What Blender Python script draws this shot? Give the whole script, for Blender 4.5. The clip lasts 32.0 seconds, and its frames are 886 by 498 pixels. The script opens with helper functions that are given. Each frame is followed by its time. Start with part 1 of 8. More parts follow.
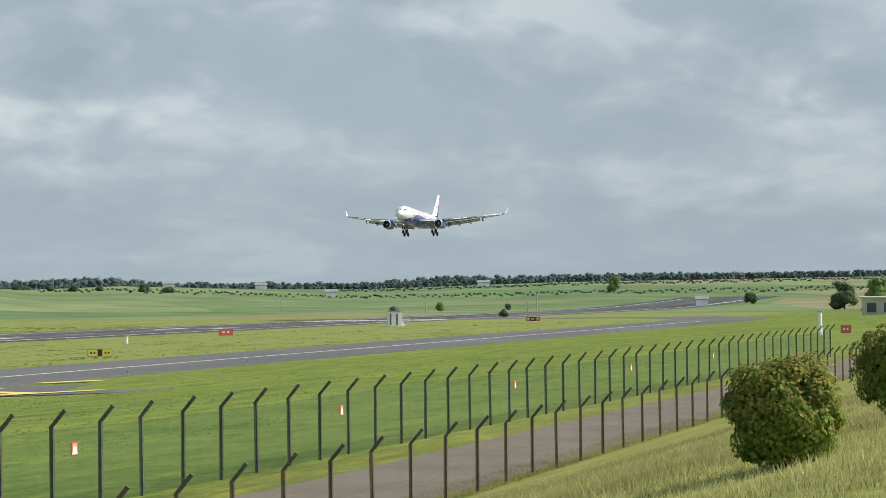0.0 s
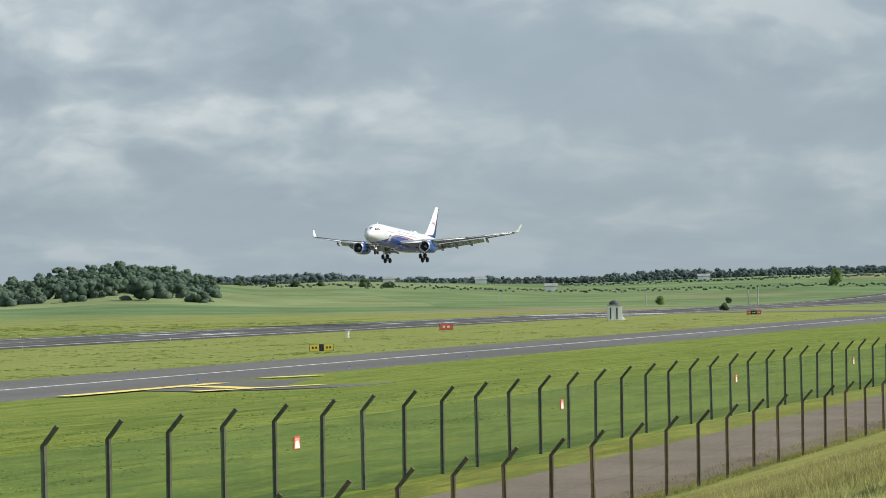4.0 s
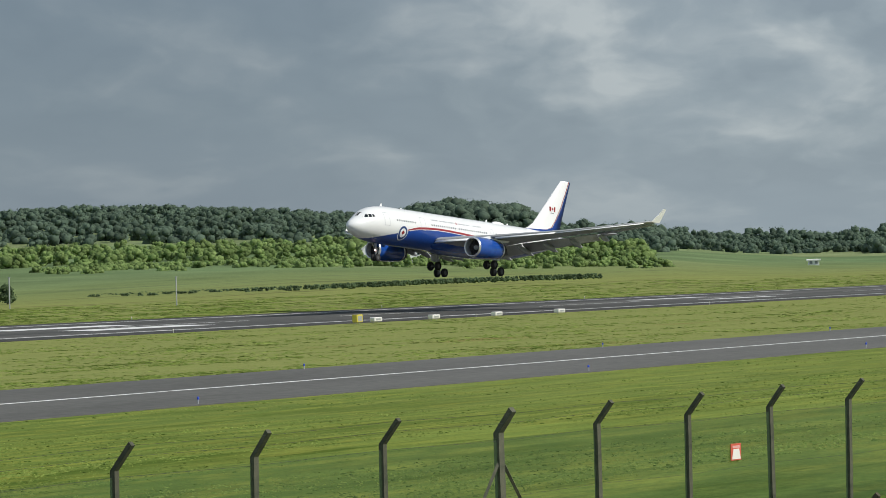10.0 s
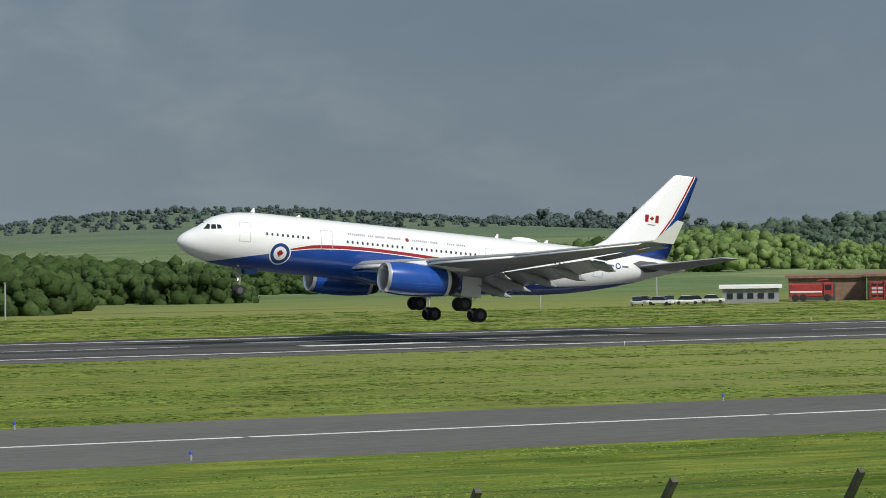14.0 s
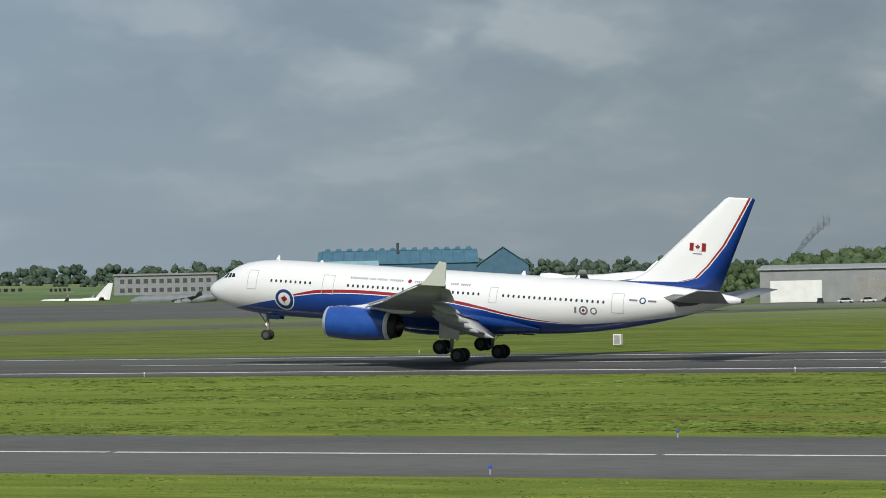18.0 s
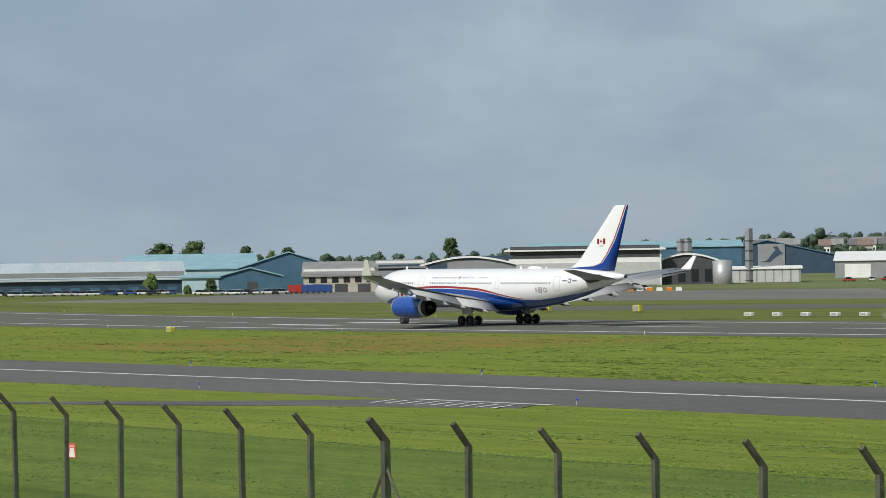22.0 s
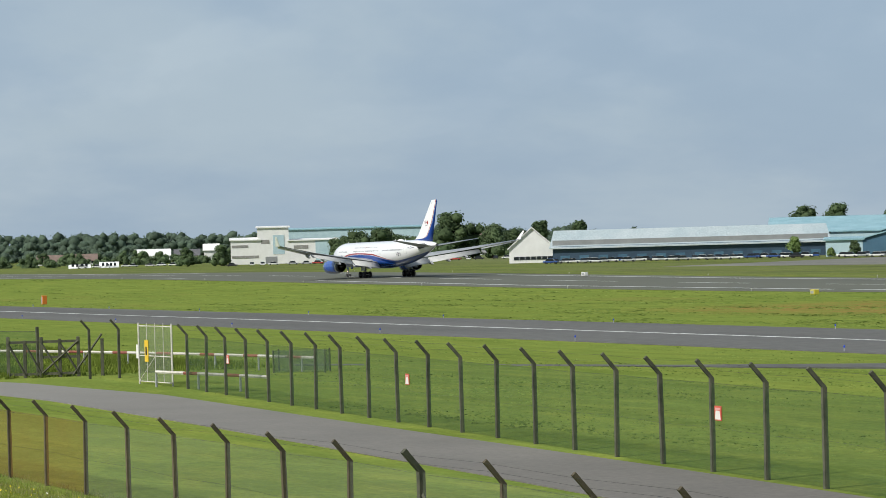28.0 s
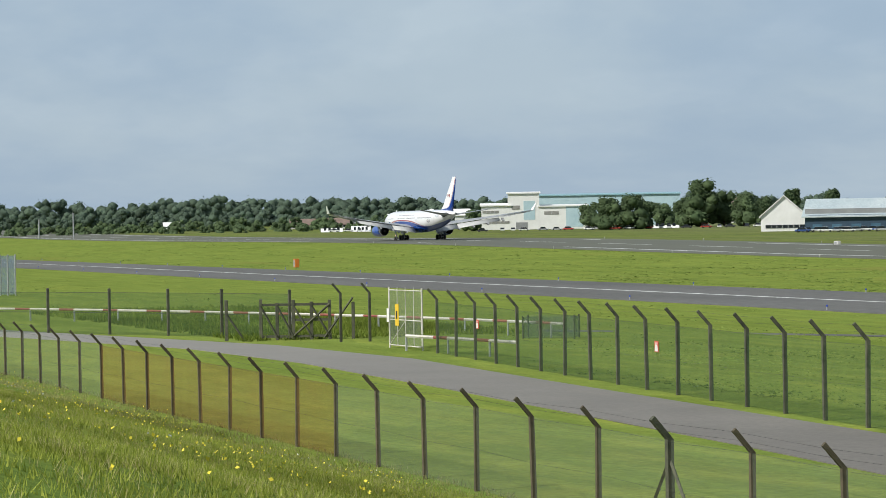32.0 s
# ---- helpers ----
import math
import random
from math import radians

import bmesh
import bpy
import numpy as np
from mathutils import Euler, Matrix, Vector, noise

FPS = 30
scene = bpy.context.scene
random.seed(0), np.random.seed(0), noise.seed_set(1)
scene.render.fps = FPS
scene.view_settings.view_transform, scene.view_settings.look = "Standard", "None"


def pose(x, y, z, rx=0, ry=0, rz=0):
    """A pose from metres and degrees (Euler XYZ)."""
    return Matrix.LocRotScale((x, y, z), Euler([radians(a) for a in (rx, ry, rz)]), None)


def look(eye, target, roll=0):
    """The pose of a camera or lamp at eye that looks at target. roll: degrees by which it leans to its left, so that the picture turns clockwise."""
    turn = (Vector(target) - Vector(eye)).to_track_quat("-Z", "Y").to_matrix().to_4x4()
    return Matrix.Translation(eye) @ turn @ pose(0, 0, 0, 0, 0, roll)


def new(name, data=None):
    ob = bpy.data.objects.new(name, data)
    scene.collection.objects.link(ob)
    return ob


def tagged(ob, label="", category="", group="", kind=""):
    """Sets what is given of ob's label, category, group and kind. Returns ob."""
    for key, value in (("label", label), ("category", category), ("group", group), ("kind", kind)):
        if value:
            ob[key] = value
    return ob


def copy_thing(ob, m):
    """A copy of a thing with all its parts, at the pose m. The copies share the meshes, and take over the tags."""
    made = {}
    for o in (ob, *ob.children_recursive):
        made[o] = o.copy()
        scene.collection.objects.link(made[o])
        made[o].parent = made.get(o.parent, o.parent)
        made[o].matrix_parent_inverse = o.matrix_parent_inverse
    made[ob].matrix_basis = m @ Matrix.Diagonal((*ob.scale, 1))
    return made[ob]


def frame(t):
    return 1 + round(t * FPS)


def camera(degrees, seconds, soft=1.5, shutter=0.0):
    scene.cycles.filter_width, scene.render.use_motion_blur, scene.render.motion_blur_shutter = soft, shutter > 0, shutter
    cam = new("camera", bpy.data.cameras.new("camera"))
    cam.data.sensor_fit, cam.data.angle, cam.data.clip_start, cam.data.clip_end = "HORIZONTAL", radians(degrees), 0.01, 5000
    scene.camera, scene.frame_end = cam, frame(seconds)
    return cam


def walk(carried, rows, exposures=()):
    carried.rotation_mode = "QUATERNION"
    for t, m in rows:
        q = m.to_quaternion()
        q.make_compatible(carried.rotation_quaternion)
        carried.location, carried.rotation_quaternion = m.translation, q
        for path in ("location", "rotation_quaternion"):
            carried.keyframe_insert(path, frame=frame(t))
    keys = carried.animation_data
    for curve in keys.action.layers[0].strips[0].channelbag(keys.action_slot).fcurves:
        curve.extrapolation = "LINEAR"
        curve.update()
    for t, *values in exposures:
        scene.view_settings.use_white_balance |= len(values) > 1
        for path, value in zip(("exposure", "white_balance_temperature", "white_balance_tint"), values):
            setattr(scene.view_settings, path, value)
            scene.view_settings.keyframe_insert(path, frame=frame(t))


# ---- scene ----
cam = camera(2 * math.degrees(math.atan(784 / 4900)), 32.0, 0.55)

# The observer stands on a grassy mound: seconds, turn to the left of the runway's normal, tilt, lean.
EYE = (0.0, 0.0, 8.0)
TURNS = [
    (0, -75.672, 0.966, -0.838), (0.5, -75.080, 0.962, -1.024), (1, -74.550, 0.985, -1.379), (1.5, -74.109, 0.829, -1.459),
    (2, -73.293, 0.584, -1.414), (2.5, -72.869, 0.816, -1.413), (4.5, -70.237, 0.964, -1.140), (5, -69.222, 1.094, -1.304),
    (5.5, -68.389, 1.042, -1.120), (6, -67.823, 0.894, -0.881), (6.5, -66.375, 0.790, -0.815), (7, -65.109, 0.639, -1.016),
    (7.5, -63.771, 0.477, -1.193), (8, -61.836, 0.640, -1.152), (8.5, -59.748, 0.416, -1.029), (9, -57.452, 0.280, -1.210),
    (9.5, -55.274, 0.181, -1.308), (10, -53.220, 0.195, -1.366), (10.5, -50.798, -0.090, -1.561), (11, -48.178, -0.053, -1.350),
    (12, -41.010, 0.198, -1.196), (12.5, -37.029, 0.179, -1.042), (13, -33.965, 0.417, -1.103), (13.5, -29.861, 0.198, -1.152),
    (14, -25.001, 0.231, -0.841), (14.5, -19.000, 0.268, -0.887), (16.5, 5.840, 0.106, -2.014), (17, 10.201, 0.692, -1.426),
    (17.5, 16.093, 0.313, -1.419), (18, 22.513, 0.682, -1.201), (18.5, 27.697, 1.052, -1.229), (19, 32.028, 0.782, -0.773),
    (20, 39.669, 0.860, -0.041), (20.5, 43.082, 0.593, -0.184), (21, 46.783, 0.214, -0.434), (21.5, 49.511, 0.063, -0.665),
    (22, 51.755, 0.442, -0.925), (22.5, 54.446, 0.588, -1.175), (23, 55.828, 0.765, -1.261), (23.5, 57.863, 0.363, -1.131),
    (24, 58.865, 0.007, -0.731), (24.5, 60.209, 0.056, -0.841), (25, 61.023, -0.109, -1.066), (25.5, 61.802, -0.144, -1.179),
    (27.5, 64.260, 0.424, -1.505), (28, 65.017, -0.033, -1.597), (28.5, 65.399, -0.323, -1.958), (29, 66.577, -0.317, -2.076),
    (29.5, 67.661, -0.307, -1.807), (30, 68.583, -0.431, -1.721), (30.5, 69.179, -0.259, -1.414), (31, 69.758, -0.398, -1.138),
    (31.5, 70.139, -0.438, -1.103), (32, 70.207, -0.614, -1.043),
]
walk(cam, [(t, pose(*EYE, 90 + tilt, 0, turn) @ pose(0, 0, 0, 0, 0, lean)) for t, turn, tilt, lean in TURNS],
     [(0, 0.70), (4.5, 0.58), (7, 0.44), (9, 0.36), (12, 0.15), (14, 0.2), (17, 0.2), (18, 0.1), (19, -0.05), (20, -0.02), (21, 0.04), (22, 0.15), (23, 0.24), (25, 0.34), (28, 0.37), (32, 0.45)])

# ---- sky, sun ----
SUN = Vector((0.20, -0.80, 0.74)).normalized()
sun = new("sun", bpy.data.lights.new("sun", "SUN"))
sun.data.energy, sun.data.angle, sun.data.color = 3.2, radians(5.0), (1.0, 0.97, 0.90)
sun.matrix_world = look((25, -110, 120), Vector((25, -110, 120)) - SUN)
scene.view_settings.exposure = 0.0


def link(tree, a, b):
    tree.links.new(a, b)


def node(tree, kind, **sets):
    n = tree.nodes.new(kind)
    for key, value in sets.items():
        if key == "operation":
            n.operation = value
        elif key == "blend":
            n.blend_type = value
        else:
            n.inputs[key.replace("_", " ")].default_value = value
    return n


def ramp(tree, source, stops, ease="LINEAR"):
    n = tree.nodes.new("ShaderNodeValToRGB")
    n.color_ramp.interpolation = ease
    while len(n.color_ramp.elements) < len(stops):
        n.color_ramp.elements.new(0.5)
    for e, (p, c) in zip(n.color_ramp.elements, stops):
        e.position = p
        e.color = (c, c, c, 1) if isinstance(c, (int, float)) else (*c, 1)
    if source is not None:
        link(tree, source, n.inputs[0])
    return n.outputs[0]


def blend(tree, factor, a, b, mode="MIX"):
    n = tree.nodes.new("ShaderNodeMix")
    n.data_type, n.blend_type = "RGBA", mode
    for slot, value in ((0, factor), (6, a), (7, b)):
        if isinstance(value, (int, float)):
            n.inputs[slot].default_value = value
        elif isinstance(value, tuple):
            n.inputs[slot].default_value = (*value, 1)
        else:
            link(tree, value, n.inputs[slot])
    return n.outputs[2]


def maths(tree, op, a, b=0.0, c=0.0):
    n = tree.nodes.new("ShaderNodeMath")
    n.operation = op
    for slot, value in enumerate((a, b, c)):
        if isinstance(value, (int, float)):
            n.inputs[slot].default_value = value
        else:
            link(tree, value, n.inputs[slot])
    return n.outputs[0]


def noisy(tree, vector, scale, detail=4.0, rough=0.55, stretch=None):
    if stretch:
        m = tree.nodes.new("ShaderNodeMapping")
        m.inputs["Scale"].default_value = stretch
        link(tree, vector, m.inputs[0])
        vector = m.outputs[0]
    n = tree.nodes.new("ShaderNodeTexNoise")
    n.inputs["Scale"].default_value, n.inputs["Detail"].default_value, n.inputs["Roughness"].default_value = scale, detail, rough
    link(tree, vector, n.inputs["Vector"])
    return n.outputs[0]


world = bpy.data.worlds.new("sky")
scene.world = world
world.use_nodes = True
wt = world.node_tree
wt.nodes.clear()
sky = wt.nodes.new("ShaderNodeTexSky")
sky.sky_type, sky.sun_disc = "NISHITA", False
sky.sun_elevation = math.asin(SUN.z)
sky.sun_rotation = math.atan2(SUN.x, SUN.y)
way = wt.nodes.new("ShaderNodeTexCoord").outputs["Generated"]
split = wt.nodes.new("ShaderNodeSeparateXYZ")
link(wt, way, split.inputs[0])
# a broken deck of cumulus, flatter towards the horizon, lit from above: a slate rain cloud over the fields, hazier blue-grey over the hangars
squeeze = maths(wt, "MULTIPLY", maths(wt, "POWER", maths(wt, "MAXIMUM", split.outputs[2], 0.0), 0.62), 1.25)
laid = wt.nodes.new("ShaderNodeCombineXYZ")
for slot, value in enumerate((split.outputs[0], split.outputs[1], squeeze)):
    link(wt, value, laid.inputs[slot])
wind = wt.nodes.new("ShaderNodeTexNoise")
wind.inputs["Scale"].default_value, wind.inputs["Detail"].default_value = 16.0, 4.0
link(wt, laid.outputs[0], wind.inputs["Vector"])
stir = wt.nodes.new("ShaderNodeVectorMath")
stir.operation = "MULTIPLY_ADD"
stir.inputs[1].default_value = (0.045, 0.045, 0.045)
link(wt, wind.outputs["Color"], stir.inputs[0])
link(wt, laid.outputs[0], stir.inputs[2])
lifted = wt.nodes.new("ShaderNodeVectorMath")
lifted.operation = "ADD"
lifted.inputs[1].default_value = (0.010, -0.012, 0.030)
link(wt, stir.outputs[0], lifted.inputs[0])


def cloud_depth(at):
    """How thick the cloud is: billows of several sizes."""
    heads = wt.nodes.new("ShaderNodeTexVoronoi")
    heads.feature = "SMOOTH_F1"
    heads.inputs["Scale"].default_value, heads.inputs["Detail"].default_value, heads.inputs["Roughness"].default_value, heads.inputs["Smoothness"].default_value = 13.0, 3.0, 0.55, 0.6
    link(wt, at, heads.inputs["Vector"])
    return maths(wt, "MULTIPLY_ADD", heads.outputs["Distance"], -0.34, maths(wt, "ADD", noisy(wt, at, 7.5, 8.0, 0.56), 0.16))


depth = cloud_depth(stir.outputs[0])
relief = maths(wt, "MULTIPLY_ADD", maths(wt, "SUBTRACT", depth, cloud_depth(lifted.outputs[0])), 2.3, 0.47)
body = ramp(wt, relief, [(0.12, (0.200, 0.246, 0.288)), (0.40, (0.255, 0.306, 0.345)), (0.60, (0.318, 0.366, 0.398)), (0.90, (0.450, 0.492, 0.506))])
cover = ramp(wt, depth, [(0.12, 0.25), (0.34, 0.75), (0.50, 1.0)], "EASE")
cloud = blend(wt, cover, (0.262, 0.318, 0.365), body)
big = noisy(wt, laid.outputs[0], 3.2, 4.0, 0.5)
mass = ramp(wt, big, [(0.40, 0.0), (0.60, 1.0)])
cloud = blend(wt, maths(wt, "MULTIPLY", mass, 0.30), cloud, (0.215, 0.262, 0.295))
veil = ramp(wt, split.outputs[2], [(0.0, 0.75), (0.035, 0.35), (0.08, 0.0)], "EASE")
cloud = blend(wt, veil, cloud, (0.240, 0.300, 0.345))
side = ramp(wt, maths(wt, "MULTIPLY_ADD", split.outputs[0], 0.5, 0.5), [(0.06, 0.0), (0.30, 0.22), (0.42, 0.46), (0.50, 0.60), (0.60, 0.85), (0.74, 1.0), (0.87, 0.70), (0.93, 0.08)], "EASE")
low = ramp(wt, split.outputs[2], [(0.0, 0.66), (0.09, 0.84)], "EASE")
cloud = blend(wt, maths(wt, "MULTIPLY", side, low), cloud, (0.097, 0.138, 0.184))
west = ramp(wt, maths(wt, "MULTIPLY_ADD", split.outputs[0], 0.5, 0.5), [(0.08, 1.0), (0.40, 0.0)], "EASE")
patchy = ramp(wt, noisy(wt, laid.outputs[0], 5.0, 6.0, 0.55), [(0.42, 0.0), (0.64, 1.0)], "EASE")
cloud = blend(wt, maths(wt, "MULTIPLY", west, 0.80), cloud, blend(wt, patchy, (0.268, 0.362, 0.478), (0.350, 0.436, 0.518)))
dim = wt.nodes.new("ShaderNodeVectorMath")
dim.operation = "SCALE"
dim.inputs["Scale"].default_value = 0.06
link(wt, sky.outputs[0], dim.inputs[0])
shade = blend(wt, 0.12, cloud, dim.outputs[0])
back = wt.nodes.new("ShaderNodeBackground")
back.inputs["Strength"].default_value = 1.0
link(wt, shade, back.inputs[0])
out = wt.nodes.new("ShaderNodeOutputWorld")
link(wt, back.outputs[0], out.inputs[0])

# ---- materials ----
def surface(name, dark, light, scale=3.0, rough=0.7, bump=0.2, metal=0.0, fine=14.0, stains=0.25, per_piece=0.0, stretch=None, wet=0.0):
    """A painted or natural surface: two colours mixed by a large and a fine noise, with relief, at real-world size."""
    m = bpy.data.materials.new(name)
    m.use_nodes = True
    t = m.node_tree
    b = t.nodes["Principled BSDF"]
    at = t.nodes.new("ShaderNodeTexCoord").outputs["Object"]
    large = ramp(t, noisy(t, at, scale, 5.0, 0.6, stretch), [(0.3, 0.0), (0.7, 1.0)])
    small = noisy(t, at, scale * fine, 4.0, 0.6, stretch)
    colour = blend(t, large, dark, light)
    colour = blend(t, stains, colour, ramp(t, small, [(0.3, 0.15), (0.7, 0.95)]), "OVERLAY")
    if per_piece:
        info = t.nodes.new("ShaderNodeObjectInfo").outputs["Random"]
        colour = blend(t, per_piece, colour, ramp(t, info, [(0.0, 0.15), (1.0, 0.9)]), "OVERLAY")
    link(t, colour, b.inputs["Base Color"])
    b.inputs["Roughness"].default_value, b.inputs["Metallic"].default_value = rough, metal
    if bump:
        n = t.nodes.new("ShaderNodeBump")
        n.inputs["Strength"].default_value, n.inputs["Distance"].default_value = bump, 0.02
        link(t, small, n.inputs["Height"])
        link(t, n.outputs[0], b.inputs["Normal"])
    return m


def plain(name, colour, rough=0.5, metal=0.0, glow=0.0):
    m = bpy.data.materials.new(name)
    m.use_nodes = True
    b = m.node_tree.nodes["Principled BSDF"]
    b.inputs["Base Color"].default_value, b.inputs["Roughness"].default_value, b.inputs["Metallic"].default_value = (*colour, 1), rough, metal
    if glow:
        b.inputs["Emission Color"].default_value, b.inputs["Emission Strength"].default_value = (*colour, 1), glow
    return m


def foliage(name, dark, light, dry=None):
    """Leaf clumps: each island of leaves takes its own green; a little light passes through."""
    m = bpy.data.materials.new(name)
    m.use_nodes = True
    t = m.node_tree
    b = t.nodes["Principled BSDF"]
    island = t.nodes.new("ShaderNodeNewGeometry").outputs["Random Per Island"]
    at = t.nodes.new("ShaderNodeTexCoord").outputs["Object"]
    colour = blend(t, island, dark, light)
    tone = ramp(t, noisy(t, at, 0.12, 3.0), [(0.35, 0.25), (0.65, 0.75)])
    colour = blend(t, 0.6, colour, tone, "OVERLAY")
    if dry:
        colour = blend(t, ramp(t, noisy(t, at, 0.9, 3.0), [(0.5, 0.0), (0.62, 0.6)]), colour, dry)
    link(t, colour, b.inputs["Base Color"])
    b.inputs["Roughness"].default_value = 0.75
    b.inputs["Specular IOR Level"].default_value = 0.05
    uneven = t.nodes.new("ShaderNodeBump")
    uneven.inputs["Strength"].default_value, uneven.inputs["Distance"].default_value = 0.8, 0.5
    link(t, noisy(t, at, 1.3, 4.0, 0.6), uneven.inputs["Height"])
    link(t, uneven.outputs[0], b.inputs["Normal"])
    through_leaf = t.nodes.new("ShaderNodeBsdfTranslucent")
    link(t, colour, through_leaf.inputs[0])
    mix = t.nodes.new("ShaderNodeMixShader")
    mix.inputs[0].default_value = 0.45
    link(t, b.outputs[0], mix.inputs[1])
    link(t, through_leaf.outputs[0], mix.inputs[2])
    link(t, mix.outputs[0], t.nodes["Material Output"].inputs[0])
    return m


def grassland():
    """The whole ground: mown airfield grass in drifts, yellower tufts, worn brown places, and far fields and hedges."""
    m = bpy.data.materials.new("grassland")
    m.use_nodes = True
    t = m.node_tree
    b = t.nodes["Principled BSDF"]
    at = t.nodes.new("ShaderNodeTexCoord").outputs["Object"]
    xyz = t.nodes.new("ShaderNodeSeparateXYZ")
    link(t, at, xyz.inputs[0])
    x, y = xyz.outputs[0], xyz.outputs[1]
    drift = ramp(t, noisy(t, at, 0.05, 5.0, 0.6, (0.30, 1.0, 1.0)), [(0.35, 0.0), (0.65, 1.0)])
    tuft = noisy(t, at, 0.55, 5.0, 0.65, (0.35, 1.0, 1.0))
    blade = noisy(t, at, 5.0, 3.0, 0.7)
    lawn = blend(t, drift, (0.084, 0.134, 0.030), (0.152, 0.200, 0.046))
    lawn = blend(t, ramp(t, tuft, [(0.45, 0.0), (0.66, 0.8)]), lawn, (0.240, 0.258, 0.052))
    lawn = blend(t, 0.55, lawn, ramp(t, noisy(t, at, 0.9, 4.0, 0.6, (0.07, 0.5, 1.0)), [(0.30, 0.28), (0.70, 0.75)]), "OVERLAY")
    lawn = blend(t, ramp(t, noisy(t, at, 0.20, 4.0, 0.6, (0.25, 1.0, 1.0)), [(0.56, 0.0), (0.66, 0.7)]), lawn, (0.058, 0.100, 0.016))
    lawn = blend(t, ramp(t, noisy(t, at, 1.1, 5.0, 0.66, (0.10, 0.8, 1.0)), [(0.57, 0.0), (0.64, 0.62)]), lawn, (0.052, 0.088, 0.012))
    # the paler, drier belt between taxiway and runway on the approach side
    belt = maths(t, "MULTIPLY", ramp(t, maths(t, "MULTIPLY_ADD", x, 0.001, 0.5), [(0.50, 0.0), (0.66, 1.0)], "EASE"), ramp(t, maths(t, "MULTIPLY_ADD", y, 0.001, 0.0), [(0.12, 0.0), (0.135, 0.85), (0.5, 0.85), (0.7, 0.0)]))
    lawn = blend(t, maths(t, "MULTIPLY", belt, 0.82), lawn, (0.280, 0.280, 0.112))
    mown = maths(t, "MULTIPLY", ramp(t, maths(t, "MULTIPLY_ADD", x, 0.001, 0.5), [(0.54, 0.0), (0.66, 1.0)], "EASE"), ramp(t, noisy(t, at, 0.3, 5.0, 0.65, (0.30, 1.0, 1.0)), [(0.35, 0.22), (0.62, 0.62)]))
    lawn = blend(t, mown, lawn, (0.190, 0.228, 0.072))
    worn = maths(t, "MULTIPLY", ramp(t, noisy(t, at, 0.045, 4.0, 0.6, (0.28, 1.0, 1.0)), [(0.60, 0.0), (0.68, 1.0)]), ramp(t, maths(t, "MULTIPLY_ADD", y, 0.001, 0.0), [(0.128, 0.0), (0.14, 0.6), (0.205, 0.6), (0.217, 0.0)]))
    lawn = blend(t, worn, lawn, (0.200, 0.145, 0.055))
    # fields beyond the airfield
    cell = t.nodes.new("ShaderNodeTexVoronoi")
    cell.inputs["Scale"].default_value, cell.inputs["Randomness"].default_value = 0.0042, 0.8
    link(t, at, cell.inputs["Vector"])
    pick = t.nodes.new("ShaderNodeSeparateColor")
    link(t, cell.outputs["Color"], pick.inputs[0])
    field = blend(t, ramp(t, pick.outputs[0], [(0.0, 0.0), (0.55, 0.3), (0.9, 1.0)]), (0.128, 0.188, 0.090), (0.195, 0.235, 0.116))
    buff = maths(t, "MULTIPLY", ramp(t, pick.outputs[1], [(0.62, 0.0), (0.66, 0.8)]), ramp(t, maths(t, "MULTIPLY_ADD", y, 0.001, 0.0), [(0.36, 1.0), (0.44, 0.0)]))
    field = blend(t, buff, field, (0.25, 0.22, 0.13))
    field = blend(t, 0.35, field, ramp(t, noisy(t, at, 0.02, 4.0), [(0.3, 0.2), (0.7, 0.8)]), "OVERLAY")
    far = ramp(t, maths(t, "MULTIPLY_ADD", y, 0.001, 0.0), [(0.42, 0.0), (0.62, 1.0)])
    # duller ground between the runway and the western aprons, deeper green inside the fence on the approach side
    dull = maths(t, "MULTIPLY", ramp(t, maths(t, "MULTIPLY_ADD", x, 0.001, 0.5), [(0.24, 1.0), (0.36, 0.35), (0.48, 0.0)]), ramp(t, maths(t, "MULTIPLY_ADD", y, 0.001, 0.0), [(0.281, 0.0), (0.285, 0.75)]))
    streak = noisy(t, at, 0.16, 5.0, 0.62, (0.05, 0.8, 1.0))
    lawn = blend(t, maths(t, "MULTIPLY", dull, ramp(t, streak, [(0.40, 0.35), (0.58, 1.0)])), lawn, (0.150, 0.165, 0.075))
    rut = maths(t, "MULTIPLY", ramp(t, maths(t, "MULTIPLY_ADD", y, 0.001, 0.0), [(0.283, 0.0), (0.30, 0.75)]), ramp(t, noisy(t, at, 0.22, 4.0, 0.6, (0.04, 0.8, 1.0)), [(0.56, 0.0), (0.64, 0.9)]))
    lawn = blend(t, rut, lawn, (0.085, 0.085, 0.045))
    lush = maths(t, "MULTIPLY", ramp(t, maths(t, "MULTIPLY_ADD", x, 0.001, 0.5), [(0.40, 0.5), (0.55, 0.0)]), ramp(t, maths(t, "MULTIPLY_ADD", y, 0.001, 0.0), [(0.215, 1.0), (0.225, 0.0)]))
    lawn = blend(t, lush, lawn, (0.215, 0.275, 0.060))
    # a worn brown place beside the runway
    patch = maths(t, "MULTIPLY", ramp(t, maths(t, "MULTIPLY_ADD", x, 0.001, 0.5), [(0.205, 0.0), (0.225, 1.0), (0.275, 1.0), (0.29, 0.0)]), ramp(t, maths(t, "MULTIPLY_ADD", y, 0.001, 0.0), [(0.150, 0.0), (0.165, 1.0), (0.205, 1.0), (0.216, 0.0)]))
    lawn = blend(t, maths(t, "MULTIPLY", patch, ramp(t, tuft, [(0.38, 0.0), (0.56, 0.85)])), lawn, (0.265, 0.170, 0.060))
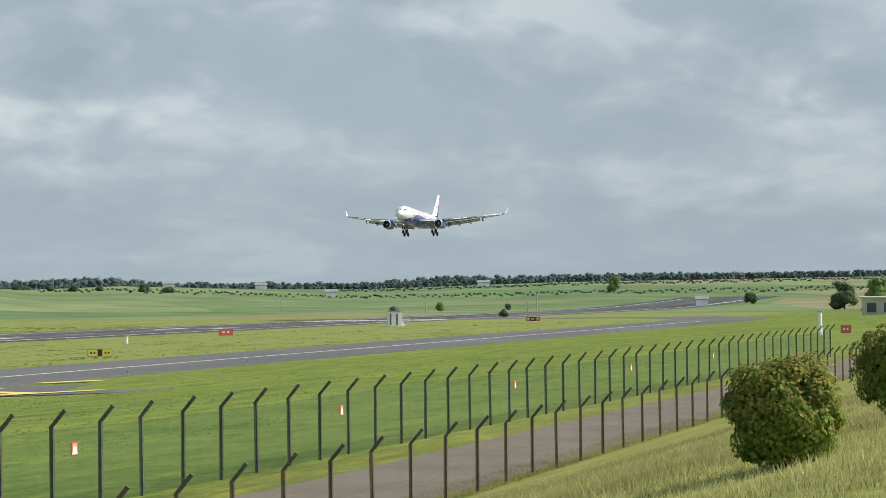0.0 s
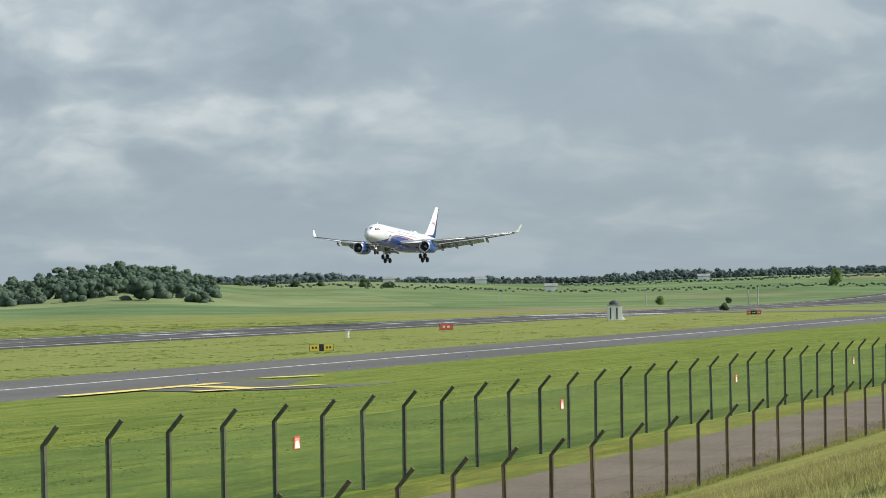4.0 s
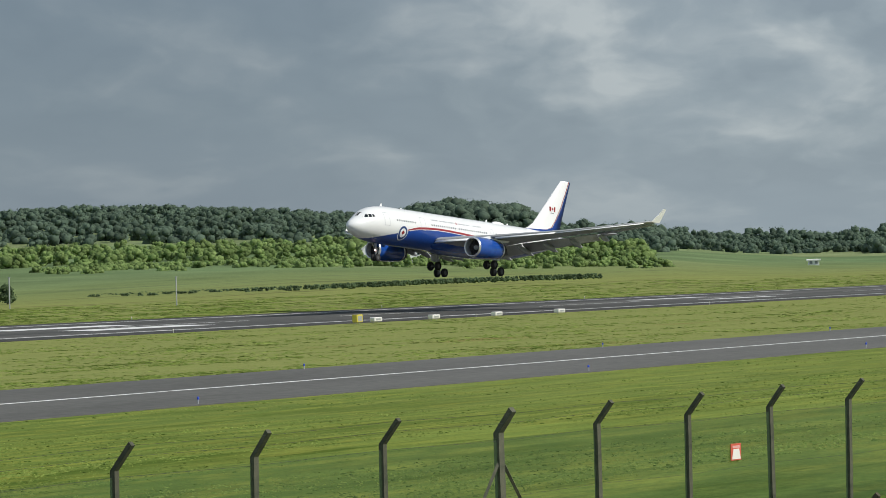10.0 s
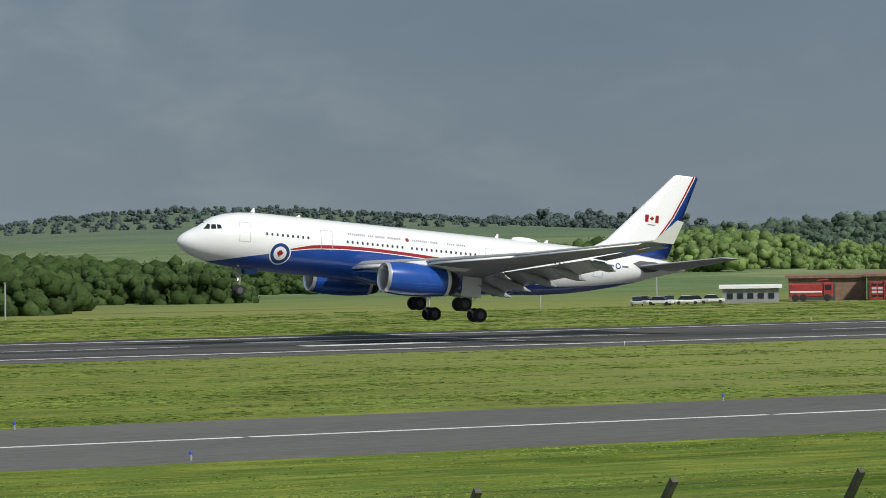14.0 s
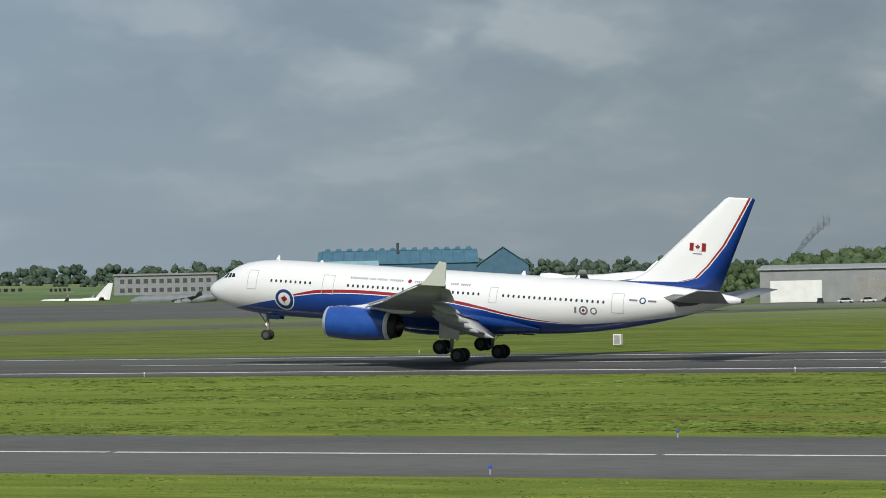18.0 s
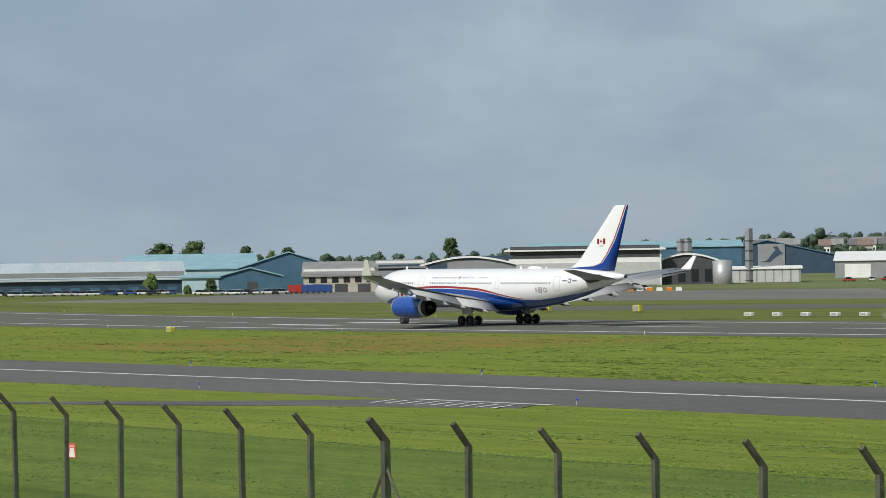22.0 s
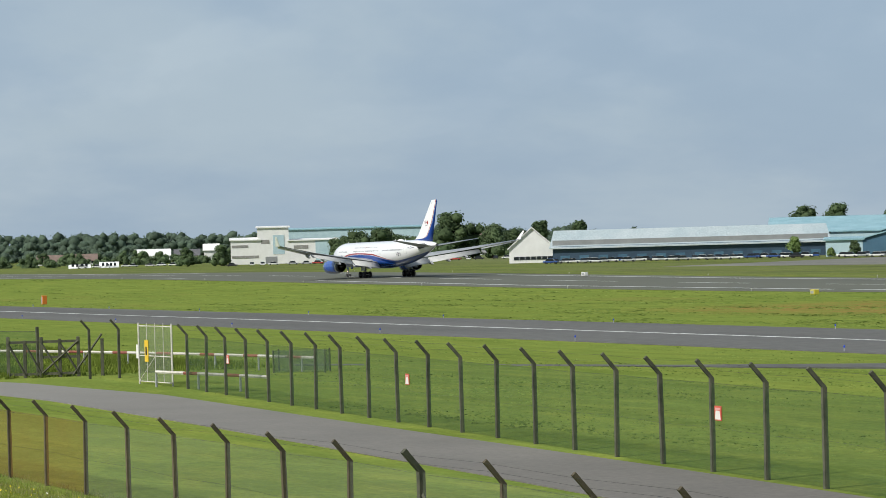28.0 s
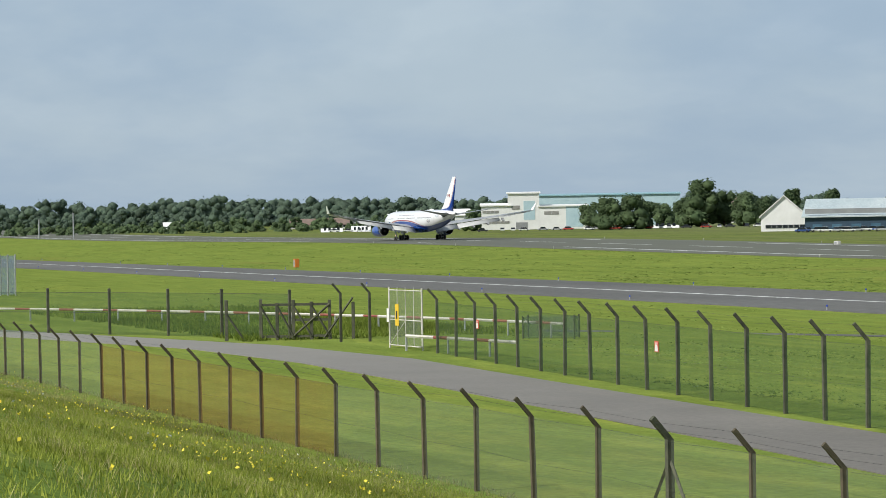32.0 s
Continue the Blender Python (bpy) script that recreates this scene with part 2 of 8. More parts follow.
    # dry bank below the bushes
    bank = maths(t, "MULTIPLY", ramp(t, maths(t, "MULTIPLY_ADD", y, 0.01, 0.5), [(0.700, 1.0), (0.712, 0.0)]), ramp(t, maths(t, "MULTIPLY_ADD", x, 0.001, 0.5), [(0.50, 0.0), (0.53, 1.0)]))
    lawn = blend(t, maths(t, "MULTIPLY", bank, ramp(t, tuft, [(0.3, 0.45), (0.6, 0.95)])), lawn, (0.30, 0.29, 0.10))
    # haze put into the colour: fields turn bluer and greyer farther off
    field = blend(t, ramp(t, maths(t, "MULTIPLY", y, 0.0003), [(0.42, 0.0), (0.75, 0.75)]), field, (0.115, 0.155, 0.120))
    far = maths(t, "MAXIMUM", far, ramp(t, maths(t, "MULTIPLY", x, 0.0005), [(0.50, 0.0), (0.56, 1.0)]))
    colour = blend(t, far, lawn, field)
    rough_ground = maths(t, "MULTIPLY", dull, ramp(t, maths(t, "MULTIPLY_ADD", y, 0.001, 0.0), [(0.40, 0.0), (0.46, 0.8), (0.90, 0.8), (1.0, 0.0)]))
    colour = blend(t, maths(t, "MULTIPLY", rough_ground, ramp(t, streak, [(0.35, 0.5), (0.60, 1.0)])), colour, (0.150, 0.160, 0.080))
    colour = blend(t, 0.35, colour, ramp(t, blade, [(0.3, 0.2), (0.7, 0.85)]), "OVERLAY")
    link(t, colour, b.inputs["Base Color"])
    b.inputs["Roughness"].default_value = 0.9
    b.inputs["Specular IOR Level"].default_value = 0.0
    n = t.nodes.new("ShaderNodeBump")
    n.inputs["Strength"].default_value, n.inputs["Distance"].default_value = 0.6, 0.12
    link(t, tuft, n.inputs["Height"])
    link(t, n.outputs[0], b.inputs["Normal"])
    return m


def netting(name, colour, cover):
    """Chain-link wire, far too fine to tell wire from wire: mostly see-through."""
    m = bpy.data.materials.new(name)
    m.use_nodes = True
    t = m.node_tree
    b = t.nodes["Principled BSDF"]
    at = t.nodes.new("ShaderNodeTexCoord").outputs["Object"]
    link(t, blend(t, noisy(t, at, 1.5), tuple(c * 0.7 for c in colour), colour), b.inputs["Base Color"])
    b.inputs["Roughness"].default_value = 0.8
    see = t.nodes.new("ShaderNodeBsdfTransparent")
    mix = t.nodes.new("ShaderNodeMixShader")
    link(t, ramp(t, noisy(t, at, 0.8), [(0.2, cover * 0.8), (0.8, cover * 1.2)]), mix.inputs[0])
    link(t, see.outputs[0], mix.inputs[1])
    link(t, b.outputs[0], mix.inputs[2])
    link(t, mix.outputs[0], t.nodes["Material Output"].inputs[0])
    return m


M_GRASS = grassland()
M_ASPHALT = surface("taxiway_asphalt", (0.105, 0.104, 0.098), (0.152, 0.150, 0.142), 0.06, 0.85, 0.15, fine=40, stretch=(0.2, 1, 1))
M_RUNWAY = surface("runway_asphalt", (0.028, 0.028, 0.029), (0.138, 0.134, 0.124), 0.11, 0.75, 0.12, fine=25, stretch=(0.035, 1, 1))
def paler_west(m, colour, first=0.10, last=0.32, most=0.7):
    """Blends the base colour into another one towards the western end."""
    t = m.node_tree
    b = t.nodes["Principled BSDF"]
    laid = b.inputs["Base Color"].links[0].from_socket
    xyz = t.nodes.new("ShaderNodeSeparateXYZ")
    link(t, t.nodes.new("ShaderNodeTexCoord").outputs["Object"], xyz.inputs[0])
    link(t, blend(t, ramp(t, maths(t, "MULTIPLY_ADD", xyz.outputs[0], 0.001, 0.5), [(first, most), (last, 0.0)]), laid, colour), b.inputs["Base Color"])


for m in (M_ASPHALT, M_RUNWAY):
    m.node_tree.nodes["Principled BSDF"].inputs["Specular IOR Level"].default_value = 0.15
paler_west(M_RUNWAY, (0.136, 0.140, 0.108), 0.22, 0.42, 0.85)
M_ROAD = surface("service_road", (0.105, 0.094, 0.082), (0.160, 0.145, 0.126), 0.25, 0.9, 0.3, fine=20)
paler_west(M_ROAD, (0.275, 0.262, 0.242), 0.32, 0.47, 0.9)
M_APRON = surface("apron_concrete", (0.125, 0.122, 0.105), (0.19, 0.182, 0.158), 0.05, 0.85, 0.1, fine=20, stretch=(0.3, 1, 1))
M_APRONDARK = surface("tarred_apron", (0.070, 0.072, 0.066), (0.120, 0.120, 0.108), 0.05, 0.85, 0.1, fine=20, stretch=(0.3, 1, 1))
M_LINE = surface("white_line_paint", (0.60, 0.60, 0.58), (0.85, 0.85, 0.83), 0.35, 0.7, 0.05, stains=0.3)
M_YLINE = surface("yellow_line_paint", (0.72, 0.55, 0.15), (0.85, 0.68, 0.22), 0.5, 0.7, 0.05, stains=0.3)
M_POSTBROWN = surface("rust_stained_post", (0.062, 0.052, 0.034), (0.125, 0.100, 0.062), 3.5, 0.9, 0.4, per_piece=0.3)
M_POST = surface("weathered_concrete_post", (0.048, 0.054, 0.036), (0.115, 0.112, 0.078), 3.5, 0.9, 0.4, per_piece=0.25)
M_WIRE = plain("dull_wire", (0.07, 0.075, 0.07), 0.6, 0.6)
M_NET = netting("chain_link_green", (0.050, 0.115, 0.040), 0.35)
M_RUST = netting("rusty_netting", (0.27, 0.16, 0.03), 0.42)
M_RUSTTHIN = netting("thin_rusty_netting", (0.22, 0.14, 0.05), 0.22)
M_NETPALE = netting("pale_chain_link", (0.23, 0.28, 0.20), 0.22)
M_LEAF = foliage("leaves", (0.205, 0.300, 0.105), (0.300, 0.400, 0.150))
M_MIDLEAF = foliage("wood_leaves", (0.130, 0.190, 0.098), (0.172, 0.238, 0.120))
# lighter and bluer green: aerial haze is put into the far leaf colour
M_FARLEAF = foliage("hazed_far_leaves", (0.135, 0.190, 0.142), (0.152, 0.212, 0.152))
M_BANKLEAF = foliage("airfield_tree_leaves", (0.078, 0.130, 0.046), (0.120, 0.185, 0.066))
M_BARK = surface("bark", (0.05, 0.04, 0.03), (0.10, 0.08, 0.06), 4.0, 0.95, 0.6)
M_WHITE = surface("white_render", (0.76, 0.76, 0.75), (0.86, 0.86, 0.85), 0.4, 0.7, 0.05)
M_GREYWALL = surface("grey_cladding", (0.23, 0.24, 0.25), (0.30, 0.31, 0.32), 0.3, 0.6, 0.05, stains=0.08)
M_DARKWALL = surface("dark_cladding_and_bay_shade", (0.045, 0.05, 0.055), (0.075, 0.08, 0.085), 0.3, 0.6, 0.05)
M_BLUEWALL = surface("blue_cladding", (0.045, 0.115, 0.185), (0.07, 0.155, 0.235), 0.3, 0.55, 0.05)
M_BLUEROOF = surface("pale_blue_roof", (0.20, 0.37, 0.43), (0.31, 0.49, 0.55), 0.2, 0.55, 0.05)
M_GREYROOF = surface("grey_roof", (0.22, 0.22, 0.21), (0.32, 0.31, 0.29), 0.2, 0.6, 0.05)
M_GLASS = plain("dark_window", (0.02, 0.025, 0.03), 0.15)
M_RED = surface("red_paint", (0.25, 0.025, 0.024), (0.36, 0.045, 0.038), 0.8, 0.6, 0.05)
M_BRICK = surface("brown_brick", (0.16, 0.10, 0.07), (0.26, 0.17, 0.12), 1.2, 0.85, 0.2)
M_YELLOW = plain("yellow_paint", (0.62, 0.52, 0.06), 0.5)
M_ORANGE = plain("orange_paint", (0.70, 0.20, 0.03), 0.5)
M_BLACK = plain("black_rubber", (0.018, 0.018, 0.02), 0.8)
M_SIGNRED = plain("sign_red", (0.62, 0.11, 0.07), 0.5)
M_SIGNWHITE = plain("sign_white", (0.80, 0.78, 0.75), 0.5)
M_STEEL = surface("galvanised_steel", (0.35, 0.36, 0.37), (0.50, 0.51, 0.52), 2.0, 0.5, 0.05, metal=0.4)

# ---- building helpers ----
def finish(name, bm, material, parent=None, label="", smooth=False):
    me = bpy.data.meshes.new(name)
    bm.to_mesh(me)
    bm.free()
    me.materials.append(material)
    if smooth:
        me.polygons.foreach_set("use_smooth", [True] * len(me.polygons))
    ob = new(name, me)
    if parent is not None:
        ob.parent = parent
    if label:
        ob["label"] = label
    return ob


def part(name, bm, material, parent, label="", smooth=False):
    return finish(name, bm, material, parent, label, smooth)


def raw(name, verts, faces, material, parent=None, label="", smooth=False):
    me = bpy.data.meshes.new(name)
    me.from_pydata([tuple(v) for v in verts], [], [tuple(f) for f in faces])
    me.update()
    me.materials.append(material)
    if smooth:
        me.polygons.foreach_set("use_smooth", [True] * len(me.polygons))
    ob = new(name, me)
    if parent is not None:
        ob.parent = parent
    if label:
        ob["label"] = label
    return ob


def base(name, m, label, category, group="", kind=""):
    ob = new(name)
    ob.empty_display_size = 0.2
    ob.matrix_world = m
    return tagged(ob, label, category, group, kind)


def add_box(bm, x0, x1, y0, y1, z0, z1, bevel=0.0, m=None):
    vs = [bm.verts.new((x, y, z)) for x in (x0, x1) for y in (y0, y1) for z in (z0, z1)]
    fs = [bm.faces.new([vs[i] for i in f]) for f in ((0, 1, 3, 2), (4, 6, 7, 5), (0, 4, 5, 1), (2, 3, 7, 6), (0, 2, 6, 4), (1, 5, 7, 3))]
    if bevel:
        es = list({e for f in fs for e in f.edges})
        r = bmesh.ops.bevel(bm, geom=es, offset=bevel, segments=1, affect="EDGES")
        vs = list({v for f in r["faces"] for v in f.verts} | {v for v in vs if v.is_valid})
    if m is not None:
        bmesh.ops.transform(bm, matrix=m, verts=vs)
    return vs


def box(x0, x1, y0, y1, z0, z1, bevel=0.0):
    bm = bmesh.new()
    add_box(bm, x0, x1, y0, y1, z0, z1, bevel)
    return bm


def add_tube(bm, points, radii, sides=10, cap=True):
    """A round tube through points with a radius at each."""
    rings = []
    pts = [Vector(p) for p in points]
    for i, p in enumerate(pts):
        d = (pts[min(i + 1, len(pts) - 1)] - pts[max(i - 1, 0)]).normalized()
        side = d.cross(Vector((0, 0, 1)) if abs(d.z) < 0.9 else Vector((1, 0, 0))).normalized()
        up = side.cross(d)
        r = radii[i] if isinstance(radii, (list, tuple)) else radii
        rings.append([bm.verts.new(p + r * (math.cos(a) * side + math.sin(a) * up)) for a in (2 * math.pi * k / sides for k in range(sides))])
    for a, b in zip(rings, rings[1:]):
        for k in range(sides):
            bm.faces.new((a[k], a[(k + 1) % sides], b[(k + 1) % sides], b[k]))
    if cap:
        bm.faces.new(rings[0][::-1])
        bm.faces.new(rings[-1])
    return rings


def tube(points, radii, sides=10, cap=True):
    bm = bmesh.new()
    add_tube(bm, points, radii, sides, cap)
    return bm


def prism(outline, depth, axis="y"):
    """A flat outline of (a, b) pairs in the plane across the axis, with thickness from 0 to depth along it."""
    bm = bmesh.new()
    place = {"y": lambda a, b, d: (a, d, b), "x": lambda a, b, d: (d, a, b), "z": lambda a, b, d: (a, b, d)}[axis]
    lo = [bm.verts.new(place(a, b, 0)) for a, b in outline]
    hi = [bm.verts.new(place(a, b, depth)) for a, b in outline]
    n = len(outline)
    for k in range(n):
        bm.faces.new((lo[k], lo[(k + 1) % n], hi[(k + 1) % n], hi[k]))
    bm.faces.new(lo[::-1])
    bm.faces.new(hi)
    bmesh.ops.recalc_face_normals(bm, faces=bm.faces[:])
    return bm


def smooth_step(a, b, v):
    k = np.clip((v - a) / (b - a), 0, 1)
    return k * k * (3 - 2 * k)


def bearing(turn, far):
    """The place that lies turn degrees to the left of the runway's normal, far metres off."""
    return -math.sin(radians(turn)) * far, math.cos(radians(turn)) * far


# ---- the ground ----
# rounded hills and knolls: turn, distance, height, half-width across, half-width along
HILLS = ((-64.2, 1850, 18, 48, 260), (-53.7, 1700, 9, 45, 150), (-46.5, 1700, 14, 120, 250), (-68.0, 2000, 6, 120, 300), (-20.0, 3900, 28, 260, 500))
# height of the rising farmland beyond the airfield: turn, where it starts, where it ends, how high it gets
RISE = ((-95, 1300, 2600, 20), (-85, 1300, 2600, 20), (-78, 1300, 2600, 19), (-74, 1350, 2600, 15), (-69, 1300, 2400, 16), (-63, 1200, 2200, 4), (-58, 540, 2000, 14), (-50, 520, 1800, 23),
        (-44, 600, 1750, 24), (-38, 800, 1800, 22), (-31, 700, 2600, 30), (-24, 700, 3800, 52), (-18, 700, 3800, 50), (-10, 700, 3400, 24), (-4, 600, 1250, 5), (0, 850, 1250, 8), (8, 860, 1300, 11), (14, 860, 1300, 8),
        (20, 700, 1600, 7), (30, 800, 1700, 9), (38, 800, 1900, 16), (45, 800, 1900, 16), (52, 900, 2000, 8), (60, 900, 1900, 4), (70, 900, 1900, 5), (80, 900, 1900, 6), (95, 900, 1900, 6))


def ground_z(x, y):
    x, y = np.asarray(x, float), np.asarray(y, float)
    far = np.hypot(x, y)
    turn = np.degrees(np.arctan2(-x, np.maximum(y, 1e-6)))
    turn = np.where(y < 0, np.where(x > 0, -95, 95), turn)
    keys = [r[0] for r in RISE]
    r0, r1, rh = (np.interp(turn, keys, [r[k] for r in RISE]) for k in (1, 2, 3))
    z = np.where(y > 60, rh * smooth_step(0, 1, (far - r0) / (r1 - r0)), 0.0)
    for t, d, h, wide, deep in HILLS:
        hx, hy = bearing(t, d)
        ux, uy = hx / d, hy / d
        along, across = (x - hx) * ux + (y - hy) * uy, (x - hx) * uy - (y - hy) * ux
        z = z + h * np.exp(-0.5 * ((along / deep) ** 2 + (across / wide) ** 2)) * (y > 60)
    # the runway climbs gently towards its western end
    z = z + 2.4 * smooth_step(330, 720, -x) * smooth_step(140, 215, y)
    z = z + 1.5 * (1 - smooth_step(52, 100, y)) * (y > 22)
    bank = np.clip((22.0 - y) / 20.0, 0, 1)
    crest = 1.5 + 4.9 * (0.75 * bank + 0.25 * smooth_step(0, 1, bank)) + 0.12 * np.sin(x * 0.21 + 1) * smooth_step(0, 1, bank) + 0.08 * np.sin(x * 0.53 + y * 0.4) * bank
    crest = np.where(y < -8, 6.4 - 4.9 * smooth_step(-8, -45, y), crest)
    return np.where(y <= 22, crest, z)


def lie(x, y):
    return float(ground_z(x, y))


def build_ground():
    radii = np.concatenate([[0.0], np.linspace(2, 30, 15), np.linspace(33, 140, 54), np.linspace(146, 420, 40), np.geomspace(440, 4900, 60)])
    turns = np.concatenate([np.arange(-100, 100, 0.5), np.arange(100, 260, 4.0)])
    n = len(turns)
    R, A = np.meshgrid(radii[1:], np.radians(turns), indexing="ij")
    X, Y = -np.sin(A) * R, np.cos(A) * R
    Z = ground_z(X, Y)
    verts = [(0.0, 0.0, 6.4)] + [tuple(v) for v in np.stack([X, Y, Z], -1).reshape(-1, 3)]
    faces = [(0, 1 + (k + 1) % n, 1 + k) for k in range(n)]
    for i in range(len(radii) - 2):
        a, b = 1 + i * n, 1 + (i + 1) * n
        faces += [(a + k, a + (k + 1) % n, b + (k + 1) % n, b + k) for k in range(n)]
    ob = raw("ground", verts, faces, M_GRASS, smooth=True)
    return tagged(ob, "mown airfield grass running into green and buff farmland", "ground", kind="structure")


GROUND = build_ground()


def strip(name, points, width, lift, material, label, category, thick=0.3, kind="structure", parent=None):
    """A level band of paving along points (x, y), lift above the ground there."""
    bm = bmesh.new()
    pts = [Vector((x, y)) for x, y in points]
    rows = []
    for i, p in enumerate(pts):
        d = (pts[min(i + 1, len(pts) - 1)] - pts[max(i - 1, 0)]).normalized()
        s = Vector((-d.y, d.x)) * (width[i] if isinstance(width, list) else width) / 2
        row = []
        for q in (p - s, p + s):
            z = lie(q.x, q.y) + lift
            row += [bm.verts.new((q.x, q.y, z)), bm.verts.new((q.x, q.y, z - thick))]
        rows.append(row)
    for a, b in zip(rows, rows[1:]):
        bm.faces.new((a[0], b[0], b[2], a[2]))
        bm.faces.new((a[1], b[1], b[0], a[0]))
        bm.faces.new((a[2], b[2], b[3], a[3]))
    bm.faces.new((rows[0][0], rows[0][2], rows[0][3], rows[0][1]))
    bm.faces.new((rows[-1][2], rows[-1][0], rows[-1][1], rows[-1][3]))
    bmesh.ops.recalc_face_normals(bm, faces=bm.faces[:])
    ob = finish(name, bm, material, parent)
    return tagged(ob, label, category, kind=kind) if parent is None else ob


def lane(x0, x1, y, step=60.0):
    n = max(2, int(abs(x1 - x0) / step) + 1)
    return [(x0 + (x1 - x0) * k / (n - 1), y) for k in range(n)]


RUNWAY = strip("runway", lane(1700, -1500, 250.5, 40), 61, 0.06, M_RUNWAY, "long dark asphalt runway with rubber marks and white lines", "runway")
TAXIWAY = strip("taxiway", lane(760, -420, 118.5) + [(-520, 118.0), (-640, 117.0), (-900, 117)], 27, 0.05, M_ASPHALT, "grey asphalt taxiway with a pale centre line", "taxiway")
strip("taxiway_link", [(760, 119), (830, 125), (880, 150), (905, 200), (910, 235)], [27, 30, 34, 34, 40], 0.05, M_ASPHALT, "grey asphalt taxiway curving to the runway", "taxiway")
strip("taxiway_spur", [(214, 80), (219, 92), (226, 100), (236, 110)], [7, 9, 16, 34], 0.045, M_ASPHALT, "short asphalt stub leaving the taxiway", "taxiway")
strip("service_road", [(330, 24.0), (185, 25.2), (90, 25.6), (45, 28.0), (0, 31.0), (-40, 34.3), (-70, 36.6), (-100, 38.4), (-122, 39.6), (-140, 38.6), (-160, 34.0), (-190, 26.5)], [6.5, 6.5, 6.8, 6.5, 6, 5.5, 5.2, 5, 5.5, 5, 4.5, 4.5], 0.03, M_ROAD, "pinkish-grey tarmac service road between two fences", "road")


def mark(name, points, width, lift, material, parent):
    return strip(name, points, width, lift, material, "", "", 0.004, parent=parent)


def build_markings():
    # taxiway centre line with its short breaks
    x = 745.0
    while x > -800:
        mark("centre_line", [(x, 118.5), (x - 27.6, 118.5)], 0.55, 0.056, M_LINE, TAXIWAY)
        x -= 28.0
    for side in (228.6, 272.6):
        x = 1650.0
        while x > -1450:
            mark("edge_line", [(x, side), (x - 99.6, side)], 1.1, 0.066, M_LINE, RUNWAY)
            x -= 100.0
    x = 1640.0
    while x > -1400:
        mark("centre_dash", [(x, 250.5), (x - 30, 250.5)], 0.6, 0.066, M_LINE, RUNWAY)
        x -= 50.0


build_markings()

# ---- fences ----
def post_mesh(high, reach, half, name, material=None):
    """A cast concrete post with a cranked top leaning out towards -y."""
    bm = bmesh.new()
    rows = []
    bend = high - reach
    for (y, z, h) in ((0, -0.4, half), (0, bend - 0.02, half * 0.95), (-reach * 0.9, high, half * 0.8)):
        dy, dz = (h, 0) if y == 0 else (h * 0.72, h * 0.7)
        rows.append([bm.verts.new((sx * h, y + sy * dy, z + sy * dz)) for sx, sy in ((-1, -1), (1, -1), (1, 1), (-1, 1))])
    for a, b in zip(rows, rows[1:]):
        for k in range(4):
            bm.faces.new((a[k], a[(k + 1) % 4], b[(k + 1) % 4], b[k]))
    bm.faces.new(rows[-1])
    bm.faces.new(rows[0][::-1])
    bmesh.ops.recalc_face_normals(bm, faces=bm.faces[:])
    me = bpy.data.meshes.new(name)
    bm.to_mesh(me)
    bm.free()
    me.materials.append(material or M_POST)
    return me


def along(points, step, start=0.0):
    """Places every step metres along a bent line, with the line's direction there."""
    out, left = [], start
    for (x0, y0), (x1, y1) in zip(points, points[1:]):
        d = math.hypot(x1 - x0, y1 - y0)
        while left <= d:
            k = left / d
            out.append((x0 + (x1 - x0) * k, y0 + (y1 - y0) * k, math.atan2(y0 - y1, x0 - x1)))
            left += step
        left -= d
    return out


def build_fence(name, places, high, reach, half, net_high, rust, label, braces=(), net=None, cast=None):
    fence = base(name, pose(0, 0, 0), label, "fence")
    rng = random.Random(len(places))
    me = post_mesh(high, reach, half, "post", cast)
    wide = post_mesh(high, reach, half * 1.35, "post")
    spots = []
    for i, (x, y, a) in enumerate(places):
        z = lie(x, y)
        ob = new("post", wide if i in braces else me)
        ob.parent = fence
        ob.matrix_basis = Matrix.Translation((x, y, z)) @ Euler((radians(rng.uniform(-0.8, 0.8)), radians(rng.uniform(-0.9, 0.9)), a + radians(rng.uniform(-4, 4)))).to_matrix().to_4x4()
        spots.append(Vector((x, y, z)))
        if i in braces:
            d = Vector((math.cos(a), math.sin(a), 0))
            for s in (-1, 1):
                p = spots[-1]
                part("brace", tube([p + Vector((0, 0, high * 0.66)), p + d * s * 1.5 - Vector((0, 0, 0.1))], half * 0.75, 4), M_POST, fence)
    for i, (a, b) in enumerate(zip(spots, spots[1:])):
        bm = bmesh.new()
        c = [bm.verts.new(v) for v in (a + Vector((0, 0, 0.03)), b + Vector((0, 0, 0.03)), b + Vector((0, 0, net_high)), a + Vector((0, 0, net_high)))]
        bm.faces.new(c)
        part("netting", bm, M_RUST if i in rust else M_RUSTTHIN if cast and i < 40 else (net or M_NET), fence)
    for zz, dy in ((net_high, 0.0), (net_high * 0.5, 0.0), (high - reach * 0.5, -reach * 0.45), (high - 0.03, -reach * 0.88)):
        bm = bmesh.new()
        add_tube(bm, [p + Vector((0, dy, zz - 0.05 * (k % 2))) for k, p in enumerate(spots)], 0.003, 3)
        part("wire", bm, M_WIRE, fence)
    return spots


OUTER = [(330, 29.5), (185, 31.4), (85, 32.6), (40, 36.4), (-50, 38.0), (-75, 40.2), (-127, 45.2)]
INNER = [(330, 19.5), (130, 20.6), (88, 21.0), (-42, 23.0), (-64, 23.0), (-190, 23.2)]

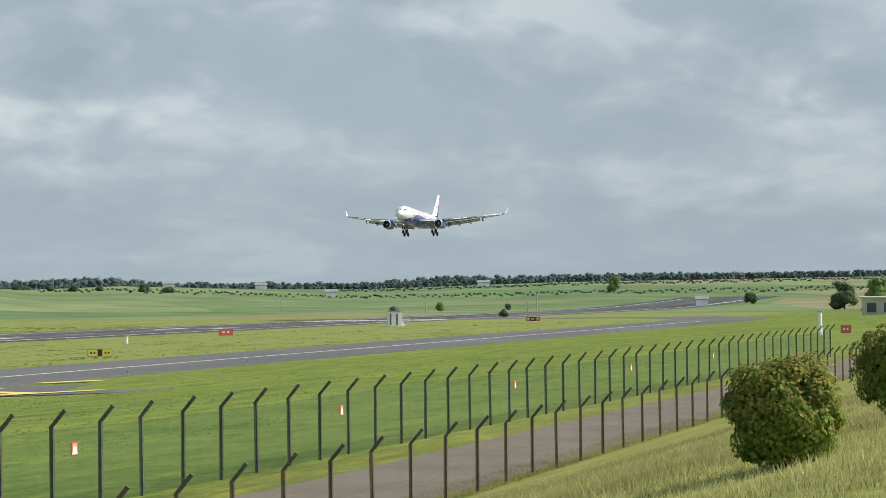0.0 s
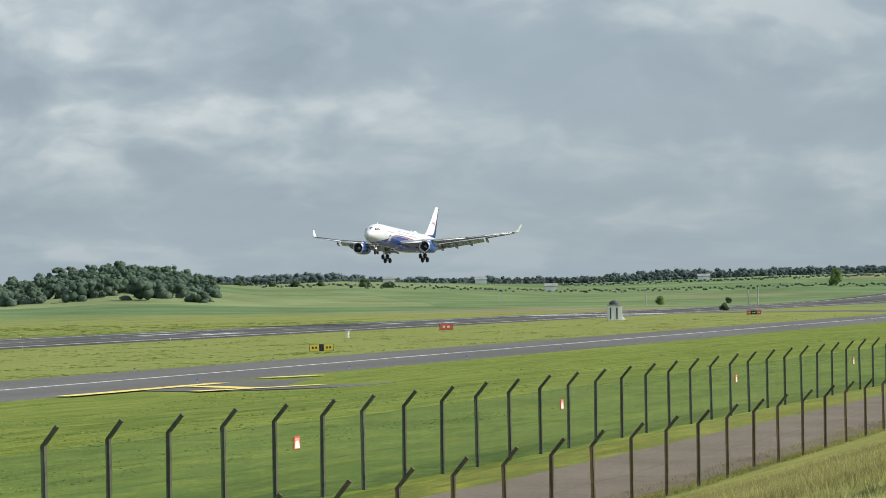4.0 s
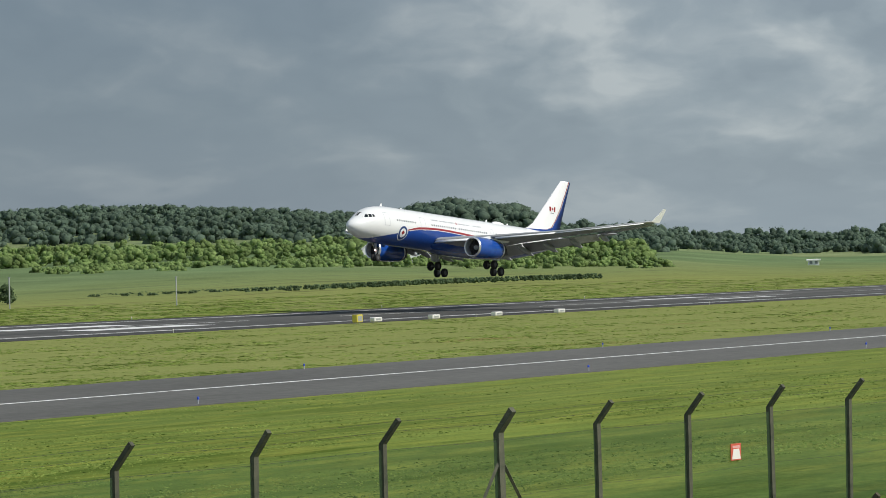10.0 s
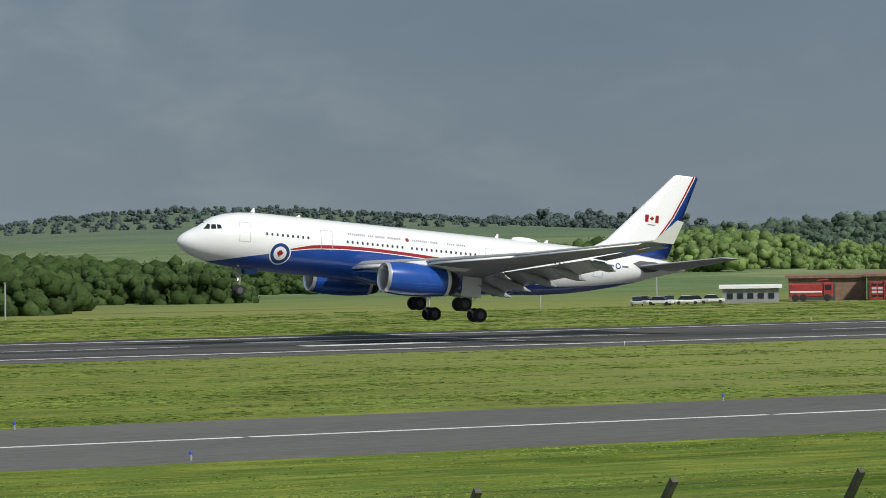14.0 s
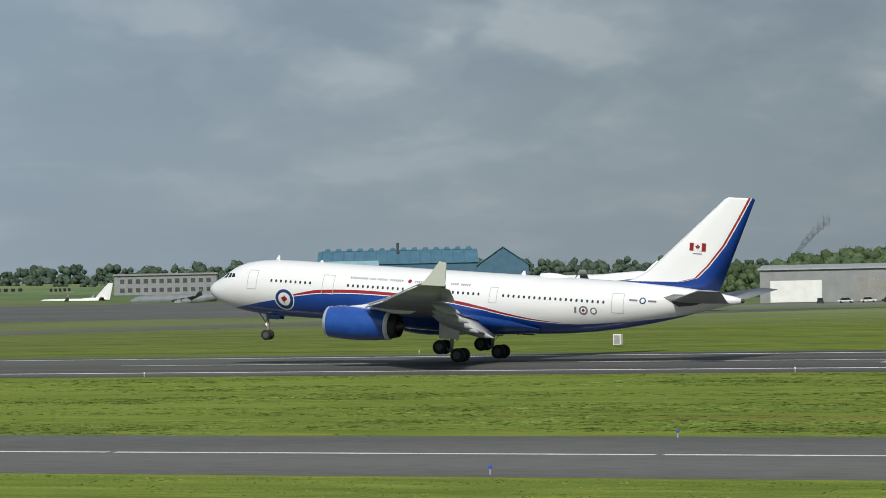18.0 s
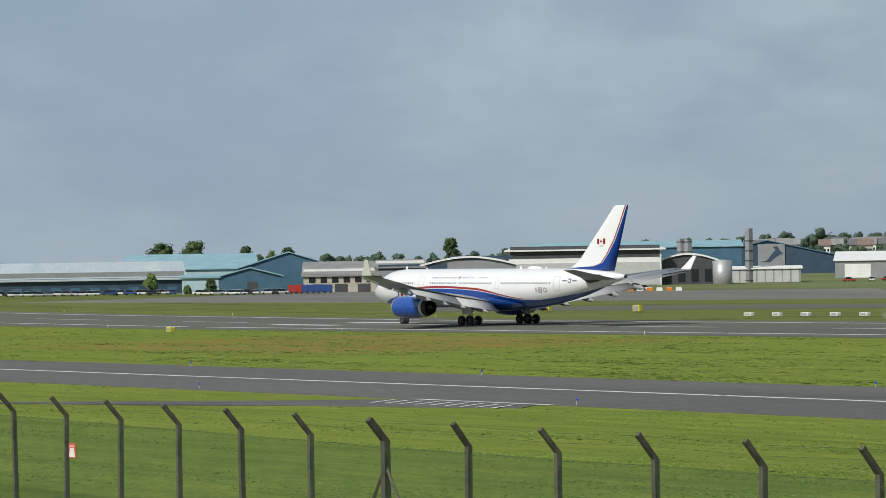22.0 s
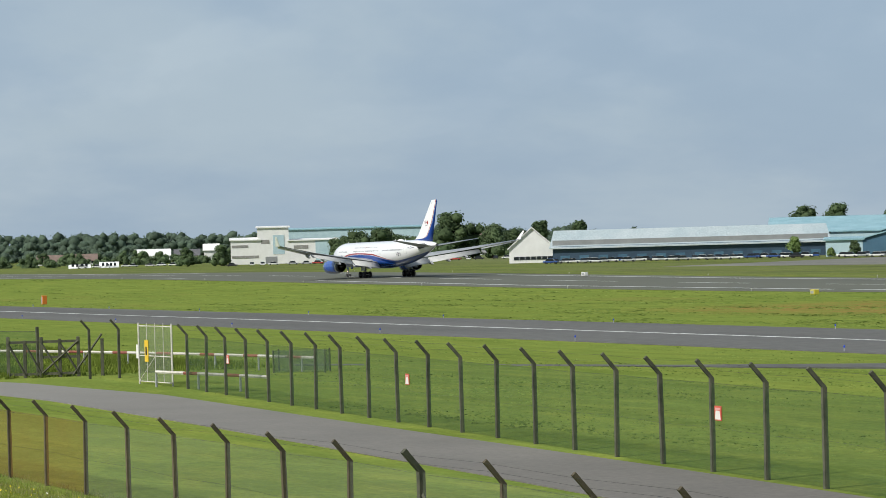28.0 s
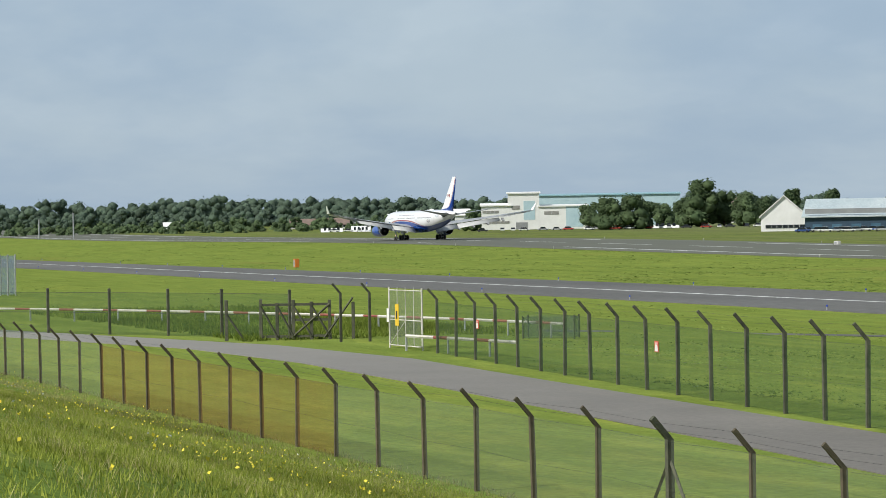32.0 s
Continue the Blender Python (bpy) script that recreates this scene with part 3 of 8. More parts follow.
# ---- the landing airliner ----
AXIS = 5.5   # height of the fuselage axis over the wheels' contact
NOSE = 28.9   # the main wheels stand this far behind the nose
HULL = [(0.0, -0.62, -0.72, 0.06), (0.15, -0.25, -1.05, 0.42), (0.5, 0.10, -1.38, 0.82), (1.0, 0.42, -1.68, 1.18), (1.7, 0.85, -1.98, 1.55), (2.5, 1.48, -2.22, 1.90), (3.3, 1.98, -2.42, 2.18),
        (4.4, 2.38, -2.58, 2.45), (5.8, 2.65, -2.72, 2.66), (7.5, 2.79, -2.80, 2.78), (9.5, 2.82, -2.82, 2.82), (16, 2.82, -2.82, 2.82), (24, 2.82, -2.82, 2.82), (31, 2.82, -2.82, 2.82), (36, 2.82, -2.80, 2.82),
        (39, 2.82, -2.55, 2.76), (42, 2.81, -2.15, 2.64), (45, 2.78, -1.58, 2.42), (47.5, 2.71, -1.00, 2.10), (49.8, 2.60, -0.36, 1.72), (51.8, 2.42, 0.28, 1.28), (53.8, 2.20, 0.88, 0.78), (55.0, 2.02, 1.18, 0.46), (55.8, 1.86, 1.38, 0.24)]


def hull_at(st):
    keys = [h[0] for h in HULL]
    return [float(np.interp(st, keys, [h[k] for h in HULL])) for k in (1, 2, 3)]


def hull_side(st, z, side=-1, proud=0.012):
    """The point of the fuselage skin at a station and height over the axis."""
    top, low, wide = hull_at(st)
    mid, half = (top + low) / 2, (top - low) / 2
    k = max(-0.999, min(0.999, (z - mid) / half))
    return Vector((st - NOSE, side * (wide * math.sqrt(1 - k * k) + proud), z + AXIS))


def livery():
    m = bpy.data.materials.new("airliner_paint")
    m.use_nodes = True
    t = m.node_tree
    b = t.nodes["Principled BSDF"]
    at = t.nodes.new("ShaderNodeTexCoord").outputs["Object"]
    s = t.nodes.new("ShaderNodeSeparateXYZ")
    link(t, at, s.inputs[0])
    along_hull = maths(t, "MULTIPLY_ADD", s.outputs[0], 1 / 58.0, NOSE / 58.0)
    keys = ((0.0, -2.6), (3.5, -2.25), (5.0, -1.92), (6.6, -1.55), (8.7, -1.10), (10.7, -0.68), (12.8, -0.30), (15.6, -0.08), (18.5, 0.0), (22.0, -0.05), (27.5, -0.28), (31.0, -0.82), (33.5, -1.22), (36.0, -1.52), (39.0, -1.64), (42.0, -1.45), (46.0, -0.88), (50.0, -0.26), (54.0, 0.9))
    edge = ramp(t, along_hull, [(p / 58.0, (v + 3) / 4) for p, v in keys], "B_SPLINE")
    edge = maths(t, "MULTIPLY_ADD", edge, 4.0, AXIS - 3.0)
    over = maths(t, "SUBTRACT", s.outputs[2], edge)
    white = blend(t, noisy(t, at, 0.6), (0.82, 0.83, 0.84), (0.88, 0.88, 0.88))
    taper = maths(t, "MULTIPLY_ADD", ramp(t, along_hull, [(9.6 / 58, 0.25), (13.0 / 58, 1.0), (29.0 / 58, 0.9), (40.0 / 58, 0.0)]), 0.33, 0.08)
    red_here = maths(t, "MULTIPLY", maths(t, "MULTIPLY", maths(t, "GREATER_THAN", over, 0.08), maths(t, "LESS_THAN", over, taper)), maths(t, "GREATER_THAN", along_hull, 9.9 / 58))
    colour = blend(t, red_here, white, (0.32, 0.016, 0.026))
    colour = blend(t, maths(t, "LESS_THAN", over, 0.0), colour, blend(t, noisy(t, at, 0.8), (0.008, 0.052, 0.285), (0.013, 0.075, 0.365)))
    grime = ramp(t, noisy(t, at, 0.9, 5.0, 0.65, (0.25, 1, 1)), [(0.35, 0.88), (0.65, 1.0)])
    link(t, blend(t, 0.35, colour, grime, "MULTIPLY"), b.inputs["Base Color"])
    b.inputs["Roughness"].default_value = 0.30
    b.inputs["Coat Weight"].default_value = 0.7
    b.inputs["Coat Roughness"].default_value = 0.08
    return m


def fin_paint():
    m = bpy.data.materials.new("fin_paint")
    m.use_nodes = True
    t = m.node_tree
    b = t.nodes["Principled BSDF"]
    at = t.nodes.new("ShaderNodeTexCoord").outputs["Object"]
    s = t.nodes.new("ShaderNodeSeparateXYZ")
    link(t, at, s.inputs[0])
    rise = maths(t, "MULTIPLY_ADD", s.outputs[2], 1 / 8.3, -1.0)
    behind = maths(t, "SUBTRACT", maths(t, "MULTIPLY_ADD", s.outputs[2], -0.338, 0.338 * 8.3), maths(t, "SUBTRACT", 53.8 - NOSE, s.outputs[0]))
    belt = maths(t, "MULTIPLY", ramp(t, rise, [(0.0, 1.0), (0.03, 0.40), (0.085, 0.25), (0.23, 0.18), (0.47, 0.105), (0.76, 0.062), (1.0, 0.034)]), 10.0)
    over = maths(t, "ADD", maths(t, "MULTIPLY", behind, -1.0), 0.0)
    gap = maths(t, "SUBTRACT", over, belt)
    colour = blend(t, maths(t, "LESS_THAN", gap, 0.36), (0.86, 0.86, 0.87), (0.34, 0.035, 0.03))
    colour = blend(t, maths(t, "LESS_THAN", gap, 0.14), colour, (0.86, 0.86, 0.87))
    colour = blend(t, maths(t, "LESS_THAN", gap, 0.03), colour, (0.009, 0.056, 0.30))
    link(t, colour, b.inputs["Base Color"])
    b.inputs["Roughness"].default_value = 0.3
    return m


M_LIVERY, M_FIN = livery(), fin_paint()
M_JETBLUE = surface("nacelle_blue", (0.007, 0.055, 0.300), (0.014, 0.088, 0.400), 0.8, 0.25, 0.0, stains=0.1)
M_JETBLUE.node_tree.nodes["Principled BSDF"].inputs["Coat Weight"].default_value = 1.0
M_JETBLUE.node_tree.nodes["Principled BSDF"].inputs["Coat Roughness"].default_value = 0.05
M_JETWHITE = surface("jet_white", (0.80, 0.81, 0.82), (0.87, 0.87, 0.87), 0.6, 0.35, 0.0, stains=0.08)
M_WING = surface("wing_grey", (0.26, 0.27, 0.285), (0.37, 0.38, 0.395), 0.4, 0.4, 0.0, stains=0.15, stretch=(0.3, 1, 1))
M_FLAP = surface("flap_grey", (0.40, 0.41, 0.41), (0.54, 0.54, 0.53), 0.5, 0.45, 0.0, stains=0.15)
M_LIP = plain("polished_lip", (0.75, 0.76, 0.78), 0.25, 0.7)
M_HOT = plain("exhaust_metal", (0.10, 0.095, 0.09), 0.45, 0.7)
M_DARK = plain("jet_dark", (0.02, 0.02, 0.022), 0.5)
M_GEAR = surface("gear_grey", (0.30, 0.31, 0.31), (0.44, 0.44, 0.44), 2.0, 0.5, 0.0)
M_RIM = surface("brake_dusted_rim", (0.06, 0.06, 0.065), (0.13, 0.13, 0.135), 3.0, 0.55, 0.0, metal=0.3)
M_CABINGLASS = plain("cabin_window_glass", (0.055, 0.062, 0.085), 0.2)
M_TYRE = surface("tyre", (0.015, 0.015, 0.016), (0.030, 0.030, 0.030), 3.0, 0.85, 0.1)
M_NAVY = plain("roundel_blue", (0.012, 0.045, 0.18), 0.35)
M_LEAFRED = plain("emblem_red", (0.27, 0.013, 0.018), 0.35)
M_LETTER = plain("lettering_grey", (0.16, 0.17, 0.20), 0.4)
M_TEXT = plain("faded_lettering", (0.30, 0.31, 0.36), 0.4)
M_TRIM = plain("bare_metal_dark", (0.10, 0.105, 0.11), 0.5, 0.3)
M_SEAM = plain("door_seam_grey", (0.48, 0.49, 0.52), 0.4)
M_BEACON = plain("landing_light", (1.0, 0.42, 0.34), 0.4, 0.0, 6.0)
M_REDBEACON = plain("red_beacon", (1.0, 0.12, 0.05), 0.4, 0.0, 4.0)


def loft(sections, thick=0.12, points=9):
    """A wing from sections (x of the leading edge, y, z, chord, twist in degrees); the outline is a rounded aerofoil."""
    bm = bmesh.new()
    rings = []
    for x, y, z, chord, twist in sections:
        ring = []
        ups = [(c, 0.5 * thick * (2.97 * math.sqrt(c) - 1.26 * c - 3.516 * c * c + 2.843 * c ** 3 - 1.036 * c ** 4) / 1.0) for c in [(k / (points - 1)) ** 1.6 for k in range(points)]]
        line = [(c, h) for c, h in ups[::-1]] + [(c, -0.55 * h) for c, h in ups[1:]]
        ca, sa = math.cos(radians(twist)), math.sin(radians(twist))
        for c, h in line:
            u, v = (c - 0.25) * chord, h * chord
            ring.append(bm.verts.new((x + 0.25 * chord + u * ca + v * sa, y, z - u * sa + v * ca)))
        rings.append(ring)
    n = len(rings[0])
    for a, b in zip(rings, rings[1:]):
        for k in range(n):
            bm.faces.new((a[k], a[(k + 1) % n], b[(k + 1) % n], b[k]))
    bm.faces.new(rings[0][::-1])
    bm.faces.new(rings[-1])
    bmesh.ops.recalc_face_normals(bm, faces=bm.faces[:])
    return bm


def lathe(profile, sides=28, squash=1.0, closed=False):
    """Turned about the x axis: profile of (x, radius)."""
    bm = bmesh.new()
    rings = [[bm.verts.new((x, r * math.cos(a), r * squash * math.sin(a))) for a in (2 * math.pi * k / sides for k in range(sides))] for x, r in profile]
    for a, b in zip(rings, rings[1:]):
        for k in range(sides):
            bm.faces.new((a[k], b[k], b[(k + 1) % sides], a[(k + 1) % sides]))
    if closed:
        bm.faces.new(rings[0])
        bm.faces.new(rings[-1][::-1])
    bmesh.ops.recalc_face_normals(bm, faces=bm.faces[:])
    return bm


def moved(bm, m):
    bmesh.ops.transform(bm, matrix=m, verts=bm.verts[:])
    return bm


def hull_mesh():
    bm = bmesh.new()
    sides = 40
    rings = []
    stations = []
    for (a, *_), (b, *_) in zip(HULL, HULL[1:]):
        k = max(1, int((b - a) / 2.0))
        stations += [a + (b - a) * i / k for i in range(k)]
    stations.append(HULL[-1][0])
    for st in stations:
        top, low, wide = hull_at(st)
        mid, half = (top + low) / 2, (top - low) / 2
        rings.append([bm.verts.new((st - NOSE, wide * math.cos(a), AXIS + mid + half * math.sin(a))) for a in (2 * math.pi * k / sides for k in range(sides))])
    for a, b in zip(rings, rings[1:]):
        for k in range(sides):
            bm.faces.new((a[k], b[k], b[(k + 1) % sides], a[(k + 1) % sides]))
    bm.faces.new(rings[0])
    bm.faces.new(rings[-1][::-1])
    bmesh.ops.recalc_face_normals(bm, faces=bm.faces[:])
    return bm


def on_skin(outline, side=-1, proud=0.012, cell=0.28):
    """A flat outline of (station, height over the axis) laid on the skin, cut finely enough to follow its curve."""
    bm = bmesh.new()
    bm.faces.new([bm.verts.new((st, z, 0)) for st, z in outline])
    bmesh.ops.triangulate(bm, faces=bm.faces[:])
    for _ in range(4):
        long = [e for e in bm.edges if e.calc_length() > cell]
        if not long:
            break
        bmesh.ops.subdivide_edges(bm, edges=long, cuts=1)
        bmesh.ops.triangulate(bm, faces=bm.faces[:])
    for v in bm.verts:
        v.co = hull_side(v.co.x, v.co.y, side, proud)
    return bm


def ring_of(st, z, r, n=28):
    return [(st + r * math.cos(2 * math.pi * k / n), z + r * math.sin(2 * math.pi * k / n)) for k in range(n)]


LEAF = [(0.0, -1.0), (0.05, -0.45), (0.45, -0.52), (0.38, -0.36), (0.85, 0.02), (0.74, 0.08), (0.82, 0.36), (0.55, 0.30), (0.48, 0.44), (0.22, 0.14), (0.30, 0.70), (0.13, 0.60), (0.0, 0.95)]
LEAF = LEAF + [(-a, b) for a, b in LEAF[-2:0:-1]]


def wheel_parts(name, x, y, z, r, w, parent):
    bm = lathe([(-w / 2, r * 0.55), (-w / 2, r * 0.86), (-w * 0.36, r * 0.97), (0, r), (w * 0.36, r * 0.97), (w / 2, r * 0.86), (w / 2, r * 0.55)], 18)
    moved(bm, Matrix.Translation((x, y, z)) @ Matrix.Rotation(radians(90), 4, "Z"))
    tyre = part(name, bm, M_TYRE, parent, "black rubber tyre", True)
    hub = lathe([(-w * 0.42, 0.02), (-w * 0.44, r * 0.3), (-w * 0.40, r * 0.57), (w * 0.40, r * 0.57), (w * 0.44, r * 0.3), (w * 0.42, 0.02)], 14, closed=True)
    return tyre, moved(hub, Matrix.Translation((x, y, z)) @ Matrix.Rotation(radians(90), 4, "Z"))


def build_jet():
    jet = base("airliner", pose(0, 250.7, 0), "twin-engine white and blue airliner with a red stripe, wheels down", "airplane")
    part("fuselage", hull_mesh(), M_LIVERY, jet, "white upper hull, red stripe, deep blue belly", True)
    fair = [(17.5, -2.4, 0.3, 2.0), (19, -2.75, 1.2, 2.9), (21.5, -3.15, 1.9, 3.25), (26, -3.25, 2.0, 3.35), (31, -3.2, 1.9, 3.25), (34, -2.95, 1.3, 2.9), (36.5, -2.6, 0.4, 2.0)]
    bm = bmesh.new()
    rings = []
    for st, low, tall, wide in fair:
        rings.append([bm.verts.new((st - NOSE, wide * math.cos(a), AXIS + low + tall + tall * math.sin(a))) for a in (math.pi + math.pi * k / 16 for k in range(17))])
    for a, b in zip(rings, rings[1:]):
        for k in range(16):
            bm.faces.new((a[k], b[k], b[k + 1], a[k + 1]))
    bmesh.ops.recalc_face_normals(bm, faces=bm.faces[:])
    part("belly_fairing", bm, M_JETBLUE, jet, "", True)

    for side in (-1, 1):
        sec = [(16.4, 0.0, 3.85, 14.2, 2), (17.9, 2.9, 4.05, 12.8, 2), (21.7, 9.4, 4.75, 8.9, 1), (27.8, 18.5, 5.95, 5.6, 0), (35.2, 29.2, 7.75, 2.6, -2)]
        part("wing", loft([(x - NOSE, side * y, z, c, tw) for x, y, z, c, tw in sec], 0.115), M_WING, jet, "grey swept wing", True)
        # leading-edge slats, drooped and shifted forward
        for (xa, ya, za, xb, yb, zb, ch) in ((17.6, 2.9, 3.98, 20.9, 8.4, 4.50, 1.5), (22.4, 10.4, 4.76, 27.3, 17.6, 5.72, 1.0), (27.5, 17.9, 5.76, 34.8, 28.4, 7.50, 0.7)):
            part("slat", loft([(xa - NOSE - 0.55, side * ya, za - 0.15, ch, -22), (xb - NOSE - 0.45, side * yb, zb - 0.12, ch * 0.85, -22)], 0.22), M_JETWHITE, jet, "white leading-edge slat", True)
        # trailing-edge flaps, run out and drooped
        for (xa, ya, za, ca, xb, yb, zb, cb) in ((29.9, 3.0, 3.35, 2.9, 30.1, 9.2, 4.12, 2.5), (30.2, 9.5, 4.16, 2.4, 33.6, 20.5, 5.75, 1.7)):
            part("flap", loft([(xa - NOSE, side * ya, za, ca, 30), (xb - NOSE, side * yb, zb, cb, 30)], 0.14), M_FLAP, jet, "pale grey flap drooped for landing", True)
        part("aileron", loft([(34.0 - NOSE, side * 20.8, 6.10, 1.35, 6), (36.9 - NOSE, side * 28.2, 7.46, 0.9, 6)], 0.12), M_WING, jet, "", True)
        for (x, y, z, l) in ((28.6, 5.6, 3.35, 4.8), (28.9, 9.6, 3.90, 4.5), (30.1, 13.4, 4.38, 4.2), (31.6, 17.2, 4.98, 3.8), (33.4, 21.4, 5.72, 2.8)):
            bm = lathe([(0, 0.04), (l * 0.15, 0.22), (l * 0.45, 0.30), (l * 0.75, 0.24), (l, 0.03)], 10, 1.5)
            part("flap_track_fairing", moved(bm, Matrix.Translation((x - NOSE, side * y, z)) @ Matrix.Rotation(radians(13), 4, "Y")), M_WING, jet, "", True)
        bm = prism([(35.5, 7.70), (37.7, 7.70), (38.1, 9.75), (37.45, 9.85), (36.5, 8.75)], 0.12)
        for v in bm.verts:
            v.co = Vector((v.co.x - NOSE, side * (29.1 + v.co.y + 0.42 * (v.co.z - 7.70)), v.co.z))
        bmesh.ops.recalc_face_normals(bm, faces=bm.faces[:])
        part("winglet", bm, M_JETWHITE, jet, "small upturned white winglet")
        part("tailplane", loft([(48.6 - NOSE, side * 0.4, AXIS + 1.15, 6.2, -2), (49.3 - NOSE, side * 1.4, AXIS + 1.3, 5.6, -2), (54.4 - NOSE, side * 9.7, AXIS + 2.6, 2.2, -2)], 0.1), M_WING, jet, "grey tailplane", True)

        ex, ey, ez = 17.6 - NOSE, side * 9.37, 2.95
        cowl = [(1.2, 1.20), (0.35, 1.22), (0.12, 1.26), (0.0, 1.34), (0.05, 1.41), (0.35, 1.50), (1.4, 1.60), (2.8, 1.62), (4.6, 1.54), (6.3, 1.36)]
        tail = [(6.68, 1.24), (7.1, 1.14), (7.5, 1.04), (7.5, 0.94), (6.8, 1.0)]
        engine = part("engine", moved(lathe(cowl[5:], 32), Matrix.Translation((ex, ey, ez))), M_JETBLUE, jet, "glossy deep blue engine cowl", True)
        place = Matrix.Translation((ex, ey, ez))
        part("intake_lip", moved(lathe(cowl[:6], 32), place), M_LIP, engine, "bright metal intake lip", True)
        part("cowl_band", moved(lathe([(6.3, 1.365), (6.66, 1.32), (6.70, 1.25)], 32), place), M_JETWHITE, engine, "white band", True)
        part("fan_case", moved(lathe([(1.2, 1.20), (1.25, 0.02)], 32), place), M_DARK, engine)
        part("spinner", moved(lathe([(0.55, 0.02), (0.8, 0.22), (1.2, 0.40)], 16), place), M_GEAR, engine, "", True)
        for k in range(16):
            a = 2 * math.pi * k / 16
            bm = bmesh.new()
            bm.faces.new([bm.verts.new((x, r * math.cos(a + o), r * math.sin(a + o))) for x, r, o in ((1.0, 0.38, 0), (1.18, 0.38, 0.12), (1.2, 1.18, 0.16), (0.95, 1.18, 0.02))])
            part("fan_blade", moved(bm, place), M_HOT, engine)
        part("core_cowl", moved(lathe(tail, 28), place), M_DARK, engine, "", True)
        part("exhaust_plug", moved(lathe([(6.6, 0.75), (7.3, 0.55), (7.9, 0.30), (8.1, 0.05)], 20), place), M_HOT, engine, "", True)
        part("pylon", moved(prism([(1.2, 1.45), (3.2, 1.30), (6.0, 1.15), (8.6, 1.25), (9.6, 1.75), (6.8, 1.95), (4.4, 1.95)], 0.5), Matrix.Translation((ex, ey - 0.25, ez))), M_JETWHITE, engine)

        # main gear
        gx, gy = 0.0, side * 5.34
        part("gear_leg", tube([(gx, gy, 0.75), (gx, gy, 2.2), (gx + 0.1, gy, 4.0)], [0.16, 0.2, 0.26], 12), M_GEAR, jet, "grey landing gear leg", True)
        part("gear_brace", tube([(gx, gy, 1.9), (gx - 0.2, gy - side * 1.6, 3.3)], 0.1, 8), M_GEAR, jet)
        part("drag_link", tube([(gx, gy, 1.3), (gx + 0.6, gy, 1.9), (gx + 0.1, gy, 2.5)], 0.06, 6), M_GEAR, jet)
        bm = box(gx - 1.2, gx + 0.9, gy + side * 0.42, gy + side * 0.48, 1.9, 3.9, 0.02)
        part("gear_door", bm, M_JETWHITE, jet, "white gear door hanging open")
        bogie = part("bogie", tube([(-0.99, 0, 0), (0.99, 0, 0)], 0.13, 10), M_GEAR, jet, "four-wheel bogie")
        bogie.location = (gx, gy, 0.70)
        for dx in (-0.99, 0.99):
            for dy in (-0.70, 0.70):
                tyre, hub = wheel_parts("wheel", dx, dy, 0, 0.70, 0.50, bogie)
                me = bpy.data.meshes.new("rim")
                hub.to_mesh(me)
                hub.free()
                me.materials.append(M_RIM)
                rim = new("rim", me)
                rim.parent = bogie
            part("axle", tube([(dx, -0.7, 0), (dx, 0.7, 0)], 0.09, 8), M_GEAR, bogie)
        BOGIES.append(bogie)

    # nose gear
    nx = 6.67 - NOSE
    part("nose_leg", tube([(nx, 0, 0.68), (nx, 0, 1.8), (nx - 0.25, 0, 3.2)], [0.11, 0.14, 0.18], 10), M_GEAR, jet, "", True)
    part("nose_brace", tube([(nx, 0, 1.6), (nx - 1.2, 0, 3.0)], 0.07, 8), M_GEAR, jet)
    for dy in (-0.36, 0.36):
        tyre, hub = wheel_parts("nose_wheel", nx, dy, 0.68, 0.53, 0.38, jet)
        me = bpy.data.meshes.new("rim")
        hub.to_mesh(me)
        hub.free()
        me.materials.append(M_RIM)
        rim = new("rim", me)
        rim.parent = tyre
    for dy in (-0.55, 0.55):
        part("nose_gear_door", box(nx + 0.3, nx + 1.5, dy - 0.02, dy + 0.02, 2.32, 2.95, 0.01), M_JETBLUE, jet)
    part("taxi_light", moved(lathe([(0, 0.15), (0.02, 0.13)], 12, closed=True), Matrix.Translation((nx - 0.2, 0, 1.75))), M_BEACON, jet, "lit landing light")
    part("beacon", moved(lathe([(-0.12, 0.02), (0, 0.1), (0.12, 0.02)], 10), Matrix.Translation((-6.5, 0, AXIS - 2.86))), M_REDBEACON, jet)

    # fin, rudder line and dorsal fillet
    bm = bmesh.new()
    rings = []
    for x, z, chord in ((43.2, 7.9, 10.4), (45.0, 8.55, 8.9), (46.4, 9.35, 7.75), (53.65, 16.6, 2.95), (54.0, 16.78, 2.5)):
        ring = []
        for c, h in ((0.0, 0.0), (0.06, 0.030), (0.3, 0.048), (0.65, 0.038), (1.0, 0.004), (0.65, -0.038), (0.3, -0.048), (0.06, -0.030)):
            ring.append(bm.verts.new((x - NOSE + c * chord, h * min(chord, 8.0), z)))
        rings.append(ring)
    for a, b in zip(rings, rings[1:]):
        for k in range(8):
            bm.faces.new((a[k], a[(k + 1) % 8], b[(k + 1) % 8], b[k]))
    bm.faces.new(rings[-1])
    bm.faces.new(rings[0][::-1])
    bmesh.ops.recalc_face_normals(bm, faces=bm.faces[:])
    part("fin", bm, M_FIN, jet, "white fin with a sweeping blue and red edge", True)

    # cabin windows, doors, cockpit glass and emblems on the skin
    rows = [(8.1, 12.6), (16.5, 22.6), (23.4, 30.6), (32.9, 43.2)]
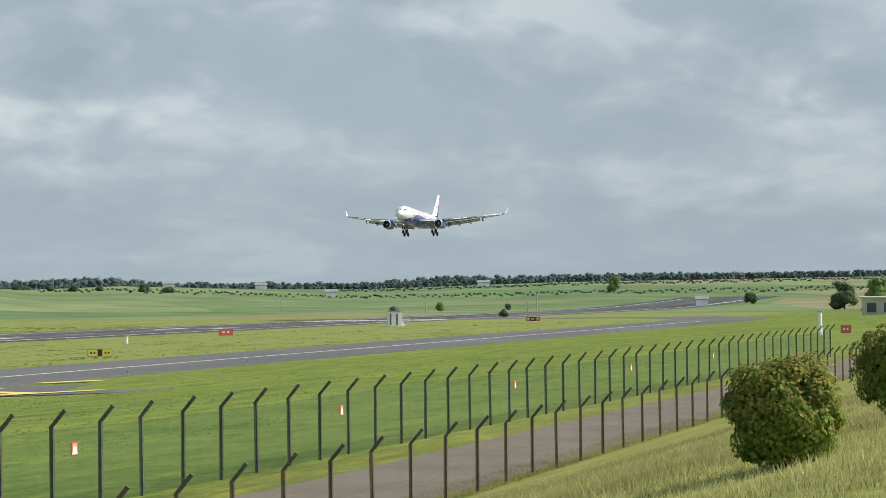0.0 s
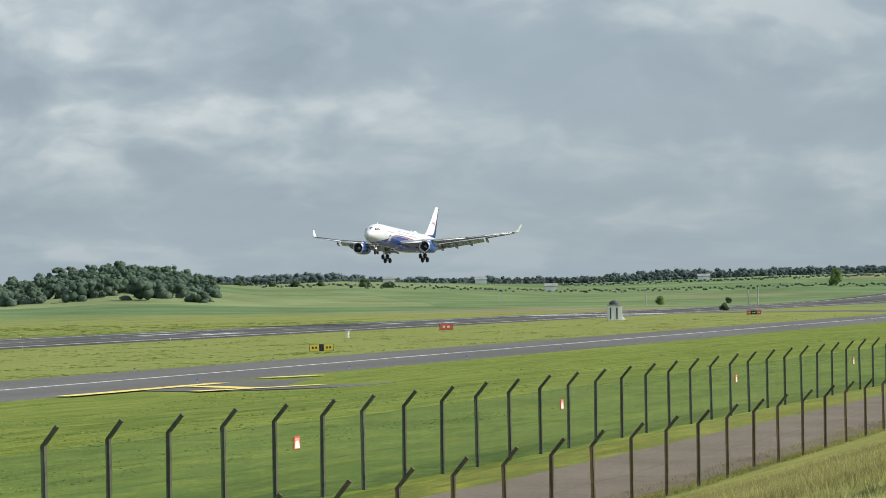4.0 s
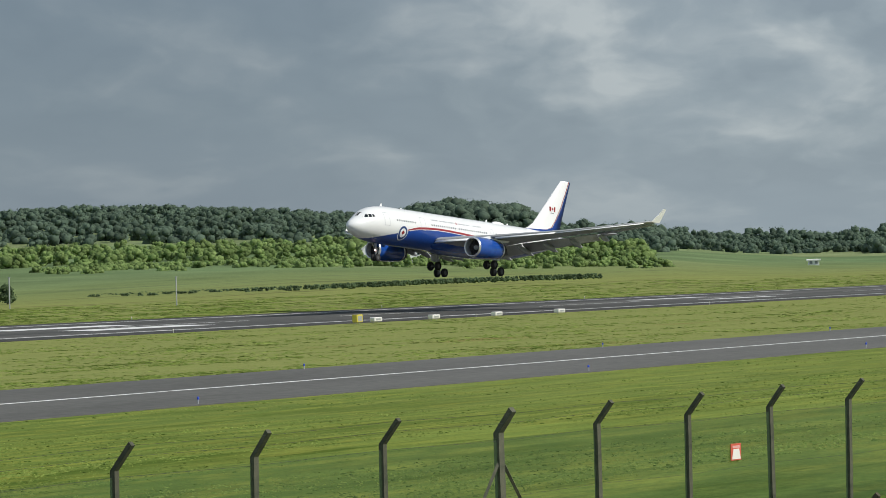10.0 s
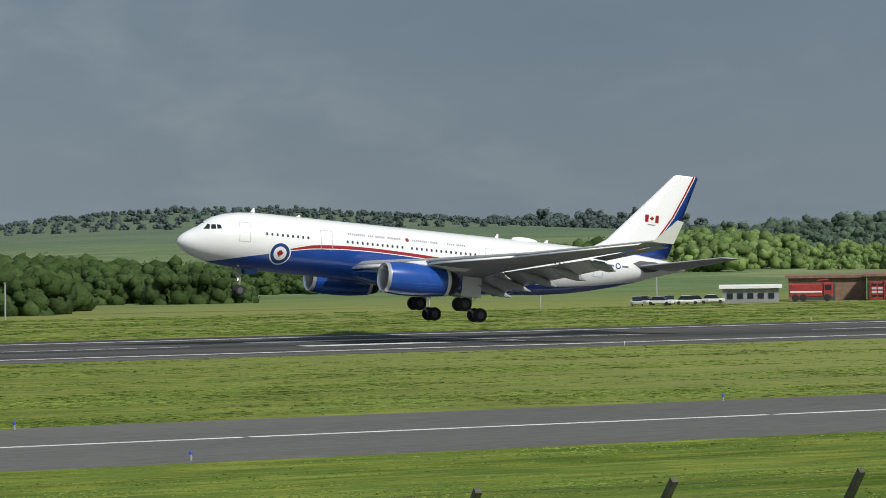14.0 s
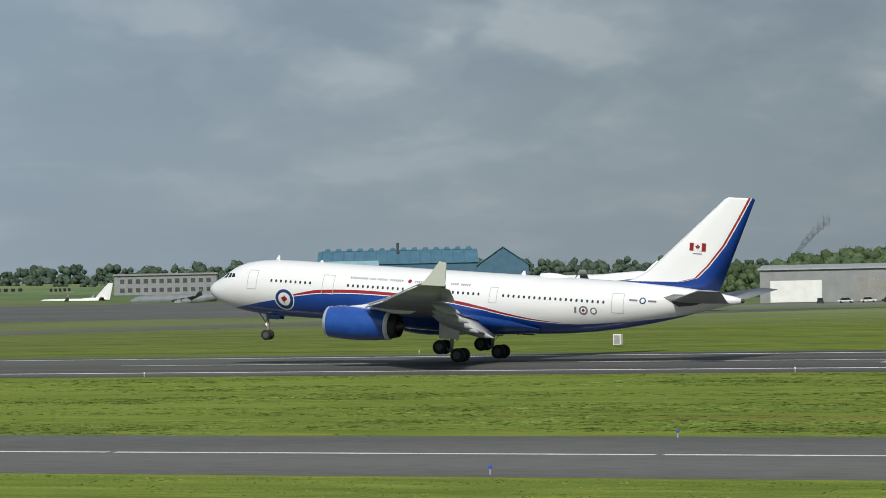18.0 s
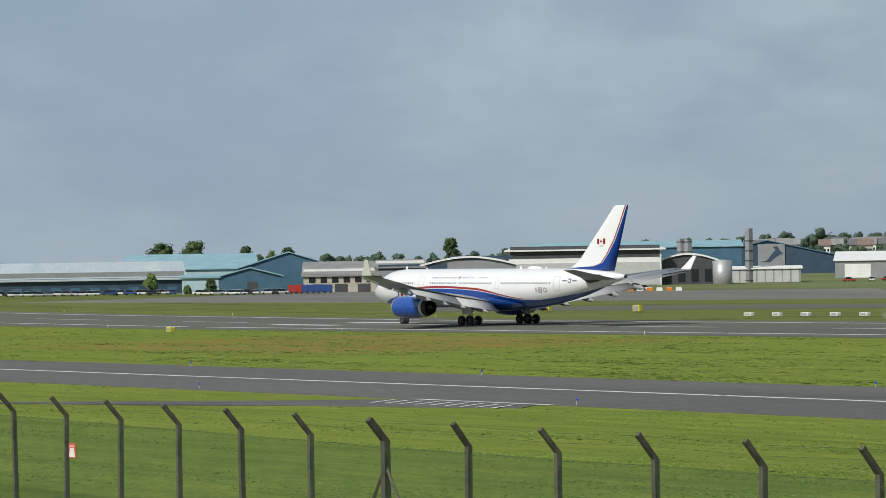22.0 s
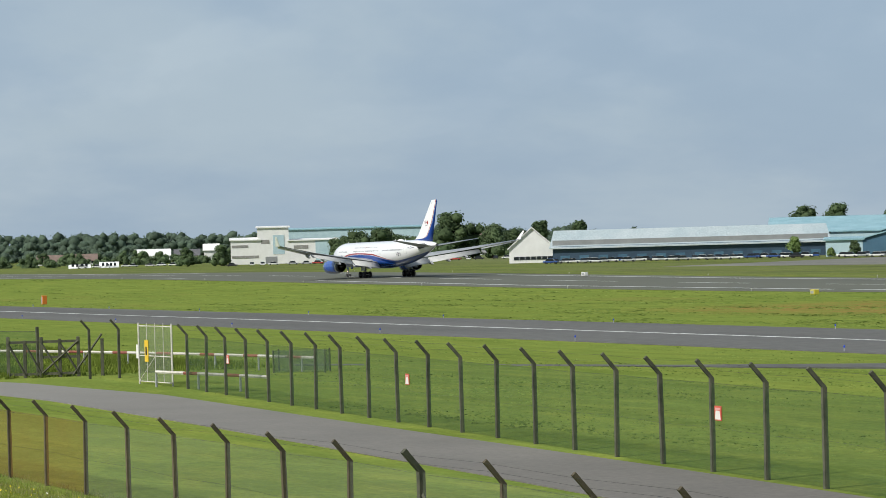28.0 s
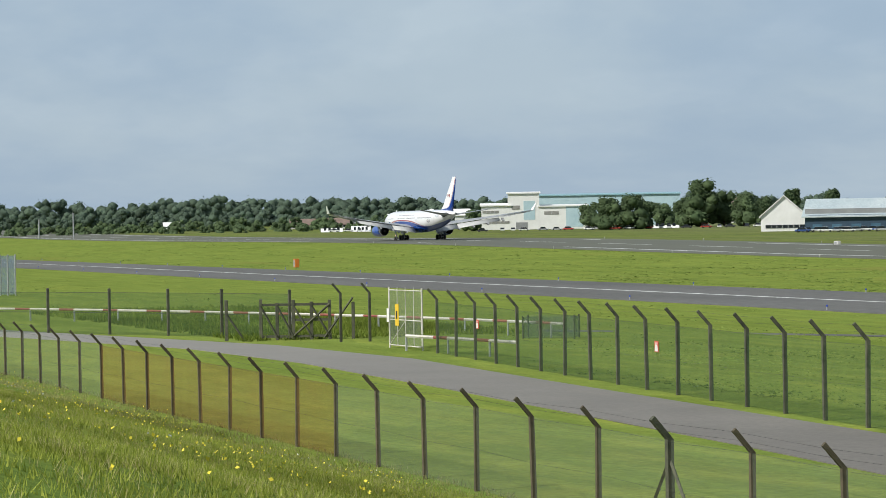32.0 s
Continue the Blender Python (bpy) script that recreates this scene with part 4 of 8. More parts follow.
    for side in (-1, 1):
        for a, b in rows:
            st = a
            while st < b:
                o = [(st + dx, 0.76 + dz) for dx, dz in ((-0.105, -0.10), (0, -0.155), (0.105, -0.10), (0.105, 0.10), (0, 0.155), (-0.105, 0.10))]
                part("cabin_window", on_skin(o if side < 0 else o[::-1], side), M_CABINGLASS, jet)
                st += 0.533
        for st, w, h in ((5.35, 1.05, 1.9), (13.7, 1.2, 1.9), (31.45, 0.75, 1.55), (43.8, 1.15, 1.9)):
            z0 = -0.22 if h > 1.6 else -0.02
            for o in ([(st, z0), (st + 0.06, z0), (st + 0.06, z0 + h), (st, z0 + h)], [(st + w, z0), (st + w + 0.06, z0), (st + w + 0.06, z0 + h), (st + w, z0 + h)],
                      [(st, z0), (st + w + 0.06, z0), (st + w + 0.06, z0 + 0.06), (st, z0 + 0.06)], [(st, z0 + h - 0.06), (st + w, z0 + h - 0.06), (st + w, z0 + h), (st, z0 + h)]):
                part("door_edge", on_skin(o if side < 0 else o[::-1], side), M_SEAM, jet)
        for o in ([(2.10, 0.68), (2.60, 0.72), (2.72, 1.16), (2.55, 1.22)], [(2.72, 0.74), (3.18, 0.78), (3.18, 1.22), (2.84, 1.19)], [(3.29, 0.80), (3.72, 0.86), (3.60, 1.20), (3.29, 1.23)]):
            part("cockpit_window", on_skin(o if side < 0 else o[::-1], side, 0.02), M_GLASS, jet)
    for k in (-1, 1):
        o = [hull_side(1.95, 0.66, k, 0.02), hull_side(2.45, 1.36, k, 0.02)]
        bm = bmesh.new()
        bm.faces.new([bm.verts.new(v) for v in (o[0], o[1], Vector((2.38 - NOSE, k * 0.05, AXIS + 1.46)), Vector((1.72 - NOSE, k * 0.05, AXIS + 0.93)))])
        part("windscreen", bm, M_GLASS, jet)
    st, z = 9.6, -1.0
    part("roundel_edge", on_skin(ring_of(st, z, 1.10), -1, 0.014), M_JETWHITE, jet)
    part("roundel", on_skin(ring_of(st, z, 0.98), -1, 0.020), M_NAVY, jet, "blue ring roundel with a red leaf")
    part("roundel_white", on_skin(ring_of(st, z, 0.66), -1, 0.027), M_JETWHITE, jet)
    part("roundel_leaf", on_skin([(st + a * 0.40, z + b * 0.40) for a, b in LEAF], -1, 0.034), M_LEAFRED, jet)
    # the national flag on the fin, as plain bars and a leaf
    fx, fz = 51.35 - NOSE, 11.95
    for a, b, mat in ((-0.80, -0.40, M_LEAFRED), (0.40, 0.80, M_LEAFRED), (-0.40, 0.40, M_JETWHITE)):
        part("flag_bar", box(fx + a, fx + b, -0.31, -0.15, fz - 0.38, fz + 0.38), mat, jet)
    bm = prism([(fx + a * 0.30, fz + b * 0.30) for a, b in LEAF], 0.01)
    part("flag_leaf", moved(bm, Matrix.Translation((0, -0.325, 0))), M_LEAFRED, jet)
    part("fin_lettering", box(fx - 0.45, fx + 0.45, -0.31, -0.20, fz - 0.68, fz - 0.60), M_LETTER, jet)
    # lettering over the windows, serial and centenary mark
    for a, b in ((16.6, 18.6), (18.75, 19.4), (19.55, 20.7), (20.85, 22.4), (23.5, 25.3), (25.5, 26.4), (27.3, 28.2), (28.35, 29.5)):
        word = bmesh.new()
        st_ = a
        while st_ + 0.15 < b:
            glyph = bpy.data.meshes.new("glyph")
            g = on_skin([(st_, 1.45), (st_ + 0.13, 1.45), (st_ + 0.13, 1.65), (st_, 1.65)])
            g.to_mesh(glyph)
            g.free()
            word.from_mesh(glyph)
            bpy.data.meshes.remove(glyph)
            st_ += 0.21
        part("lettering", word, M_TEXT, jet)
    part("emblem", on_skin(ring_of(22.95, 1.54, 0.2, 10)), M_LEAFRED, jet)
    for a, b in ((45.5, 46.3), (47.3, 48.1)):
        part("serial", on_skin([(a, 1.02), (b, 1.02), (b, 1.20), (a, 1.20)]), M_LETTER, jet)
    part("small_roundel", on_skin(ring_of(46.8, 1.11, 0.32, 16)), M_NAVY, jet)
    part("small_roundel_white", on_skin(ring_of(46.8, 1.11, 0.2, 14), -1, 0.02), M_JETWHITE, jet)
    part("mark_one", on_skin([(40.2, -0.45), (40.4, -0.45), (40.4, 0.15), (40.2, 0.15)]), M_LETTER, jet)
    for st, r in ((41.1, 0.44), (42.1, 0.34)):
        part("mark_ring", on_skin(ring_of(st, -0.15, r, 18)), M_LETTER, jet)
        part("mark_ring_white", on_skin(ring_of(st, -0.15, r * 0.62, 16), -1, 0.02), M_JETWHITE, jet)
    part("mark_leaf", on_skin([(41.1 + a * 0.2, -0.15 + b * 0.2) for a, b in LEAF], -1, 0.028), M_LEAFRED, jet)
    part("trim_plate", on_skin([(48.7, 1.55), (50.2, 0.75), (51.6, 0.95), (53.2, 1.55), (51.8, 1.95), (49.6, 1.9)], -1, 0.016), M_TRIM, jet, "dark unpainted plate round the tailplane root")
    # aerials and the satellite hump
    part("satellite_hump", moved(lathe([(0, 0.02), (0.3, 0.34), (1.0, 0.44), (2.0, 0.42), (2.8, 0.28), (3.3, 0.02)], 14), Matrix.Translation((35.4 - NOSE, 0, AXIS + 2.72))), M_JETWHITE, jet, "", True)
    for st, h in ((7.2, 0.42), (12.0, 0.2), (33.6, 0.4), (39.2, 0.3)):
        part("aerial", moved(prism([(0, 0), (0.45, 0), (0.42, h), (0.25, h)], 0.04), Matrix.Translation((st - NOSE, -0.02, AXIS + 2.80))), M_JETWHITE, jet)
    part("tail_cone_pipe", moved(lathe([(0, 0.22), (0.35, 0.2), (0.35, 0.12)], 14), Matrix.Translation((55.7 - NOSE, 0, AXIS + 1.62))), M_HOT, jet)
    return jet


BOGIES = []
JET = build_jet()
# seconds, place along the runway, height of the wheels, nose-up pitch, sideways from the centre line, turn
JET_ROWS = [
    (0, 949.2, 29.6, 3.8, 0, 0), (2.5, 795.6, 21.9, 3.6, 0, 0), (4.5, 670.9, 15.2, 3.9, 0, 0), (6, 580.1, 10.7, 4.9, 0, 0), (7.5, 489.2, 8.2, 5.4, 0, 0), (9, 399.0, 6.3, 5.5, 0, 0),
    (11, 283.5, 5.0, 5.2, 0, 0), (12, 226.5, 4.25, 5.2, 0, 0), (13, 172.3, 3.3, 5.5, 0, 0), (14, 117.1, 2.35, 5.95, 0, 0), (14.5, 89.6, 1.8, 6.15, 0, 0), (15.5, 33.2, 1.0, 6.1, 0, 0),
    (16.5, -23.4, 0.65, 5.8, 0, 0), (17, -50.0, 0.56, 5.5, 0, 0), (17.5, -76.3, 0.56, 5.0, 0, 0), (18, -101.1, 0.58, 4.5, 0, 0), (18.5, -127.0, 0.45, 4.4, 0, 0), (19, -153.4, 0.2, 4.5, 0, 0), (20, -205.2, -0.1, 3.6, 0, 0), (20.5, -229.5, -0.18, 3.1, 0, 0),
    (21, -254.7, -0.22, 2.5, 0, 0), (22, -305.4, -0.24, 0.4, 0, 0), (23, -353.2, -0.24, -0.35, 0, 0), (24, -400.4, -0.24, -0.35, 0, 0), (25, -445.4, -0.24, -0.35, 0, 0), (26, -487, -0.24, -0.35, 0, 0), (28, -568, -0.24, -0.35, 0, 0),
    (29, -607.4, -0.24, -0.35, 0, 0), (30, -645, -0.24, -0.35, 0, 0), (31, -679.4, -0.24, -0.35, 0, 0), (32, -713, -0.24, -0.35, 0, 0)]
# the bogies hang toes-up in the air, settle after touchdown and the legs sink in: seconds, tilt, rise
BOGIE_ROWS = [(0, 27, 0.0), (14.5, 28, 0.0), (16.5, 26, 0.0), (17.5, 22, 0.02), (18, 19, 0.04), (18.7, 8, 0.12), (19.5, -3, 0.24), (20.5, -3, 0.32), (22, 0, 0.32), (32, 0, 0.32)]

# ---- fence lines: place of every post along its line, by counting ----
def spaced(line, knots):
    """Posts along a bent line; knots: post number and its distance along the line."""
    n = knots[-1][0] + 1
    runs = np.interp(range(n), [k[0] for k in knots], [k[1] for k in knots])
    ends = [0.0]
    for (x0, y0), (x1, y1) in zip(line, line[1:]):
        ends.append(ends[-1] + math.hypot(x1 - x0, y1 - y0))
    out = []
    for r in runs:
        i = min(len(line) - 2, max(k for k in range(len(ends)) if ends[k] <= r + 1e-6))
        (x0, y0), (x1, y1) = line[i], line[i + 1]
        k = (r - ends[i]) / (ends[i + 1] - ends[i])
        out.append((x0 + (x1 - x0) * k, y0 + (y1 - y0) * k, math.atan2(y0 - y1, x0 - x1)))
    return out


OUTER_POSTS = spaced(OUTER, ((0, 60.0), (8, 98.2), (13, 120.9), (20, 153.1), (28, 187.5), (35, 215.9), (42, 243.3), (49, 266.8), (53, 280.6), (58, 299.6), (77, 362.1), (83, 380.7), (92, 411.0), (100, 439.2), (105, 457.0)))
INNER_POSTS = spaced(INNER, ((0, 120.0), (18, 198.9), (26, 232.0), (35, 267.0), (63, 373.3), (73, 410.4), (79, 432.2), (84, 451.4), (94, 489.0)))
F1 = build_fence("airfield_fence", OUTER_POSTS, 3.15, 0.5, 0.064, 2.5, (), "concrete-post chain-link perimeter fence with cranked tops beside the road", (53, 83))
F2 = build_fence("outer_fence", INNER_POSTS, 2.45, 0.42, 0.053, 2.0, tuple(range(71, 79)), "lower concrete-post chain-link fence at the foot of the bank", (65,), net=M_NETPALE, cast=M_POSTBROWN)


def warning_sign(x, y, z, turn):
    s = base("warning_sign", pose(x, y, z, 0, 0, turn), "small red and white warning sign on the fence", "sign", "signs on the fence")
    part("plate", box(-0.21, 0.21, -0.012, 0.012, -0.24, 0.17, 0.004), M_SIGNRED, s)
    part("lower_panel", prism([(-0.18, -0.21), (0.18, -0.21), (0.12, 0.04), (-0.12, 0.04)], 0.004), M_SIGNWHITE, s).location = (0, -0.018, 0)
    part("upper_panel", box(-0.15, 0.15, -0.018, -0.013, 0.06, 0.12), plain("sign_pink", (0.75, 0.40, 0.38), 0.5), s)
    return s


for turn, lift in ((-73.5, 1.9), (-68.0, 1.9), (-77.1, 1.9), (-79.5, 1.9), (-81.2, 1.9), (-59.1, 1.65), (48.73, 0.95), (59.4, 1.7), (65.8, 1.7), (69.5, 1.7)):
    # the fence's place along that line of sight
    best = min(zip(OUTER_POSTS, OUTER_POSTS[1:]), key=lambda ab: abs(math.degrees(math.atan2(-(ab[0][0] + ab[1][0]), ab[0][1] + ab[1][1])) - turn))
    (xa, ya, aa), (xb, yb, ab) = best
    ta, tb = (math.degrees(math.atan2(-x, y)) for x, y in ((xa, ya), (xb, yb)))
    k = min(0.85, max(0.15, (turn - ta) / (tb - ta)))
    x, y = xa + (xb - xa) * k, ya + (yb - ya) * k
    warning_sign(x, y - 0.05, lie(x, y) + lift, math.degrees(aa))


# ---- foliage ----
HEART = np.array([(x, y, z) for x in (-1, 1) for y in (-1, 1) for z in (-1, 1)] + [(2, 0, 0), (-2, 0, 0), (0, 2, 0), (0, -2, 0), (0, 0, 2), (0, 0, -2)], float)
HEART /= np.linalg.norm(HEART, axis=1)[:, None]
HEART_FACES = np.array([(8, 7, 10, 6), (8, 5, 11, 4), (9, 2, 10, 3), (9, 0, 11, 1), (8, 6, 13, 4), (8, 7, 12, 5), (9, 0, 13, 2), (9, 3, 12, 1), (10, 6, 13, 2), (10, 7, 12, 3), (11, 4, 13, 0), (11, 5, 12, 1)], np.int32)
for quad in HEART_FACES:
    if np.dot(np.cross(HEART[quad[1]] - HEART[quad[0]], HEART[quad[2]] - HEART[quad[0]]), HEART[quad].sum(0)) < 0:
        quad[:] = quad[::-1].copy()


def leaf_mesh(name, centres, sizes, rng, flat=0.0, face=None, lobes=None):
    """Many small bent leaf clumps, one island each, at the centres; lobes (x, y, z, radius) get a dense rounded heart of leaves."""
    n = len(centres)
    a = rng.normal(size=(n, 3))
    a[:, 2] *= 1 - flat
    a /= np.linalg.norm(a, axis=1)[:, None]
    b = np.cross(a, rng.normal(size=(n, 3)))
    b /= np.linalg.norm(b, axis=1)[:, None]
    if face is not None:
        c = face + rng.normal(0, 0.34, (n, 3))
        c /= np.linalg.norm(c, axis=1)[:, None]
        a = np.cross(c, rng.normal(size=(n, 3)))
        a /= np.linalg.norm(a, axis=1)[:, None]
        b = np.cross(a, c)
    c = np.cross(a, b)
    s = np.asarray(sizes)[:, None]
    v = np.stack([centres - a * s, centres + b * s * 0.75 + c * s * 0.25, centres + a * s, centres - b * s * 0.75 + c * s * 0.2], 1).reshape(-1, 3)
    loops = np.arange(4 * n, dtype=np.int32)
    k = 0
    if lobes is not None:
        k = len(lobes)
        h = lobes[:, None, :3] + HEART[None] * (lobes[:, 3:4] * rng.uniform(0.74, 1.10, (k, 14)))[:, :, None] * np.array([1, 1, 0.9])
        loops = np.concatenate([loops, (4 * n + np.arange(k, dtype=np.int32)[:, None, None] * 14 + HEART_FACES[None]).ravel().astype(np.int32)])
        v = np.concatenate([v, h.reshape(-1, 3)])
    me = bpy.data.meshes.new(name)
    me.vertices.add(len(v))
    me.vertices.foreach_set("co", v.astype(np.float32).ravel())
    me.loops.add(len(loops))
    me.loops.foreach_set("vertex_index", loops)
    me.polygons.add(n + 12 * k)
    me.polygons.foreach_set("loop_start", np.arange(0, 4 * (n + 12 * k), 4, dtype=np.int32))
    me.polygons.foreach_set("use_smooth", [True] * (n + 12 * k))
    me.update(calc_edges=True)
    return me


def crown_points(rng, x, y, z, wide, tall, lobes, per, low=0.25, size=1.0):
    """Leaf places of one crown: several uneven lobes, denser towards their skins; also the lobes themselves."""
    out, turned, hearts = [], [], []
    for _ in range(lobes):
        a, r = rng.uniform(0, 2 * np.pi), wide * 0.56 * math.sqrt(rng.uniform(0, 1))
        k = rng.uniform(low, 0.95)
        lr = size * wide * rng.uniform(0.30, 0.46) * (1.15 - 0.40 * k)
        o = np.array([x + r * math.cos(a) * (1.15 - 0.6 * k), y + r * math.sin(a) * (1.15 - 0.6 * k), z + tall * k * 0.86])
        d = rng.normal(size=(per, 3))
        d[:, 2] += 0.35
        d /= np.linalg.norm(d, axis=1)[:, None]
        out.append(o + d * (lr * (0.86 + 0.24 * rng.uniform(size=per)))[:, None] * np.array([1, 1, 0.9]))
        turned.append(0.8 * d + np.array([0, 0, 0.45]))
        hearts.append((*o, lr * 0.86))
    p = np.concatenate(out)
    p[:, 2] = np.maximum(p[:, 2], z - 0.02 * tall)
    return p, np.concatenate(turned), np.array(hearts)


def wood(name, label, skyline, near, far, step, material, seed, low=5.0, high=20.0, rows=3, sag=0.10, leaf=1.25):
    """A belt of trees seen from the side: treetops follow skyline (turn, rise in degrees from the eye) in the last row and lie lower in front."""
    rng = np.random.default_rng(seed)
    keys = [s[0] for s in skyline]
    tops = [s[1] for s in skyline]
    pts, sizes, faces, hearts = [], [], [], []
    for row in range(rows):
        k = row / max(1, rows - 1)
        turn = min(keys)
        while turn < max(keys):
            d = near + (far - near) * k + rng.uniform(-0.03, 0.03) * near
            turn += math.degrees(step / d) * rng.uniform(0.55, 1.45)
            x, y = bearing(turn, d)
            g = lie(x, y)
            top = 8 + d * math.tan(radians(float(np.interp(turn, keys, tops)) - sag * (1 - k) * 2.2 + rng.uniform(-0.7, 0.35) * sag))
            h = min(high, max(low, top - g)) * rng.uniform(0.92, 1.0)
            wide = max(h, 0.45 * high) * rng.uniform(0.80, 1.15)
            q, d_, o_ = crown_points(rng, x, y, max(g, top - h) - 0.5, wide, h, 13 if near > 1250 else 16, 8 if near > 1250 else 15, 0.02, 0.86)
            hearts.append(o_)
            pts.append(q)
            faces.append(d_)
            sizes.append(np.full(len(q), leaf * (0.75 + h / 20) * (0.30 if near > 1250 else 0.24)) * rng.uniform(0.5, 1.3, len(q)))
    me = leaf_mesh(name, np.concatenate(pts), np.concatenate(sizes), rng, face=np.concatenate(faces), lobes=np.concatenate(hearts))
    me.materials.append(material)
    ob = new(name, me)
    return tagged(ob, label, "trees", kind="stuff")


# leaf colour of the farthest belts, with their haze painted in as blue-grey
M_DISTANT = foliage("hazed_distant_leaves", (0.140, 0.182, 0.178), (0.155, 0.200, 0.185))
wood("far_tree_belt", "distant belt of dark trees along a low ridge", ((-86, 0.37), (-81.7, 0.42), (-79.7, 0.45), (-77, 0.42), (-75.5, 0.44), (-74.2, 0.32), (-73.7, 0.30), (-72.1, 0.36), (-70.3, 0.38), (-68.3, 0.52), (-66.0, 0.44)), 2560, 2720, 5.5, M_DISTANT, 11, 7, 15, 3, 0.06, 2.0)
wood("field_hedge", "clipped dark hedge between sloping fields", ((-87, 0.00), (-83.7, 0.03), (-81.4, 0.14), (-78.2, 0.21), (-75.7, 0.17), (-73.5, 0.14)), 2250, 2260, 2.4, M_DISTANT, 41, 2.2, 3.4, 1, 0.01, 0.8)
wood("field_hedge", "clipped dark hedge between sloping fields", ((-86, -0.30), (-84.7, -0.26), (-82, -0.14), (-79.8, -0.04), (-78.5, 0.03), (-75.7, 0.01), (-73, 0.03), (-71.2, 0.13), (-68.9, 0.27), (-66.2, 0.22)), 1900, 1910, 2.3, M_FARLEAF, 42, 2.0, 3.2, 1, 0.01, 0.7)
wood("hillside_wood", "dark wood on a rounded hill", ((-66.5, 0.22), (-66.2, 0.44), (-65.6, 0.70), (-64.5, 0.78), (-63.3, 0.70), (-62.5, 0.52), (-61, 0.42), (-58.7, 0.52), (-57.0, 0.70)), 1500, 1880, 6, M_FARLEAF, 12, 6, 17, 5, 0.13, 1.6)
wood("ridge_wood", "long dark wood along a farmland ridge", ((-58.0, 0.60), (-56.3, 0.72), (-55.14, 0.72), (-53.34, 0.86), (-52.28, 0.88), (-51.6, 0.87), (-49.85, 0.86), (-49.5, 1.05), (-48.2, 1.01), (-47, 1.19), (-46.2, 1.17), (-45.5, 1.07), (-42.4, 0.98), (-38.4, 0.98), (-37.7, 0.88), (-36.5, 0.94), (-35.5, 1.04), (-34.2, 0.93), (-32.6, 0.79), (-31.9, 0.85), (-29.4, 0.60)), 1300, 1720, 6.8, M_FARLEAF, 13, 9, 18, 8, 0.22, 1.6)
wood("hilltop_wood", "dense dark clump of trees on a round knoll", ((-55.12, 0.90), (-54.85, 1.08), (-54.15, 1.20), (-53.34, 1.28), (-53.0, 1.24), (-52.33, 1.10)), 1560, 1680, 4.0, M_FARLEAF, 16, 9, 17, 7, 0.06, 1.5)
wood("hedgerow_trees", "row of lighter green hedgerow trees", ((-57.5, 0.32), (-55, 0.48), (-52, 0.56), (-50.1, 0.54), (-49.3, 0.48), (-48.2, 0.56), (-47, 0.46), (-44, 0.38), (-41, 0.28), (-38.4, 0.17), (-37.5, 0.18), (-36, 0.32), (-34.2, 0.39), (-33, 0.28), (-32, 0.58), (-30, 0.62), (-28.3, 0.52)), 1050, 1160, 4.8, M_LEAF, 14, 6, 13, 3, 0.13, 1.0)
wood("field_hedge", "rounded hedge before the farmhouses", ((-58, -0.05), (-55, 0.05), (-54, 0.06), (-53.2, 0.08), (-52.6, 0.16), (-52, 0.15), (-49, 0.12), (-45, 0.0)), 975, 1000, 3.4, M_LEAF, 43, 2.5, 9.0, 2, 0.03, 0.8)
wood("field_hedge", "low clipped hedge across the field beyond the runway", ((-56.5, -0.31), (-55.5, -0.315), (-53, -0.345), (-50.6, -0.40), (-48.3, -0.46), (-46, -0.50)), 700, 706, 0.8, M_MIDLEAF, 44, 0.8, 1.3, 1, 0.01, 0.5)
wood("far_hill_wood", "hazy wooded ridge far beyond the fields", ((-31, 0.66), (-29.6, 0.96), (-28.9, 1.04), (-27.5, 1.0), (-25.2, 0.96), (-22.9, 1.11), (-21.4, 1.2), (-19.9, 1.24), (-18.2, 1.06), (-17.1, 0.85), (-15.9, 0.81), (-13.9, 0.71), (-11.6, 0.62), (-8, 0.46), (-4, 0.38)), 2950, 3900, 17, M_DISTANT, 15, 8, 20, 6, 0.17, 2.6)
for k, (a, b, near, far, top) in enumerate(((-29.0, -25.5, 960, 1060, ((-29.0, 0.55), (-27.7, 0.45), (-25.5, 0.26))), (-26.0, -20.5, 705, 770, ((-26.0, 0.26), (-24, 0.20), (-20.5, 0.05))), (-21.0, -17.0, 560, 620, ((-21.0, 0.0), (-19.4, 0.22), (-18.2, 0.20), (-17.0, 0.32))), (-17.2, -13.5, 455, 500, ((-17.2, 0.30), (-15.5, 0.40), (-13.5, 0.20))), (-14.0, -5.5, 385, 430, ((-14.0, 0.15), (-12.5, 0.30), (-11, 0.42), (-9.5, 0.55), (-7, 0.30), (-5.5, -0.2))))):
    wood("tree_line", "bank of leafy bright green trees beside the airfield", top, near, far, 3.6 * near / 700, M_BANKLEAF, 20 + k, 5, 13, 5, 0.15, 0.8 * near / 550)
wood("apron_wood", "wooded bank behind the hangars", ((-5, 0.22), (-3.3, 0.28), (-0.5, 0.36), (1, 0.46), (2.1, 0.58), (5.4, 0.70), (7.7, 0.84), (10.5, 0.70), (12, 0.75), (13.5, 0.68), (14.9, 0.52), (16.5, 0.36)), 930, 1120, 7.0, M_MIDLEAF, 30, 6, 15, 4, 0.14, 1.15)
